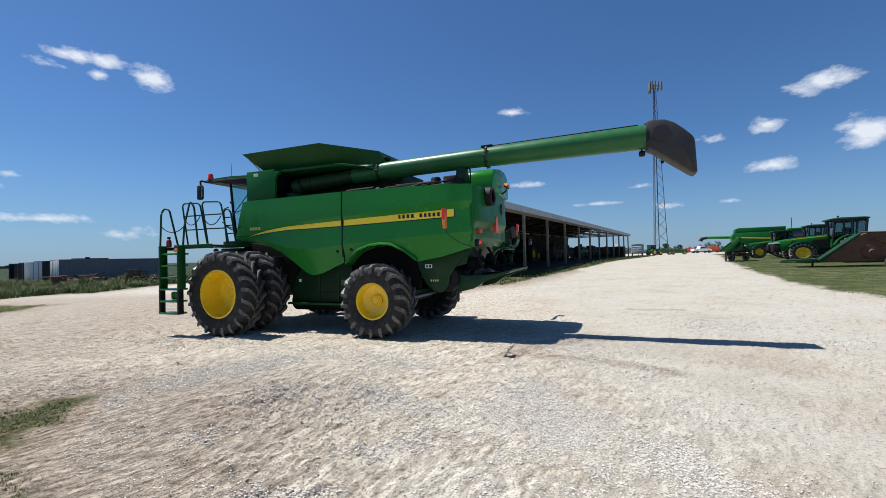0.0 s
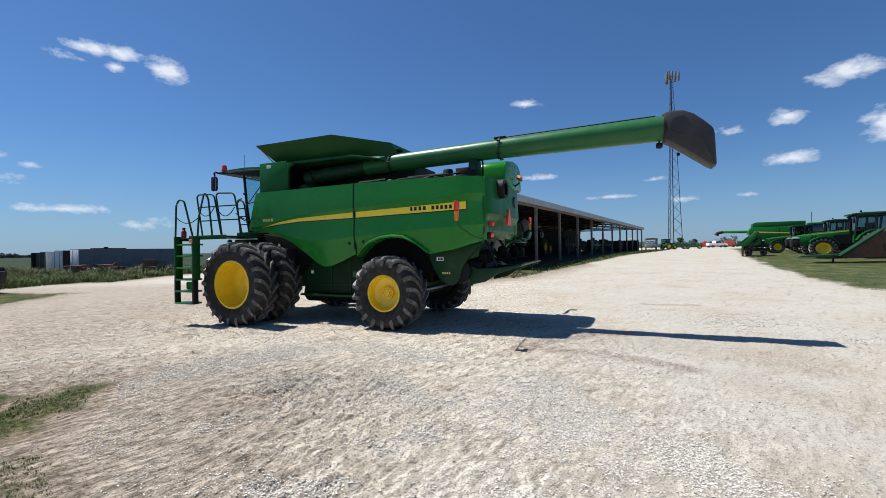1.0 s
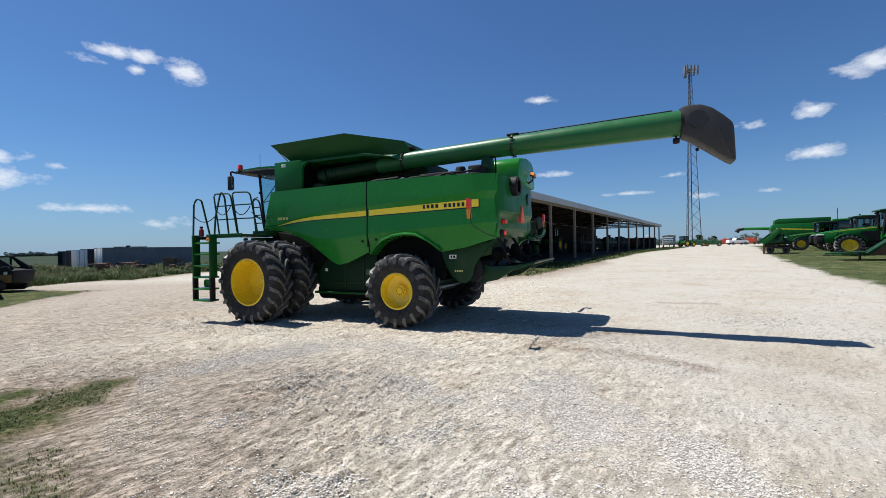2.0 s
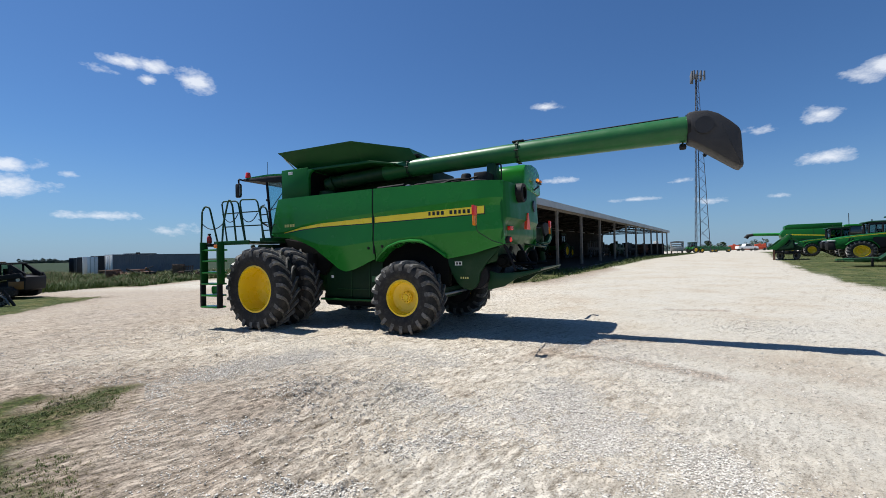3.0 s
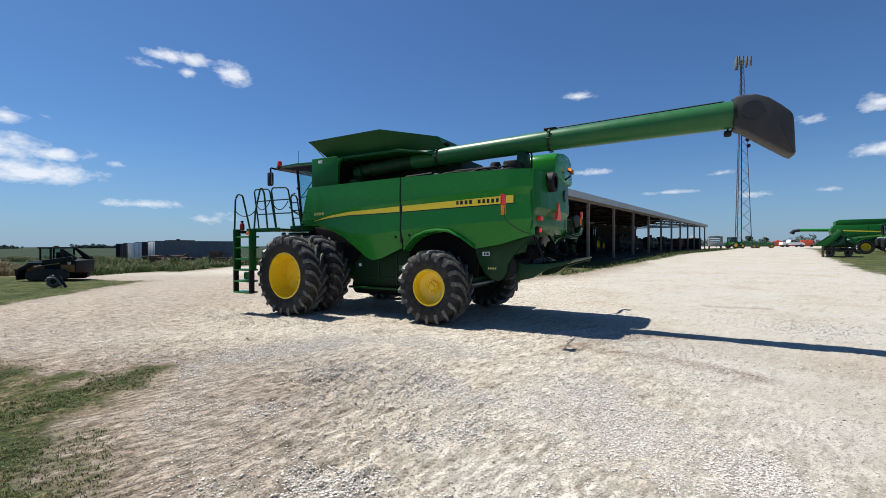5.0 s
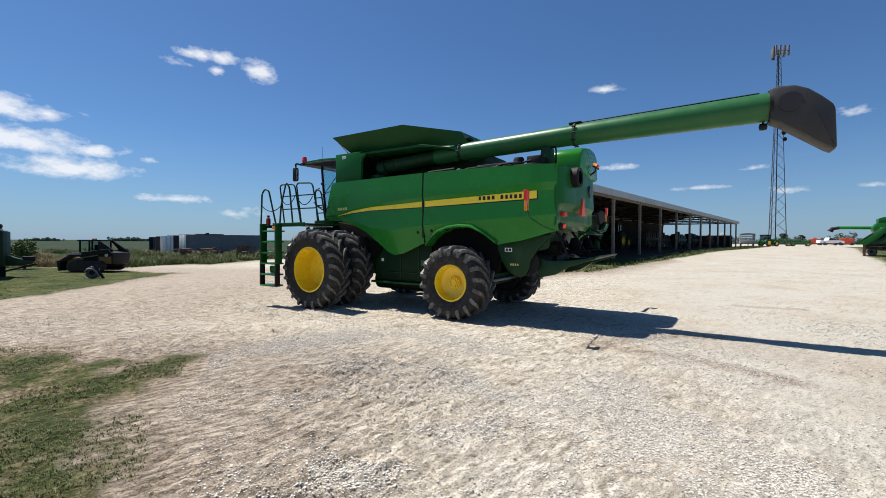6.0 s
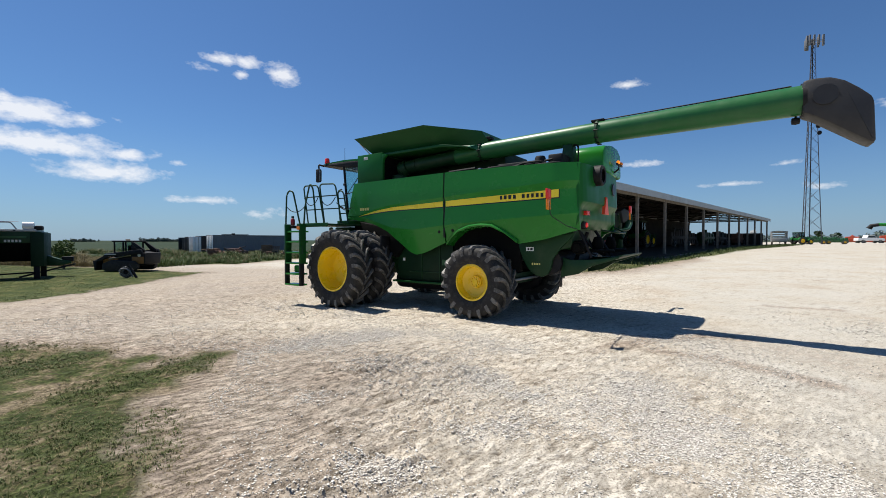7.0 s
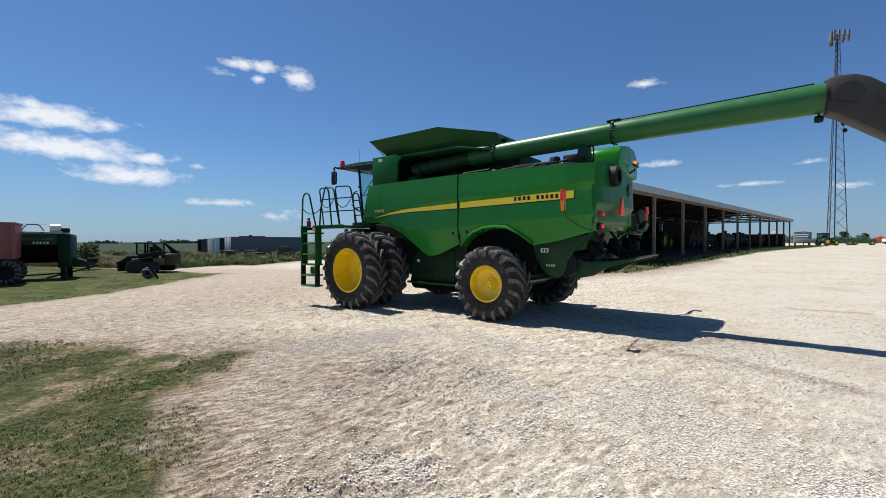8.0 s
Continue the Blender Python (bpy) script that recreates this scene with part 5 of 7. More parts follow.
def build_shed():
    s = thing("machine_shed", SHED_M, "long open-sided pole shed with grey metal roof and white gable", "shed")
    L = BAY * BAYS + 0.6
    rows = [(0.0, range(BAYS + 1)), (DEPTH, range(BAYS + 1))]
    for w, idx in rows:
        for i in idx:
            u = i * BAY
            g = shed_ground(u, w)
            part("post", box(u - 0.1, u + 0.1, w - 0.1, w + 0.1, g - 0.2, EAVE, 0.012), WOOD, s, "square weathered timber post")
            part("knee_brace", tube([(u, w + (0.06 if w == 0 else -0.06), EAVE - 0.9), (u + 0.9, w + (0.06 if w == 0 else -0.06), EAVE - 0.05)], 0.05, 4), WOOD, s)
    for w in (3.4, 9.0):
        part("post", box(-0.1, 0.1, w - 0.1, w + 0.1, shed_ground(0, w) - 0.2, EAVE + 0.4, 0.012), WOOD, s, "square weathered timber post")
    for w in (0.0, DEPTH):
        part("header_beam", box(-0.2, L, w - 0.06, w + 0.06, EAVE - 0.32, EAVE, 0.01), WOOD, s)
    for i in range(BAYS + 1):
        u = i * BAY
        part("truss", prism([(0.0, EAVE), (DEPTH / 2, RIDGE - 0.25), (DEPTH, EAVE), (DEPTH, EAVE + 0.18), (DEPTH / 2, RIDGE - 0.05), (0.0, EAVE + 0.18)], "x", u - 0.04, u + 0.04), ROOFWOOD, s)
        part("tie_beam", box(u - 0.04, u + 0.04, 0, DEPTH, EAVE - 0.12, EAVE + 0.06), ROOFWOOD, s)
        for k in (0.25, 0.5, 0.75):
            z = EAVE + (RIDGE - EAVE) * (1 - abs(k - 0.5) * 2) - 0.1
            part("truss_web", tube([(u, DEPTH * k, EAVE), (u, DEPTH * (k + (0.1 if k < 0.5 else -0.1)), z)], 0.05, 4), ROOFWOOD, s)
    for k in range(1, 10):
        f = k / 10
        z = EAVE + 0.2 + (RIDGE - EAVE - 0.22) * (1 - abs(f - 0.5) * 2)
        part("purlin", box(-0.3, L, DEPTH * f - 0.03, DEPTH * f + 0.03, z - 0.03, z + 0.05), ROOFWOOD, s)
    o = 0.35

    def roof(side):
        def f(a, t, d):
            w = (-o + t * (DEPTH / 2 + o)) if side == 0 else DEPTH + o - t * (DEPTH / 2 + o)
            z = EAVE + 0.32 - o * 0.28 + t * (RIDGE - EAVE + 0.0)
            return (-0.19 + a, w, z + d)
        return ribbed(L + 0.5, 1, 0.6, f, 0.035)
    for side in (0, 1):
        r = part("roof", roof(side), ROOFMETAL, s, "grey ribbed metal roof sheet", smooth=0)
        sol = r.modifiers.new("thickness", "SOLIDIFY")
        sol.thickness = 0.02
    # added slabs under the roof, dark so the underside looks shaded
    for side in (0, 1):
        y0, y1 = (-0.2, DEPTH / 2) if side == 0 else (DEPTH + 0.2, DEPTH / 2)
        part("roof_lining", prism([(y0, EAVE + 0.18), (y1, RIDGE + 0.02), (y1, RIDGE - 0.02), (y0, EAVE + 0.14)], "x", -0.1, L + 0.1), SHADE_SHEET, s, "added roof lining darkened for shade")
    part("ridge_cap", prism([(DEPTH / 2 - 0.25, RIDGE + 0.17), (DEPTH / 2, RIDGE + 0.26), (DEPTH / 2 + 0.25, RIDGE + 0.17), (DEPTH / 2, RIDGE + 0.22)], "x", -0.36, L + 0.36), ROOFMETAL, s)
    part("eave_fascia", box(-0.36, L + 0.36, -o - 0.05, -o - 0.02, EAVE - 0.2, EAVE + 0.27), ROOFMETAL, s, "grey metal eave fascia", smooth=0)
    part("eave_fascia", box(-0.36, L + 0.36, DEPTH + o + 0.02, DEPTH + o + 0.05, EAVE - 0.06, EAVE + 0.27), ROOFMETAL, s)
    part("eave_soffit", box(-0.3, L + 0.3, -o - 0.02, 0.1, EAVE - 0.05, EAVE - 0.03), WOOD, s)

    def gable(a, t, d):
        w = a
        top = EAVE + 0.3 + (RIDGE - EAVE - 0.02) * (1 - abs(w / DEPTH - 0.5) * 2)
        return (-0.2 - d, w, EAVE - 0.02 + (top - EAVE + 0.02) * t)
    g = part("gable", ribbed(DEPTH, 1, 0.3, gable, 0.03), WHITESHEET, s, "white ribbed metal gable end", smooth=0)
    sol = g.modifiers.new("thickness", "SOLIDIFY")
    sol.thickness = 0.02
    for side in (0, 1):
        y0, y1 = (-o, DEPTH / 2) if side == 0 else (DEPTH + o, DEPTH / 2)
        bm = prism([(y0, EAVE + 0.08), (y1, RIDGE + 0.2), (y1, RIDGE + 0.0), (y0, EAVE - 0.1)], "x", -0.25, -0.19)
        part("rake_trim", bm, WHITESHEET, s, "white gable trim")
    # the back is sheeted over all bays, darkened for the shade inside
    for u0, n, top in ((0.05, 5, EAVE - 0.1), (BAY * 5 + 0.1, 2, EAVE - 0.1), (BAY * 7 + 0.1, 2, EAVE - 0.1), (BAY * 9 + 0.1, 2, EAVE - 0.1)):
        wall = part("back_wall", ribbed(BAY * n, 1, 0.3, lambda a, t, d: (a + u0, DEPTH - 0.14 - d, 0.15 + t * (top - 0.15)), 0.03), SHADE_SHEET, s, "back wall sheeting darkened for shade", smooth=0)
        sol = wall.modifiers.new("thickness", "SOLIDIFY")
        sol.thickness = 0.02
    # added wall: blocks far daylight where stored machines would stand
    part("added_end_wall", ribbed(DEPTH - 0.9, 1, 0.3, lambda a, t, d: (L - 0.2 + d, 0.6 + a, 0.2 + t * 2.65), 0.03), SHADE_SHEET, s, "added low wall blocking daylight at the far end", smooth=0)
    return s


build_shed()


def shed_pose(u, w, turn):
    p = SHED_M @ Vector((u, w, 0))
    return pose(p.x, p.y, rise(p.x, p.y), 0, 0, math.degrees(math.atan2(SU.y, SU.x)) + turn)


# ---- other machines ----
def build_grain_cart(m):
    c = thing("grain_cart", m, "large green grain cart with folded side auger parked in the shed", "grain cart")
    hop = bmesh.new()
    top = [(-2.6, -1.5), (2.6, -1.5), (2.6, 1.5), (-2.6, 1.5)]
    bot = [(-1.0, -0.6), (1.2, -0.6), (1.2, 0.6), (-1.0, 0.6)]
    rows = [[hop.verts.new((x, y, z)) for x, y in ring] for ring, z in ((bot, 1.0), (top, 2.5), (top, 3.25))]
    for q, w in zip(rows, rows[1:]):
        for j in range(4):
            hop.faces.new((q[j], q[(j + 1) % 4], w[(j + 1) % 4], w[j]))
    hop.faces.new(rows[0][::-1])
    hop.faces.new(rows[-1])
    part("hopper", hop, GREEN_BLACK, c, "green hopper with sloped sides")
    part("rim_rail", hoop([(-2.6, -1.52, 3.27), (2.6, -1.52, 3.27), (2.6, 1.52, 3.27), (-2.6, 1.52, 3.27), (-2.6, -1.45, 3.27)], 0.04), ZINC, c)
    part("axle", box(-1.4, -1.0, -1.45, 1.45, 0.5, 0.8, 0.03), GREEN_DARK, c)
    part("axle_post", box(-1.35, -1.05, -0.5, 0.5, 0.7, 1.5, 0.03), GREEN_DARK, c)
    for y, far in ((-1.75, False), (1.75, True)):
        wheel(c, (-1.2, y * 0.9, 0.66), 0.66, 0.5, 0.36, 0.16, 18, 0.4, far=far, hub_r=0.13, material=ZINC)
    part("drawbar", tube([(2.0, 0, 0.9), (4.6, 0, 0.55)], 0.11, 8), GREEN_DARK, c)
    part("auger_tube", tube([(2.9, -1.2, 0.7), (2.5, -1.3, 2.2), (2.1, -1.4, 3.4)], 0.24, 18), GREEN_DARK, c, "green unloading auger")
    part("auger_head", prism([(2.3, 2.6), (3.5, 3.05), (3.3, 3.55), (2.4, 3.75), (1.9, 3.5)], "y", -1.75, -1.2, 0.05), SPOUT, c, "grey auger spout")
    part("auger_tube", tube([(2.4, -1.5, 1.5), (3.6, -1.5, 2.9)], 0.2, 16), GREEN_DARK, c)
    part("ladder", box(2.62, 2.7, -0.3, 0.3, 1.4, 3.1, 0.01), GREEN_DARK, c)
    return c


build_grain_cart(shed_pose(4.1, 3.2, 0) @ Matrix.Diagonal((1.25, 1.1, 1.02, 1)))


def build_tractor(m, label, group=""):
    """A modern row-crop tractor: nose to -x, tail to +x, left flank -y."""
    c = thing("tractor", m, label, "tractor", group)
    hood = [(-3.25, 1.05), (-3.35, 1.4), (-3.15, 1.7), (-2.0, 1.95), (-0.2, 2.14), (-0.2, 1.1), (-2.8, 0.9)]
    hd = part("hood", prism(hood, "y", -0.5, 0.5, 0.08), GREEN_SATIN, c, "sloping green hood")
    part("stripe", prism([(-2.9, 1.68), (-2.0, 1.88), (-0.2, 2.08), (-0.2, 2.02), (-2.0, 1.83)], "y", -0.506, -0.502), STRIPE, hd, "yellow stripe")
    part("grille", prism([(-3.4, 0.85), (-3.42, 1.42), (-3.3, 1.52), (-3.05, 1.48), (-2.95, 0.8)], "y", -0.53, 0.53, 0.05), BLACK, c, "black front grille")
    part("head_lamp", box(-3.4, -3.0, -0.545, -0.38, 1.5, 1.6, 0.03), GREYLABEL, c)
    part("side_screen", box(-1.2, -0.3, -0.515, -0.505, 1.05, 1.75, 0.0), BLACK, c)
    for px in (-2.45, -2.3):
        part("vent", prism([(px, 1.3), (px + 0.07, 1.3), (px + 0.2, 1.72), (px + 0.12, 1.71)], "y", -0.512, -0.505), BLACK, c, "black slanted vent")
    part("frame", box(-2.6, 1.4, -0.35, 0.35, 0.6, 1.15, 0.05), BLACK, c)
    part("front_axle", box(-2.0, -1.75, -0.95, 0.95, 0.6, 0.8, 0.03), GREEN_DARK, c)
    part("rear_axle", box(0.65, 0.95, -1.2, 1.2, 0.8, 1.1, 0.03), GREEN_DARK, c)
    roof = part("cab_roof", prism([(-0.42, 3.16), (-0.36, 3.28), (0.2, 3.35), (1.4, 3.34), (1.66, 3.28), (1.64, 3.18)], "y", -0.95, 0.95, 0.05), GREEN_DARK, c, "dark green cab roof")
    part("beacon", lathe([(0.001, 0.14), (0.05, 0.12), (0.06, 0.0)], 14, None, (0.1, -0.7, 3.36), "z"), BLACK, roof)
    cabp = [(-0.25, 1.7), (1.35, 1.7), (1.5, 3.14), (-0.1, 3.14)]
    part("cab_window", prism(cabp, "y", -0.88, -0.87), SMOKEGLASS, c, "dark cab glass")
    part("cab_window", prism(cabp, "y", 0.87, 0.88), SMOKEGLASS, c)
    part("operator_seat", box(0.5, 1.0, -0.3, 0.3, 1.7, 2.6, 0.06), BLACK, c)
    part("console", box(0.1, 1.0, 0.4, 0.7, 1.7, 2.3, 0.05), BLACK, c)
    part("steering_column", tube([(-0.15, 0, 1.7), (0.15, 0, 2.25)], 0.07), BLACK, c)
    part("windscreen", prism([(-0.26, 1.7), (-0.24, 1.7), (-0.09, 3.14), (-0.11, 3.14)], "y", -0.86, 0.86), SMOKEGLASS, c)
    part("rear_window", prism([(1.34, 1.7), (1.36, 1.7), (1.51, 3.14), (1.49, 3.14)], "y", -0.86, 0.86), SMOKEGLASS, c)
    for y in (-0.89, 0.89):
        for a, b in (((-0.26, 1.5), (-0.1, 3.14)), ((0.75, 1.6), (0.78, 3.14)), ((1.36, 1.6), (1.5, 3.14))):
            part("pillar", tube([(a[0], y, a[1]), (b[0], y, b[1])], 0.07, 6), BLACK, c)
        part("roof_rail", box(-0.2, 1.55, y - 0.05, y + 0.05, 3.02, 3.17, 0.02), BLACK, c)
    part("cab_base", box(-0.3, 1.4, -0.85, 0.85, 1.1, 1.72, 0.04), GREEN_SATIN, c)
    for y in (-1, 1):
        pts = [(0.8 + 1.12 * math.cos(a), 0.98 + 1.12 * math.sin(a)) for a in [math.pi * k / 10 for k in range(1, 10)]]
        inner = [(0.8 + 1.06 * math.cos(a), 0.98 + 1.06 * math.sin(a)) for a in [math.pi * k / 10 for k in range(9, 0, -1)]]
        part("fender", prism(pts + inner, "y", y * 0.85, y * 1.35, 0.0), GREEN_SATIN, c, "curved rear fender")
        wheel(c, (0.8, y * 1.2, 0.98), 0.98, 0.55, 0.55, 0.2, 20, 0.35, far=y > 0, hub_r=0.18)
        wheel(c, (-1.88, y * 1.05, 0.76), 0.76, 0.45, 0.4, 0.15, 18, 0.35, far=y > 0, hub_r=0.14)
        ft = [(-1.88 + 0.86 * math.cos(a), 0.76 + 0.86 * math.sin(a)) for a in [0.25 + 2.3 * k / 8 for k in range(9)]]
        fi = [(-1.88 + 0.82 * math.cos(a), 0.76 + 0.82 * math.sin(a)) for a in [0.25 + 2.3 * k / 8 for k in range(8, -1, -1)]]
        part("front_fender", prism(ft + fi, "y", y * 0.85, y * 1.28), GREEN_SATIN, c)
    part("exhaust", tube([(-0.4, -0.6, 1.9), (-0.4, -0.62, 2.9), (-0.55, -0.62, 3.05)], 0.08, 12), BLACK, c, "black exhaust stack")
    part("mirror", box(-0.4, -0.3, -1.25, -1.1, 2.55, 2.95, 0.02), BLACK, c)
    part("mirror_arm", tube([(-0.1, -0.88, 3.0), (-0.35, -1.18, 3.0), (-0.35, -1.18, 2.9)], 0.018, 6), BLACK, c)
    part("hitch", box(1.4, 2.0, -0.4, 0.4, 0.5, 0.9, 0.05), BLACK, c)
    return c


def parked(x, y, turn, dz=0.0):
    return pose(x, y, rise(x, y) + dz, 0, 0, turn)


build_tractor(parked(26.87, 29.42, -30) @ Matrix.Diagonal((1, 1, 0.9, 1)), "green row-crop tractor with yellow rims parked on grass", group="parked tractors")
build_tractor(parked(32.2, 37.5, -28) @ Matrix.Scale(0.87, 4), "green cab tractor parked behind the first", group="parked tractors")
build_tractor(parked(32.8, 42.0, -25) @ Matrix.Scale(0.8, 4), "green tractor with yellow wheels among the parked machines", group="parked tractors")


def build_mower(m):
    c = thing("rotary_mower", m, "rusty brown folding rotary mower with green deck standing on grass", "mower")
    deck = [(-2.4, 0.35), (-2.3, 0.55), (-0.2, 2.25), (0.2, 2.42), (3.4, 2.42), (3.6, 2.2), (3.6, 0.3), (2.8, 0.3), (2.6, 0.45), (-0.6, 0.4)]
    part("wing", prism(deck, "y", -0.12, 0.12), RUST, c, "raised rusty mower wing", smooth=0)
    part("gearbox", lathe([(0.001, -0.42), (0.16, -0.42), (0.2, -0.3), (0.44, -0.27), (0.5, -0.12)], 20, None, (0.25, 0, 1.05)), RUST, c, "round gearbox cover")
    part("edge_skirt", prism([(-2.45, 0.35), (-0.25, 2.3), (-0.35, 2.38), (-2.6, 0.5)], "y", -0.3, 0.25, 0.02), GREEN_DARK, c, "green wing edge")
    part("top_rail", tube([(-0.3, -0.2, 2.45), (3.5, -0.2, 2.45)], 0.05), RUST, c)
    part("side_arm", tube([(0.4, -0.2, 2.0), (3.4, -0.3, 0.6)], 0.06), RUST, c)
    part("centre_deck", box(-3.6, 3.6, 0.3, 1.6, 0.32, 0.55, 0.04), GREEN_OLD, c, "green centre deck")
    part("tongue", prism([(-4.6, 0.42), (-2.2, 0.5), (-2.2, 0.66), (-4.6, 0.55)], "y", -0.1, 0.15, 0.02), GREEN_OLD, c, "green tongue")
    part("jack_leg", box(-2.9, -2.8, -0.15, -0.05, 0.02, 0.6, 0.01), BLACK, c)
    part("hose", tube(sag((2.2, -0.1, 2.5), (4.2, 0.2, 3.0), 0.12), 0.03), BLACK, c)
    wheel(c, (3.0, -0.35, 0.34), 0.34, 0.22, 0.18, 0.1, 14, 0.3, hub_r=0.08, material=RUST)
    wheel(c, (1.2, -0.35, 0.34), 0.34, 0.22, 0.18, 0.1, 14, 0.3, hub_r=0.08, material=RUST)
    return c


build_mower(parked(24.0, 24.5, -18) @ Matrix.Diagonal((0.87, 0.87, 0.8, 1)))


def build_header_trailer(m):
    c = thing("header_trailer", m, "green harvesting header tilted on a low trailer beside the road", "header")
    # lighter green deck and near-black frame paint a lit top over shade
    part("header_deck", prism([(-2.05, 1.0), (-1.95, 1.18), (0.05, 2.32), (0.35, 2.34), (0.3, 2.1), (-0.5, 1.5), (-1.5, 0.98)], "y", -3.0, 3.0, 0.04), GREEN_OLD, c, "sloping header deck, lighter green for its lit top")
    part("rear_frame", prism([(-1.4, 0.8), (-0.5, 1.45), (0.2, 1.9), (0.5, 1.5), (1.5, 1.15), (1.4, 0.85)], "y", -2.6, 2.6, 0.03), GREEN_BLACK, c, "green rear frame darkened for shade")
    for y in (-3.05, -1.0, 1.0, 3.05):
        part("strut", tube([(0.25, y, 2.25), (1.7, y, 1.1)], 0.09, 6), GREEN_SHADED, c)
        part("strut", tube([(-0.5, y, 1.0), (0.75, y, 1.85)], 0.07, 6), GREEN_DARK, c)
        part("side_plate", prism([(-0.9, 0.95), (-0.35, 1.45), (0.1, 1.25), (0.6, 1.75), (0.75, 1.05)], "y", y - 0.06, y + 0.06, 0.01), GREEN_DARK, c)
    for y in (-2.8, -1.4, 0.0, 1.4, 2.8):
        part("snout", prism([(-2.25, 0.98), (-0.9, 1.82), (-0.6, 1.95), (-0.7, 1.75), (-2.0, 0.92)], "y", y - 0.22, y + 0.22, 0.05), GREEN_SHADED, c, "green pointed snout")
    part("reel_bar", tube([(0.5, -3.0, 1.95), (0.5, 3.0, 1.95)], 0.06, 8), BLACK, c)
    part("end_shield", prism([(-1.9, 0.98), (-0.2, 1.95), (0.3, 2.3), (0.45, 2.0), (-0.1, 1.5), (-1.1, 0.9)], "y", -3.2, -3.05, 0.03), GREEN_SATIN, c, "green end shield")
    part("beam", box(-0.2, 0.2, -4.2, 3.4, 0.55, 0.8, 0.02), BLACK, c)
    part("leg", box(-1.5, -1.25, -3.0, -2.8, 0.0, 0.9, 0.02), RUST, c)
    part("crossbar", box(-1.5, 1.4, -2.9, -2.7, 0.6, 0.78, 0.02), BLACK, c)
    for x in (-0.8, 0.9):
        for y in (-2.2, 2.2):
            wheel(c, (x, y, 0.36), 0.36, 0.24, 0.2, 0.1, 14, 0.3, hub_r=0.08, far=y > 0, material=BLACK)
    return c


build_header_trailer(parked(24.6, 35.6, -38) @ Matrix.Diagonal((0.58, 0.38, 0.85, 1)))


def build_parked_combine(m):
    c = thing("combine_harvester", m, "green combine parked among other machines with its auger folded back", "combine")
    part("body", prism([(-2.2, 1.2), (-2.0, 3.2), (2.6, 3.2), (2.9, 2.6), (2.6, 1.4), (0.6, 1.0)], "y", -1.4, 1.4, 0.06), GREEN_SATIN, c, "green body")
    for k in (-1, 1):
        part("panel_seam", box(0.2, 0.24, k * 1.405 - 0.006, k * 1.405 + 0.006, 1.2, 3.15), BLACK, c)
        part("lower_cover", prism([(-0.6, 0.7), (-0.6, 1.9), (1.2, 2.0), (1.5, 0.9)], "y", k * 1.42 - 0.02, k * 1.42 + 0.02), GREEN_DARK, c)
    part("stripe", prism([(-1.9, 2.2), (2.4, 2.5), (2.4, 2.65), (-1.9, 2.3)], "y", -1.412, -1.405), STRIPE, c)
    part("stripe", prism([(-1.9, 2.2), (2.4, 2.5), (2.4, 2.65), (-1.9, 2.3)], "y", 1.405, 1.412), STRIPE, c)
    part("tank", prism([(-1.9, 3.2), (-1.95, 3.85), (2.2, 3.85), (2.5, 3.7), (2.5, 3.2)], "y", -1.35, 1.35, 0.03), GREEN_SATIN, c, "green grain tank")
    part("cab_window", box(-3.4, -2.25, -0.9, 0.9, 2.0, 3.35, 0.06), DARKGLASS, c)
    part("cab_roof", box(-3.7, -2.2, -1.0, 1.0, 3.35, 3.6, 0.06), GREEN, c)
    part("auger_tube", tube([(-1.5, -1.5, 2.6), (5.2, -1.1, 2.75)], 0.19, 16), GREEN, c)
    part("spout", tube([(5.1, -1.1, 2.75), (5.6, -1.1, 2.65), (5.8, -1.1, 2.3)], 0.22, 14, radii=[0.2, 0.22, 0.24]), BLACK, c, "black spout")
    part("antenna", tube([(-2.6, 0, 3.6), (-2.6, 0, 5.0)], 0.03, 6), BLACK, c)
    for y, far in ((-1.5, False), (1.5, True)):
        wheel(c, (-1.5, y, 0.95), 0.95, 0.6, 0.55, 0.22, 20, 0.34, far=far, hub_r=0.2)
        wheel(c, (2.2, y * 0.9, 0.65), 0.65, 0.45, 0.35, 0.15, 18, 0.4, far=far, hub_r=0.14)
    return c


build_parked_combine(parked(40.4, 53.7, 150) @ Matrix.Diagonal((1.15, 0.95, 0.94, 1)))


def build_pickup(m, label):
    c = thing("pickup_truck", m, label, "pickup")
    prof = [(-2.8, 0.55), (-2.85, 0.95), (-2.5, 1.12), (-1.3, 1.18), (-0.7, 1.8), (0.7, 1.85), (1.0, 1.2), (2.8, 1.2), (2.85, 0.55)]
    part("body", prism(prof, "y", -0.98, 0.98, 0.06), WHITE, c, "white body")
    part("side_window", prism([(-1.1, 1.25), (-0.62, 1.74), (0.62, 1.77), (0.8, 1.25)], "y", -0.992, -0.984), DARKGLASS, c)
    part("side_window", prism([(-1.1, 1.25), (-0.62, 1.74), (0.62, 1.77), (0.8, 1.25)], "y", 0.984, 0.992), DARKGLASS, c)
    for x in (-1.85, 1.75):
        for y in (-0.88, 0.88):
            wheel(c, (x, y, 0.4), 0.4, 0.26, 0.24, 0.08, 16, 0.2, hub_r=0.09, far=y > 0, material=ZINC)
    part("bumper", box(-2.95, -2.8, -0.95, 0.95, 0.5, 0.72, 0.03), STEEL, c)
    return c


build_pickup(parked(86.3, 141.0, 178) @ Matrix.Diagonal((1.05, 1, 1.2, 1)), "white crew-cab pickup parked far down the gravel road")
build_pickup(shed_pose(-2.5, 15.5, 80), "white pickup parked behind the shed")


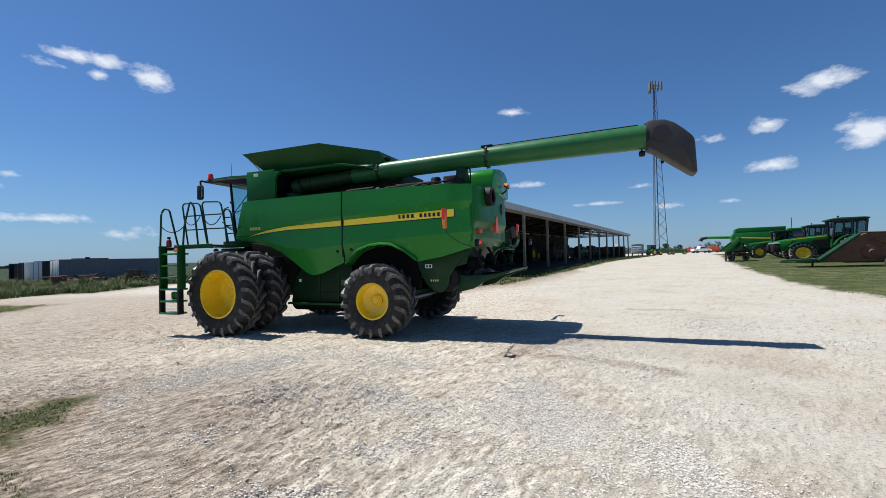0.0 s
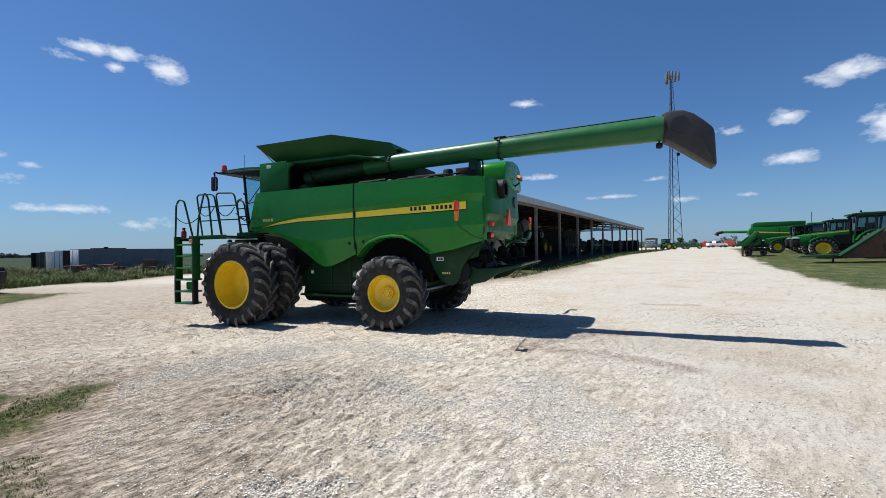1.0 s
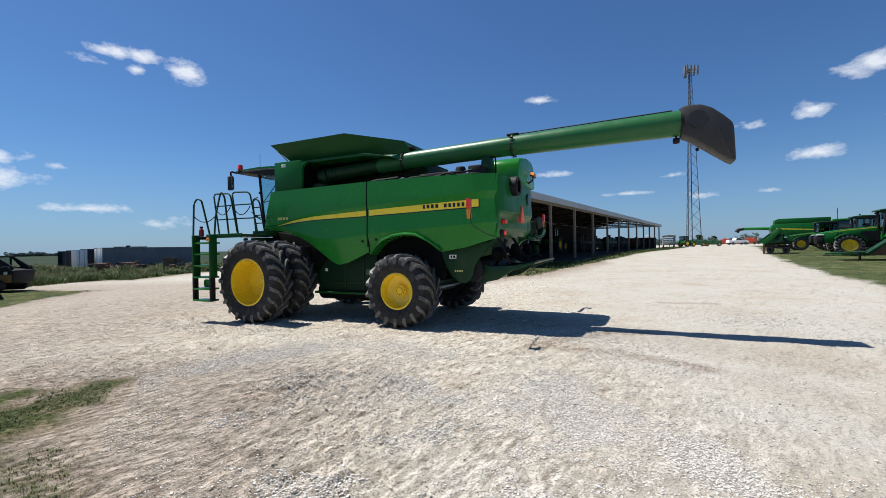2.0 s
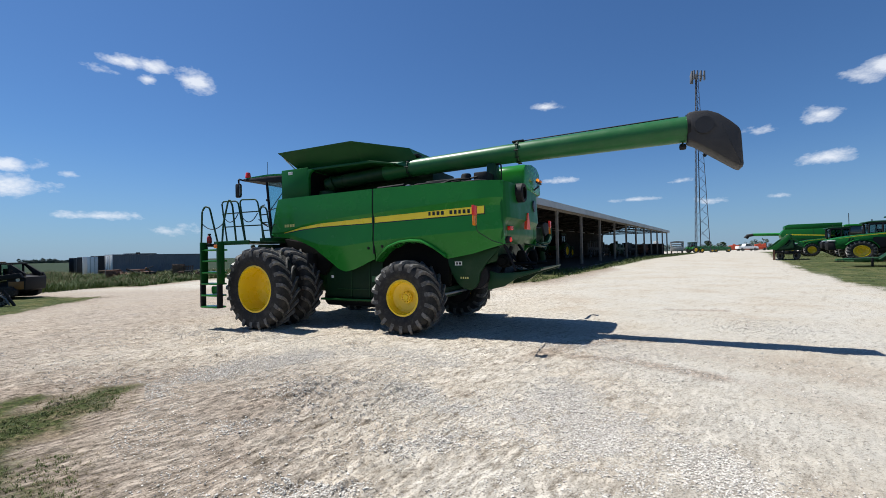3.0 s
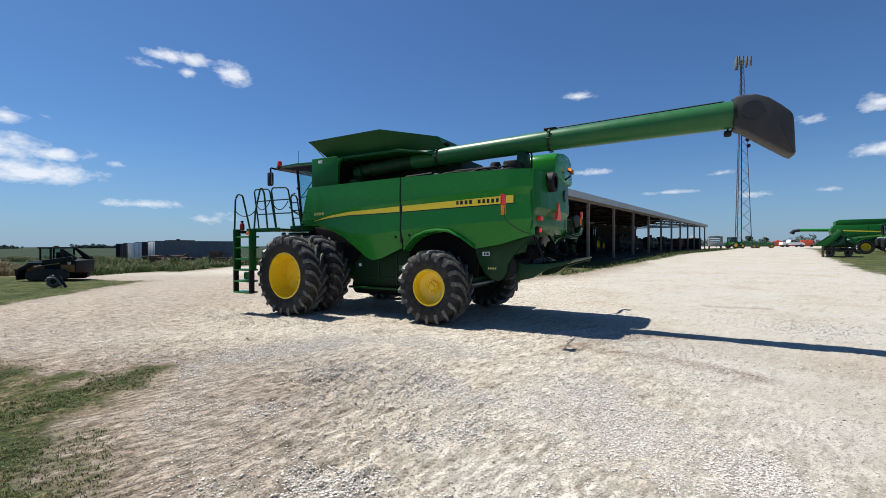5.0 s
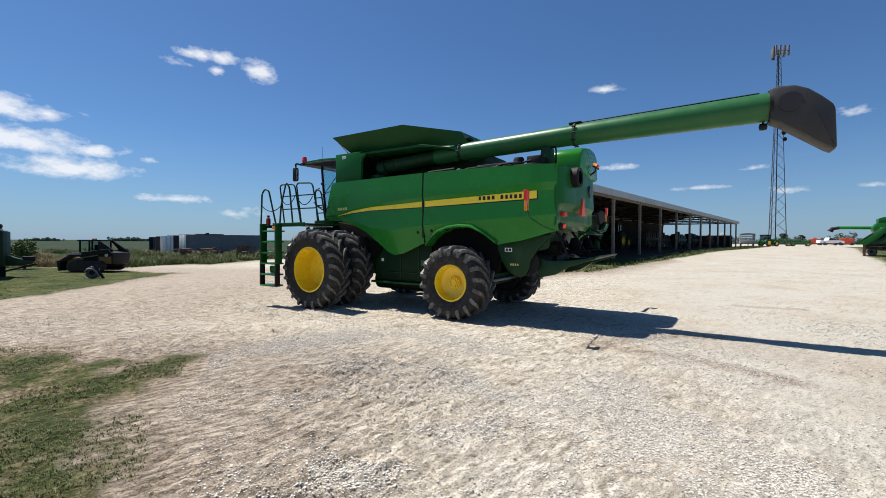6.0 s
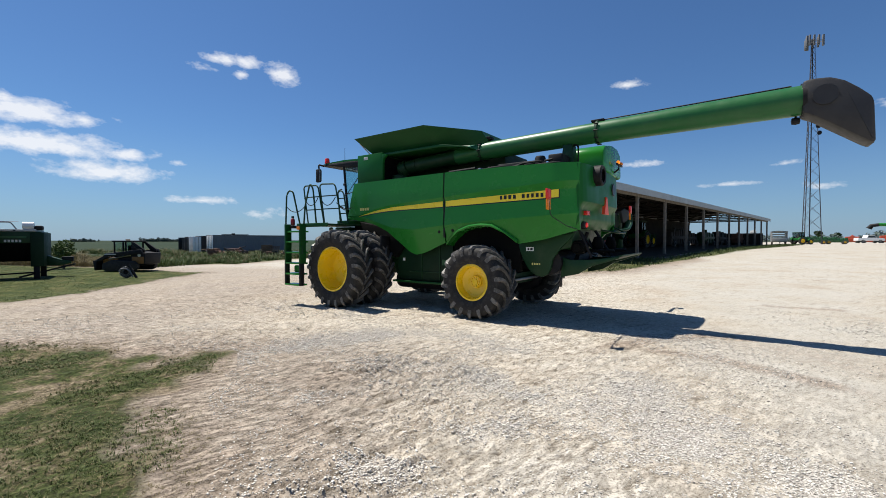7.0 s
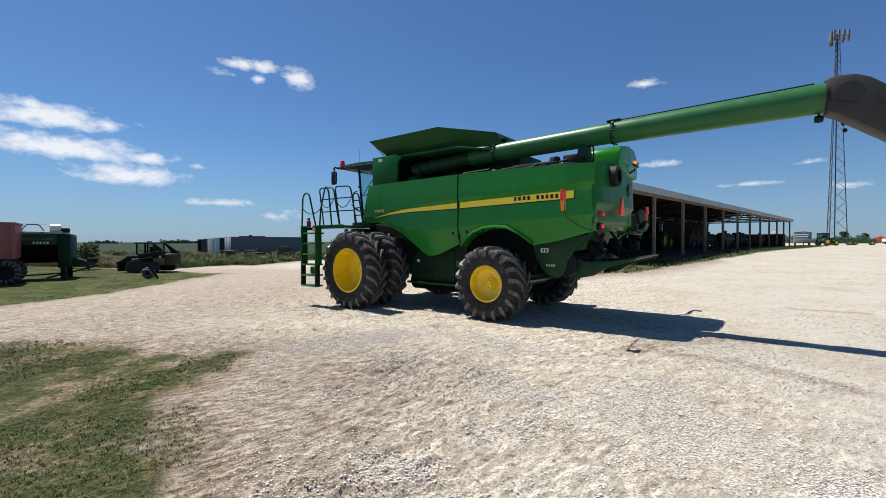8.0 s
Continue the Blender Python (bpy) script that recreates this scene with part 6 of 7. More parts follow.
# ---- lattice tower ----
def build_tower():
    x, y = 52.6, 102.8
    c = thing("radio_tower", parked(x, y, 10), "tall grey steel lattice tower with antennas at its top", "tower")
    H = 42.0

    def half(z):
        return 1.95 - 1.55 * min(1.0, z / (H * 0.94))
    corners = [(math.cos(radians(a)), math.sin(radians(a))) for a in (90, 210, 330)]

    def at(k, z):
        return Vector((corners[k][0] * half(z), corners[k][1] * half(z), z))
    for k in range(3):
        part("leg", tube([at(k, 0), at(k, H * 0.94), at(k, H)], 0.11, 8, radii=[0.08, 0.05, 0.04]), TOWERSTEEL, c, "tapered steel leg")
    zs = [0.0]
    while zs[-1] < H - 1.2:
        zs.append(zs[-1] + 0.7 + half(zs[-1]) * 1.2)
    for a, b in zip(zs, zs[1:]):
        for k in range(3):
            j = (k + 1) % 3
            part("brace", tube([at(k, a), at(j, b)], 0.024, 5), TOWERSTEEL, c)
            part("brace", tube([at(j, a), at(k, b)], 0.024, 5), TOWERSTEEL, c)
    part("cable_ladder", tube([(0.1, 0.1, 0), (0.1, 0.1, H)], 0.09, 6), BLACK, c, "dark cable run")
    for k in range(3):
        a = radians(30 + 120 * k)
        d = Vector((math.cos(a), math.sin(a), 0))
        t = Vector((-d.y, d.x, 0))
        o = Vector((0, 0, H - 0.6)) + d * 1.0
        part("antenna_frame", tube([o - t * 1.4, o + t * 1.4], 0.06, 6), ZINC, c)
        part("antenna_arm", tube([Vector((0, 0, H - 0.6)), o], 0.06, 6), ZINC, c)
        for s in (-1.3, -0.45, 0.45, 1.3):
            q = o + t * s
            part("panel_antenna", box(q.x - 0.16, q.x + 0.16, q.y - 0.12, q.y + 0.12, q.z - 1.0, q.z + 1.1, 0.03), ZINC, c, "grey panel antenna")
    part("dish", lathe([(0.001, 0.0), (0.45, 0.12), (0.5, 0.3), (0.48, 0.3), (0.001, 0.08)], 18, None, (0.9, -0.9, 24.2)), BLACK, c, "dark round dish")
    part("dish", lathe([(0.001, 0.0), (0.4, 0.1), (0.45, 0.26), (0.43, 0.26), (0.001, 0.08)], 18, None, (1.1, -0.9, 22.8)), BLACK, c)
    return c


build_tower()


# ---- trailer beyond the end of the shed ----
def build_stock_trailer(m):
    c = thing("stock_trailer", m, "pale grey slatted stock trailer parked past the end of the shed", "trailer")
    for k in (-1, 1):
        for z0, z1 in ((0.6, 1.3), (1.5, 1.62), (1.85, 1.97), (2.25, 2.4)):
            part("side_slat", box(-4.0, 4.0, k * 1.1 - 0.03, k * 1.1 + 0.03, z0, z1, 0.01), ROOFMETAL, c)
        for i in range(7):
            x = -3.96 + 1.32 * i
            part("side_post", box(x - 0.05, x + 0.05, k * 1.1 - 0.05, k * 1.1 + 0.05, 0.6, 2.4, 0.01), ROOFMETAL, c)
    for x in (-4.0, 4.0):
        for z0, z1 in ((0.6, 1.3), (1.5, 1.62), (1.85, 1.97), (2.25, 2.4)):
            part("end_slat", box(x - 0.03, x + 0.03, -1.07, 1.07, z0, z1, 0.01), ROOFMETAL, c)
    part("roof", prism([(-1.2, 2.4), (0, 2.52), (1.2, 2.4), (1.2, 2.46), (0, 2.58), (-1.2, 2.46)], "x", -4.1, 4.1), ROOFMETAL, c, "pale curved roof sheet")
    part("floor", box(-4.0, 4.0, -1.06, 1.06, 0.5, 0.6, 0.01), BLACK, c)
    for x in (-0.6, 0.6):
        for y in (-1.0, 1.0):
            wheel(c, (x, y, 0.38), 0.38, 0.25, 0.22, 0.08, 14, 0.3, hub_r=0.08, far=y > 0, material=BLACK)
    part("tongue", tube([(-4.0, 0, 0.52), (-5.4, 0, 0.45)], 0.08, 6), BLACK, c)
    part("jack_stand", tube([(-5.2, 0, 0.0), (-5.2, 0, 0.6)], 0.05, 6), BLACK, c)
    return c


build_stock_trailer(shed_pose(76.0, -0.8, 8))


# ---- far machines along the road ----
def build_implement(m, material, label, w=4.0, h=1.6, seed=1):
    rng = random.Random(seed)
    c = thing("farm_implement", m, label, "implement")
    part("frame", box(-w / 2, w / 2, -0.6, 0.6, h * 0.4, h * 0.55, 0.04), material, c)
    for i in range(6):
        x = -w / 2 + w * (i + 0.5) / 6
        z = h * (0.75 + 0.2 * rng.random())
        part("row_unit", prism([(x - 0.3, 0.35), (x + 0.3, 0.35), (x + 0.22, z), (x - 0.26, z)], "y", -0.5, 0.5, 0.05), material, c)
    for x in (-w * 0.35, w * 0.35):
        wheel(c, (x, -0.65, 0.4), 0.4, 0.25, 0.22, 0.1, 14, 0.3, hub_r=0.09, material=YELLOW if material in (GREEN, GREEN_SHADED, GREEN_OLD, GREEN_SATIN) else BLACK)
        wheel(c, (x, 0.65, 0.4), 0.4, 0.25, 0.22, 0.1, 14, 0.3, hub_r=0.09, far=True, material=YELLOW if material in (GREEN, GREEN_SHADED, GREEN_OLD, GREEN_SATIN) else BLACK)
    part("mast", box(-0.15, 0.15, -0.15, 0.15, h * 0.5, h * 0.98, 0.03), material, c)
    return c


build_tractor(parked(48.3, 97.2, 200) @ Matrix.Scale(0.72, 4), "green tractor parked near the tower's foot", group="far machines")
for i, (x, y, wd, h) in enumerate(((55.0, 105.3, 3.6, 1.8), (58.7, 105.3, 3.6, 1.6))):
    build_implement(parked(x, y, -20), GREEN_OLD, "green planter parked near the tower", wd, h, 11 + i)
for i, (x, y, wd, h) in enumerate(((87.0, 148.8, 3.0, 2.4), (90.2, 147.2, 3.0, 2.0), (93.4, 145.6, 3.0, 2.4))):
    build_implement(parked(x, y, -25), ORANGEPAINT, "orange-red farm implement parked at the end of the road", wd, h, 31 + i)
build_implement(parked(42.6, 62, 40), BLACK, "dark implement parked at the road's edge", 3.2, 0.7, 61)
# under the shed roof and at its far end
build_implement(shed_pose(12.5, 6.5, 0), REDPAINT, "faded red implement stored under the shed", 4.5, 2.2, 41)
build_implement(shed_pose(18.5, 8.5, 5), MUTED, "brown implement stored under the shed, darkened for shade", 5.5, 2.6, 42)
build_tractor(shed_pose(30.5, 8.6, 180), "green tractor stored under the shed", group="stored machines")
build_implement(shed_pose(36.0, 6.0, 0), MUTED, "brown planter stored under the shed, darkened for shade", 6, 2.6, 43)
build_implement(shed_pose(42.5, 6.0, 0), MUTED, "brown implement stored under the shed, darkened for shade", 6, 2.4, 44)
build_implement(shed_pose(48.0, 5.0, 0), GREEN_DARK, "green implement stored under the shed", 6, 2.5, 45)
build_implement(shed_pose(57.0, 5.0, 0), BLACK, "dark implement stored under the shed", 6, 2.4, 46)
build_implement(shed_pose(66.0, 4.0, 0), RUST, "rusty implement stored under the shed", 6, 2.3, 47)
build_implement(shed_pose(75.0, 3.0, 8), GREYLABEL, "grey implement standing past the shed's end", 5, 2.9, 48)


# ---- containers ----
def build_container(m, L, W, H, material, label, doors=None, ajar=False):
    c = thing("shipping_container", m, label, "container")

    def side(y, sgn):
        return ribbed(L, 1, 0.28, lambda s, t, d: (s, y + sgn * d, 0.12 + t * (H - 0.24)), 0.016)
    for y, sg in ((0.0, -1), (W, 1)):
        part("side_wall", side(y, sg), material, c, smooth=0)
    part("roof", box(0, L, 0.0, W, H - 0.1, H - 0.02, 0.01), material, c)
    part("floor", box(0, L, 0.0, W, 0.1, 0.2), BLACK, c)
    part("back_wall", box(L - 0.04, L, 0.04, W - 0.04, 0.1, H - 0.05), material, c)
    for x in (0.0, L):
        for y in (0.0, W):
            part("corner_post", box(x - 0.06, x + 0.06, y - 0.06, y + 0.06, 0, H, 0.01), material, c)
    for z in (0.06, H - 0.06):
        for y in (0.0, W):
            part("rail", box(0, L, y - 0.05, y + 0.05, z - 0.06, z + 0.06, 0.01), material, c)
    for i in range(2):
        y0 = 0.04 + i * (W / 2)
        d = part("door", box(-0.06, 0.0, y0, y0 + W / 2 - 0.06, 0.12, H - 0.12, 0.012), doors or material, c, "white container door" if doors else "")
        if ajar:
            hinge = 0.04 if i == 0 else W - 0.04
            d.matrix_basis = pose(-0.03, hinge, 0, 0, 0, 75 if i == 0 else -75) @ pose(0.03, -hinge, 0)
        for k in (0.3, 0.7):
            part("lock_bar", tube([(-0.09, y0 + W / 2 * k, 0.15), (-0.09, y0 + W / 2 * k, H - 0.15)], 0.02, 6), ZINC, d)
    return c


build_container(parked(-49.0, 53.35, 63), 12.2, 2.44, 2.9, CONTAINER, "slate-grey shipping container with white doors standing in weeds", WHITE)
build_container(parked(-52.8, 55.1, 63), 9.0, 2.44, 2.78, CONTAINER_DARK, "dark shipping container with open white doors", WHITE, True)
build_container(parked(-56.6, 56.8, 63), 9.0, 2.44, 2.66, CONTAINER_DARK, "black shipping container standing in weeds", None, True)
vent = thing("roof_vent", parked(-48.2, 56.6, 63, 2.88), "flat dark panel lying on the container roof", "panel")
part("panel", box(-1.6, 2.2, -0.5, 0.5, 0.0, 0.14, 0.02), BLACK, vent)
part("cap", box(-0.2, 0.2, -0.2, 0.2, 0.14, 0.3, 0.03), BLACK, vent)


def build_pallets(m, n, label):
    c = thing("pallet_stack", m, label, "pallets")
    for i in range(n):
        for k in range(5):
            part("slat", box(-0.6 + 0.27 * k, -0.46 + 0.27 * k, -0.5, 0.5, 0.16 * i + 0.12, 0.16 * i + 0.145), DARKWOOD, c)
        for y in (-0.45, 0.0, 0.45):
            part("stringer", box(-0.6, 0.62, y - 0.04, y + 0.04, 0.16 * i, 0.16 * i + 0.12), DARKWOOD, c)
    return c


build_pallets(parked(-38.2, 51.4, 20), 9, "stack of dark wooden pallets standing in weeds")
up = thing("leaning_pallet", parked(-37.0, 51.5, 15) @ pose(0, 0, 0, 80, 0, 0), "dark wooden pallet leaning on the stack", "pallet")
for k in range(5):
    part("slat", box(-0.6 + 0.27 * k, -0.46 + 0.27 * k, 0.0, 1.25, 0.1, 0.125), DARKWOOD, up)
for y in (0.05, 0.6, 1.15):
    part("stringer", box(-0.6, 0.62, y - 0.04, y + 0.04, -0.02, 0.1), DARKWOOD, up)


def build_scrap(m, seed, label):
    rng = random.Random(seed)
    c = thing("scrap_pile", m, label, "scrap")
    for i in range(14):
        p = Vector((rng.uniform(-2, 2), rng.uniform(-0.6, 0.6), rng.uniform(0.1, 0.6)))
        d = Vector((rng.uniform(-1, 1), rng.uniform(-0.4, 0.4), rng.uniform(-0.25, 0.35)))
        part("bar", tube([p - d, p + d], rng.uniform(0.03, 0.08), 6), rng.choice((RUST, BLACK, DARKWOOD)), c)
    for i in range(6):
        x = rng.uniform(-1.8, 1.8)
        part("block", box(x - 0.3, x + 0.4, -0.3, 0.4, 0.0, rng.uniform(0.3, 0.7), 0.03), rng.choice((RUST, BLACK)), c)
    return c


build_scrap(parked(-41.2, 47.3, 5) @ Matrix.Scale(1.6, 4), 5, "low pile of rusty steel scrap in weeds")
build_scrap(parked(-33.6, 48.6, 25), 8, "scrap timber and steel lying in weeds")


# ---- skid loader, cart and wagon on the left verge ----
def build_skid(m):
    c = thing("skid_loader", m, "dark track loader with orange-brown panels parked on grass", "loader")
    part("chassis", prism([(-1.5, 0.45), (-1.6, 0.9), (-1.2, 1.25), (1.3, 1.3), (1.55, 1.0), (1.5, 0.5), (0.9, 0.35), (-0.9, 0.35)], "y", -0.6, 0.6, 0.04), BLACK, c, "dark chassis")
    part("panel", box(-1.35, -0.35, -0.68, -0.6, 0.5, 0.98, 0.02), TAWNY, c, "orange-brown panel")
    part("engine_cover", prism([(0.6, 0.5), (1.55, 0.5), (1.6, 1.25), (0.6, 1.35)], "y", -0.75, 0.75, 0.05), BLACK, c, "dark engine cover")
    part("side_band", box(0.7, 1.5, -0.765, -0.752, 0.55, 1.0, 0.003), TAWNY, c, "orange-brown lower band")
    cab = part("cab", box(-0.7, 0.55, -0.48, 0.48, 0.9, 1.3, 0.03), BLACK, c, "black cab base")
    part("cab_window", box(-0.62, 0.5, -0.5, -0.485, 1.3, 1.98), GLASS, cab)
    part("cab_window", box(-0.62, 0.5, 0.485, 0.5, 1.3, 1.98), GLASS, cab)
    for px in (-0.7, -0.1, 0.52):
        for y in (-0.48, 0.48):
            part("cab_post", box(px - 0.04, px + 0.04, y - 0.04, y + 0.04, 1.25, 2.0, 0.01), BLACK, cab)
    part("seat", box(0.0, 0.4, -0.25, 0.25, 1.1, 1.75, 0.05), BLACK, cab)
    part("cab_roof", box(-0.85, 0.7, -0.55, 0.55, 1.98, 2.08, 0.03), BLACK, c)
    part("roof_lamp", box(-0.1, 0.1, -0.3, -0.1, 2.08, 2.16, 0.02), TAWNY, c)
    part("rear_post", prism([(0.5, 1.98), (0.72, 1.98), (1.45, 1.45), (1.4, 1.25), (1.1, 1.3)], "y", -0.62, -0.5, 0.02), BLACK, c)
    part("rear_post", prism([(0.5, 1.98), (0.72, 1.98), (1.45, 1.45), (1.4, 1.25), (1.1, 1.3)], "y", 0.5, 0.62, 0.02), BLACK, c)
    part("round_mark", lathe([(0.001, -0.01), (0.1, -0.01), (0.11, 0.0)], 18, None, (1.2, -0.77, 1.1)), GREYLABEL, c, "pale round mark")
    part("pale_band", box(-1.1, -0.3, -0.875, -0.868, 1.14, 1.2), GREYLABEL, c)
    for y in (-0.7, 0.7):
        part("lift_cylinder", tube([(-0.9, y, 0.85), (0.9, y, 1.15)], 0.05), STEEL, c)
    for y in (-0.78, 0.78):
        part("lift_arm", prism([(1.5, 1.2), (1.35, 1.5), (-0.9, 1.2), (-1.75, 0.75), (-1.75, 0.55), (-0.8, 1.0)], "y", y - 0.08, y + 0.08, 0.02), BLACK, c, "dark lift arm")
        pts = [(-0.95, 0.05), (0.85, 0.05), (1.15, 0.2), (1.2, 0.5), (0.95, 0.72), (-0.6, 0.78), (-1.15, 0.55), (-1.2, 0.2)]
        part("track", prism(pts, "y", y - 0.2 if y < 0 else y - 0.1, y + 0.1 if y < 0 else y + 0.2, 0.04), RUBBER, c, "black rubber track")
    part("bucket_plate", prism([(-1.75, 0.1), (-1.65, 0.1), (-1.6, 0.75), (-1.85, 0.75)], "y", -0.9, 0.9, 0.02), BLACK, c)
    return c


build_skid(parked(-27.6, 23.0, 12))


def build_cart(m):
    c = thing("seed_tender_cart", m, "dark green box cart with tarp bows parked on grass", "cart")
    # box, hopper and end frame carry the cart's shaded side in their colour
    part("box_body", box(-1.5, 3.2, -1.1, 1.1, 1.62, 2.14, 0.03), GREEN_DARK, c, "green upper box darkened for its unlit side")
    part("hopper", prism([(-1.08, 1.62), (-0.45, 0.78), (0.45, 0.78), (1.08, 1.62)], "x", -1.45, 2.8, 0.02), SHADE_BLACK, c, "hopper sloping in under the box, blackened for shade")
    part("top_rim", box(-1.5, 3.0, -1.16, 1.16, 2.14, 2.24, 0.015), ROOFMETAL, c, "pale metal rim")
    for px in (-1.2, -0.5, 0.9, 1.3, 2.1):
        part("rim_slot", box(px, px + 0.1, -1.168, -1.158, 2.16, 2.2), BLACK, c)
    part("light_band", box(-1.4, 2.6, -1.115, -1.105, 1.86, 1.93), GREEN_OLD, c, "pale lettering band")
    for i in range(5):
        part("lettering_bar", box(1.75 + 0.14 * i, 1.84 + 0.14 * i, -1.125, -1.116, 1.66, 1.77), GREYLABEL, c)
    part("end_frame", box(2.75, 3.3, -1.14, 1.14, 0.55, 2.1, 0.03), GREEN_BLACK, c, "green end frame darkened for shade")
    part("tarp_roll", tube([(2.45, -1.0, 2.4), (2.9, -1.0, 2.4)], 0.17, 16), WHITE, c, "white rolled tarp")
    part("hopper_top", box(2.9, 3.25, -1.1, -0.6, 2.2, 2.42, 0.08), BLACK, c)
    for x in (-0.7, 0.55, 1.75):
        part("tarp_bow", hoop([(x - 0.5, -1.05, 2.2), (x - 0.25, -1.05, 2.55), (x + 0.25, -1.05, 2.55), (x + 0.5, -1.05, 2.2)], 0.025), ZINC, c, "bent tarp bow")
    part("ridge_rope", tube([(-1.5, -1.05, 2.6), (2.3, -1.05, 2.58)], 0.012, 5), WHITE, c)
    part("leg", box(2.85, 3.1, -1.1, -0.9, 0.0, 1.0, 0.02), BLACK, c, "black support leg")
    part("leg", box(2.85, 3.1, 0.9, 1.1, 0.0, 1.0, 0.02), BLACK, c)
    part("drawbar", prism([(3.1, 0.55), (3.1, 1.1), (3.8, 0.85), (4.3, 0.75), (4.3, 0.62), (3.8, 0.55)], "y", -0.25, 0.25, 0.03), GREEN_DARK, c, "green drawbar")
    part("hitch_block", box(3.9, 4.4, -0.2, 0.2, 0.72, 0.95, 0.02), BLACK, c)
    part("drive_shaft", tube([(2.2, -0.6, 0.06), (4.5, -0.2, 0.6)], 0.04), BLACK, c)
    part("long_pipe", tube([(-1.4, -0.9, 0.12), (2.9, -0.9, 0.28)], 0.035), BLACK, c)
    for x in (-0.9, 0.4):
        for y in (-1.0, 1.0):
            wheel(c, (x, y, 0.5), 0.5, 0.35, 0.28, 0.12, 14, 0.3, hub_r=0.1, far=y > 0, material=BLACK)
    return c


build_cart(parked(-29.9, 15.75, 50) @ Matrix.Diagonal((1, 1, 1.2, 1)))


def build_wagon(m):
    c = thing("farm_wagon", m, "faded red farm wagon on dual tyres parked on grass", "wagon")
    part("box_body", prism([(-4.0, 1.15), (1.95, 1.15), (2.0, 2.7), (-4.0, 2.8)], "y", -1.2, 1.2, 0.03), REDPAINT, c, "faded red box")
    part("top_rail", box(-4.0, 2.05, -1.25, 1.25, 2.68, 2.8, 0.02), REDPAINT, c)
    for x in (-1.5, 0.2, 1.9):
        part("stake", box(x - 0.05, x + 0.05, -1.26, -1.2, 1.2, 2.7, 0.01), REDPAINT, c)
    part("belt_rail", box(-4.0, 2.0, -1.25, -1.2, 1.9, 1.98, 0.01), REDPAINT, c)
    part("frame", box(-3.9, 1.9, -0.9, 0.9, 0.85, 1.15, 0.03), BLACK, c)
    for x in (1.65, 0.45, -3.0):
        for y in (-1.0, 1.0):
            wheel(c, (x, y, 0.55), 0.55, 0.5, 0.3, 0.12, 14, 0.3, hub_r=0.12, far=y > 0, material=BLACK)
    return c


build_wagon(parked(-28.1, 13.6, 55) @ Matrix.Diagonal((1, 1, 1.1, 1)))

tow = thing("tow_dolly", parked(-22.7, 18.7, 30), "small dark dolly with a curved fender standing on grass", "dolly")
part("fender", tube([(-0.3, 0, 0.38), (-0.2, 0, 0.5), (0.03, 0, 0.53), (0.22, 0, 0.36), (0.36, 0, 0.05)], 0.04, 8), ZINC, tow, "grey curved fender")
part("jack", tube([(0.5, 0.1, 0.0), (0.1, 0.1, 0.75)], 0.07), BLACK, tow)
wheel(tow, (0.0, 0.15, 0.33), 0.33, 0.22, 0.18, 0.08, 14, 0.3, hub_r=0.08, material=BLACK)


# ---- gravel heap by the shed ----
def build_heap():
    bm = bmesh.new()
    nr, na = 16, 36
    rows = []
    for i in range(nr + 1):
        r = i / nr
        row = []
        for k in range(na):
            a = 2 * math.pi * k / na
            x, y = 3.6 * r * math.cos(a), 2.4 * r * math.sin(a)
            z = 1.55 * (1 - r) ** 0.9 + 0.22 * noise.noise(Vector((x, y, 1))) * (1 - r) + 0.05 * noise.noise(Vector((x * 5, y * 5, 2)))
            row.append(bm.verts.new((x, y, z - 0.06)))
        rows.append(row)
    for q, w in zip(rows, rows[1:]):
        for k in range(na):
            bm.faces.new((q[k], q[(k + 1) % na], w[(k + 1) % na], w[k]))
    bmesh.ops.remove_doubles(bm, verts=bm.verts[:], dist=0.001)
    bmesh.ops.recalc_face_normals(bm, faces=bm.faces[:])
    m, nt, b = nodes_of("heaped_gravel")
    vor = nt.nodes.new("ShaderNodeTexVoronoi")
    vor.inputs["Scale"].default_value = 16
    tc = nt.nodes.new("ShaderNodeTexCoord")
    nt.links.new(tc.outputs["Object"], vor.inputs["Vector"])
    nt.links.new(ramp(nt, vor.outputs["Distance"], [(0, (0.5, 0.48, 0.45)), (0.8, (0.2, 0.185, 0.17))]), b.inputs["Base Color"])
    b.inputs["Roughness"].default_value = 0.95
    bump(nt, b, vor.outputs["Distance"], -0.9, 0.05)
    solid("gravel_heap", bm, m, "heap of pale crushed gravel beside the shed", "gravel heap", m=pose(-2.0, 28.6, rise(-2, 28.6), 0, 0, 8), smooth=60)


build_heap()


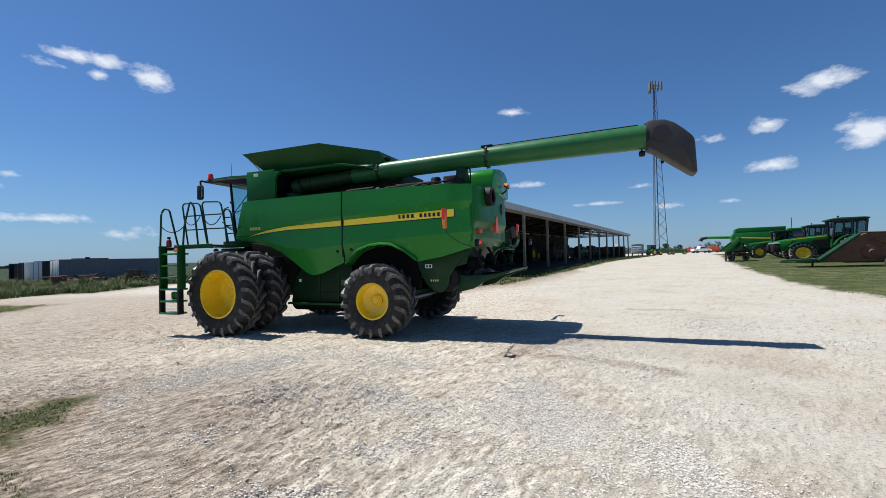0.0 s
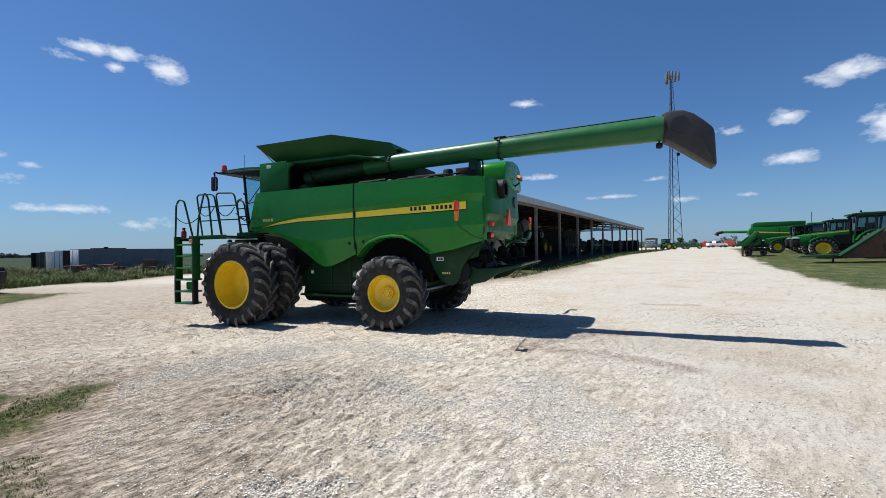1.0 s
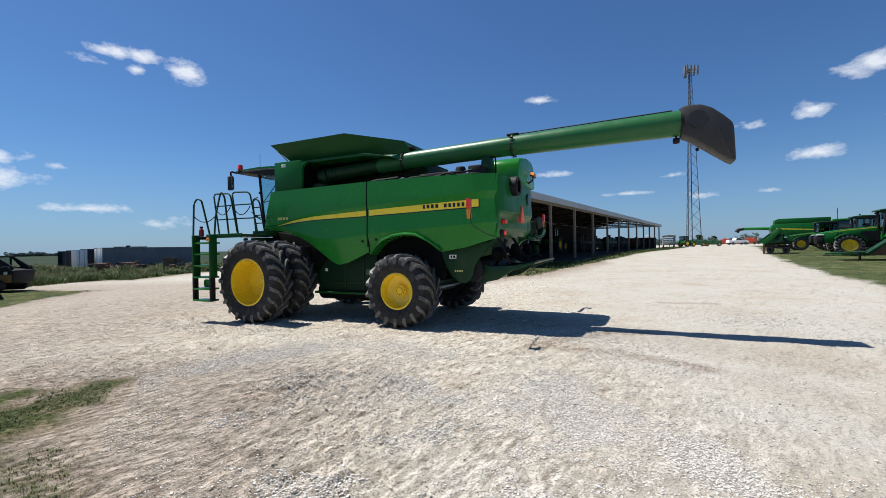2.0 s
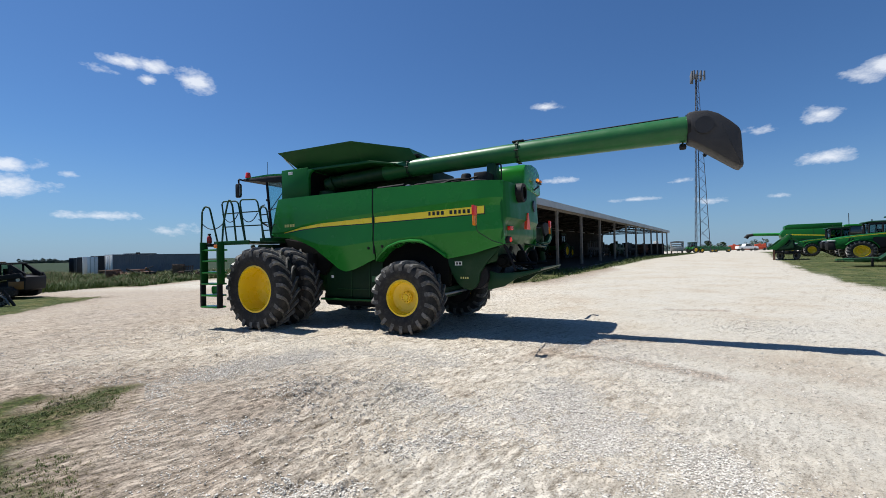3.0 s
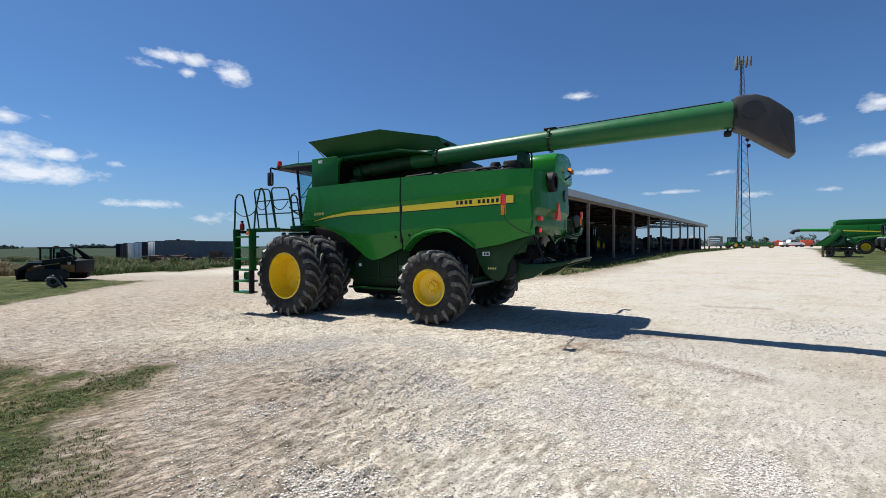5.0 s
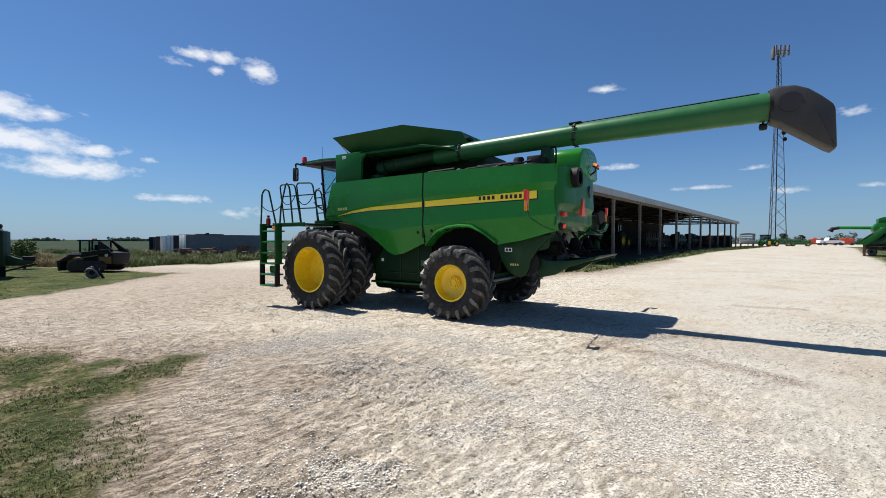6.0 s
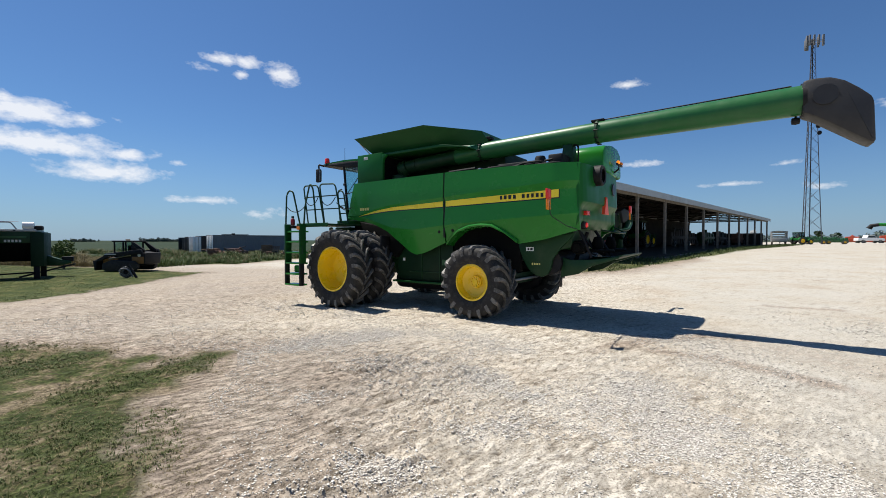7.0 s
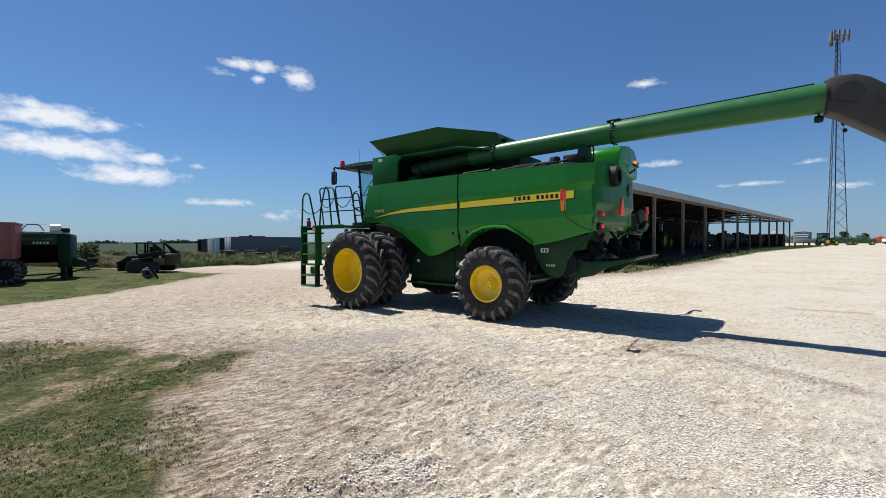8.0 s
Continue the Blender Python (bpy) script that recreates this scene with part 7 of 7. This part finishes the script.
# ---- plants ----
def blades(places, h0, h1, width, rng, lean=0.5):
    """Tufts of thin bent blades."""
    verts, faces = [], []
    for x, y, z in places:
        grown = 1.0 if h1 < 0.3 else 0.35 + 1.9 * abs(noise.noise(Vector((x * 0.35, y * 0.35, 3)))) + 0.25 * rng.random()
        for k in range(rng.randint(4, 7)):
            a = rng.uniform(0, 6.283)
            h = rng.uniform(h0, h1) * grown
            ox, oy = rng.gauss(0, width * 3), rng.gauss(0, width * 3)
            dx, dy = math.cos(a), math.sin(a)
            l = h * rng.uniform(0.15, lean)
            i = len(verts)
            bx, by = x + ox, y + oy
            verts += [(bx - dy * width, by + dx * width, z - 0.01), (bx + dy * width, by - dx * width, z - 0.01),
                      (bx + dx * l * 0.4 + dy * width * 0.7, by + dy * l * 0.4 - dx * width * 0.7, z + h * 0.6), (bx + dx * l * 0.4 - dy * width * 0.7, by + dy * l * 0.4 + dx * width * 0.7, z + h * 0.6),
                      (bx + dx * l, by + dy * l, z + h)]
            faces += [(i, i + 1, i + 2, i + 3), (i + 3, i + 2, i + 4)]
    return verts, faces


def stuff(name, data, material, label, category):
    me = bpy.data.meshes.new(name)
    me.from_pydata(data[0], [], data[1])
    me.materials.append(material)
    return tagged(new(name, me), label, category, kind="stuff")


def scatter(n, x0, x1, y0, y1, rng, deep=0.0, clump=0.0, top=1e9):
    """Places on the lawns inside a rectangle."""
    px = np.array([rng.uniform(x0, x1) for _ in range(n)])
    py = np.array([rng.uniform(y0, y1) for _ in range(n)])
    d = lawn_depth(px, py)
    out = []
    for x, y, k in zip(px, py, d):
        if deep < k < top and noise.noise(Vector((x * 0.8, y * 0.8, 7))) > clump:
            out.append((float(x), float(y), rise(x, y) + wobble(x, y)))
    return out


rng = random.Random(4)
stuff("grass", blades(scatter(26000, -9, -1.6, -0.5, 5.8, rng, -0.1, -0.04), 0.008, 0.028, 0.0026, rng, 2.6), VERGEGRASS, "short worn grass on the verge of the gravel", "grass")
stuff("dry_grass", blades(scatter(14000, -9, -1.6, -0.5, 5.8, rng, -0.3, -0.3), 0.005, 0.016, 0.0022, rng, 5.0), DRYGRASS, "thin dry grass on the verge", "grass")
stuff("grass", blades(scatter(30000, -44, -15, 4, 26, rng, 0.0, -0.35), 0.01, 0.03, 0.006, rng, 4.5), VERGEGRASS, "mown grass round the parked implements", "grass")
stuff("grass", blades(scatter(34000, 12, 46, 11, 62, rng, 0.0, -0.4), 0.01, 0.03, 0.007, rng, 4.5), VERGEGRASS, "mown grass under the parked machines", "grass")
# darker blades than on the verges paint the shed's shade on this grass
stuff("grass", blades([p for p in scatter(40000, -9, 46, 20, 92, rng, 0.0, -0.3) if p[0] < 8 + (p[1] - 20) * 0.6], 0.06, 0.26, 0.01, rng, 1.4), GRASS, "tall grass along the shed", "grass")
stuff("weeds", blades(scatter(60000, -76, -8, 28, 62, rng, 0.1, 0.0), 0.15, 0.55, 0.018, rng, 1.4), WEED, "rank green weeds before the containers", "weeds")
stuff("dry_weeds", blades(scatter(12000, -76, -8, 28, 62, rng, 0.3, 0.05), 0.3, 0.7, 0.014, rng, 1.0), DRYGRASS, "dry seeding weeds before the containers", "weeds")
under = [(x, y, rise(x, y)) for x, y in ((rng.uniform(-75, -29), rng.uniform(25, 40)) for _ in range(16000)) if y > 25 - (x + 29) * 0.14 and y < 33 - (x + 29) * 0.14]
stuff("weeds", blades(under, 0.2, 0.7, 0.015, rng, 1.2), WEED, "tall weeds behind the parked implements", "weeds")
brown = [(x, y, rise(x, y)) for x, y in ((rng.uniform(-52, -33), rng.uniform(25.5, 32)) for _ in range(5000))]
stuff("dry_weeds", blades(brown, 0.4, 1.0, 0.014, rng, 0.9), DRYGRASS, "tall reddish dry weeds behind the loader", "weeds")


def leaf_cloud(bm_verts, bm_faces, centre, rad, n, size, rng):
    for _ in range(n):
        d = Vector((rng.gauss(0, 1), rng.gauss(0, 1), rng.gauss(0, 1))).normalized() * rad * rng.uniform(0.55, 1.05)
        d.z *= 0.75
        p = centre + d
        a = Vector((rng.gauss(0, 1), rng.gauss(0, 1), rng.gauss(0, 1))).normalized()
        b = a.orthogonal().normalized()
        i = len(bm_verts)
        s = size * rng.uniform(0.6, 1.4)
        bm_verts += [p - a * s, p + b * s * 0.6, p + a * s, p - b * s * 0.6]
        bm_faces.append((i, i + 1, i + 2, i + 3))


def build_tree(x, y, h, rng, leaf=0.35, n=900, name="tree", label="leafy green tree"):
    c = thing(name, parked(x, y, rng.uniform(0, 360)), label, "tree" if name == "tree" else "bush")
    part("trunk", tube([(0, 0, -0.1), (0.05 * h, 0, h * 0.3), (0.02 * h, 0.03 * h, h * 0.7)], 0.03 * h, 8, radii=[0.035 * h, 0.025 * h, 0.01 * h]), BARK, c)
    vs, fs = [], []
    for k in range(7):
        a = rng.uniform(0, 6.28)
        q = Vector((math.cos(a) * h * 0.24 * rng.random(), math.sin(a) * h * 0.24 * rng.random(), h * rng.uniform(0.42, 0.82)))
        part("limb", tube([(0.03 * h, 0, h * 0.3), tuple(q)], 0.01 * h, 5), BARK, c)
        leaf_cloud(vs, fs, q, h * rng.uniform(0.16, 0.24), n // 7, leaf, rng)
    me = bpy.data.meshes.new("crown")
    me.from_pydata(vs, [], fs)
    me.materials.append(TREELEAF if name == "tree" else WEED)
    o = new("crown", me)
    o.parent = c
    return c


build_tree(-34.6, 23.6, 2.5, rng, 0.08, 1400, "bush", "bushy green shrub behind the cart")
build_tree(-38.0, 24.6, 1.9, rng, 0.08, 1000, "bush", "low green shrub behind the cart")
for x, y, h in ((114, 215, 5), (121, 216, 4.2), (140, 250, 5)):
    build_tree(x, y, h, rng, 0.4, 700, label="distant leafy tree by the road")


def treeline(name, x0, y0, x1, y1, n, h0, h1, seed, label):
    """A far wood: many leaf clumps along a line."""
    r = random.Random(seed)
    vs, fs = [], []
    for i in range(n):
        t = (i + r.random()) / n
        x, y = x0 + (x1 - x0) * t + r.gauss(0, 4), y0 + (y1 - y0) * t + r.gauss(0, 4)
        h = r.uniform(h0, h1) * (0.55 + 0.9 * abs(noise.noise(Vector((t * 9, seed, 0)))))
        for k in range(3):
            leaf_cloud(vs, fs, Vector((x + r.gauss(0, h * 0.2), y, rise(x, y) + h * (0.25 + 0.25 * k))), h * 0.34, 26, h * 0.13, r)
    me = bpy.data.meshes.new(name)
    me.from_pydata(vs, [], fs)
    # distance haze comes from this leaf colour alone
    me.materials.append(HAZYLEAF)
    tagged(new(name, me), label, "woods", kind="stuff")


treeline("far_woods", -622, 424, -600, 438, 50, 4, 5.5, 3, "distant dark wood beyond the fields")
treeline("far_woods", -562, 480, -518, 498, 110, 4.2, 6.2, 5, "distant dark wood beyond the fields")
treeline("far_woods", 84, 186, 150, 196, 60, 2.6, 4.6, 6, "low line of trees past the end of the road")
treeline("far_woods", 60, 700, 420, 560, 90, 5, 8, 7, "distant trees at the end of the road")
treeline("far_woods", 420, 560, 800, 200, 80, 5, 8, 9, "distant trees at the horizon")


# ---- loose stones on the yard ----
def build_stones():
    r = np.random.RandomState(12)
    base = np.array([(i, j, k) for i in (-1, 1) for j in (-1, 1) for k in (-1, 1)], float) * 0.72
    quad = np.array([(0, 1, 3, 2), (4, 6, 7, 5), (0, 4, 5, 1), (2, 3, 7, 6), (0, 2, 6, 4), (1, 5, 7, 3)])
    n = 1500000
    a = np.radians(r.uniform(-64, 52, n))
    d = np.sqrt(r.uniform(0, 1, n) ** 1.25 * (13.0 ** 2 - 1.8 ** 2) + 1.8 ** 2)
    x, y = d * np.sin(a), d * np.cos(a)
    keep = (r.uniform(0, 1, n) < loose_chips(x, y) ** 1.25 * np.clip(1.4 - d / 11, 0.2, 1) * 0.6) & (lawn_depth(x, y) < -0.35)
    x, y = x[keep], y[keep]
    n = len(x)
    size = r.uniform(0.0034, 0.0072, n) * np.where(r.uniform(0, 1, n) < 0.05, 1.5, 1.0) * (1 + np.hypot(x, y) * 0.03)
    z = np.array([rise(p, q) + wobble(p, q) for p, q in zip(x.tolist(), y.tolist())])
    c, s = np.cos(a[keep] * 40), np.sin(a[keep] * 40)
    pts = base[None] * size[:, None, None] * r.uniform(0.75, 1.3, (n, 1, 3)) + r.uniform(-0.42, 0.42, (n, 8, 3)) * size[:, None, None]
    vx = pts[:, :, 0] * c[:, None] - pts[:, :, 1] * s[:, None] + x[:, None]
    vy = pts[:, :, 0] * s[:, None] + pts[:, :, 1] * c[:, None] + y[:, None]
    vz = pts[:, :, 2] * 0.7 + (z + size * 0.22)[:, None]
    verts = np.stack([vx, vy, vz], 2).reshape(-1, 3).tolist()
    faces = (quad[None] + (np.arange(n) * 8)[:, None, None]).reshape(-1, 4).tolist()
    m, nt, b = nodes_of("limestone_chips")
    g = nt.nodes.new("ShaderNodeNewGeometry")
    nt.links.new(ramp(nt, g.outputs["Random Per Island"], [(0, (0.33, 0.3, 0.26)), (0.35, (0.53, 0.495, 0.435)), (1, (0.68, 0.645, 0.58))]), b.inputs["Base Color"])
    b.inputs["Roughness"].default_value = 0.9
    stuff("gravel", (verts, faces), m, "loose pale limestone chips on the yard", "gravel")


build_stones()
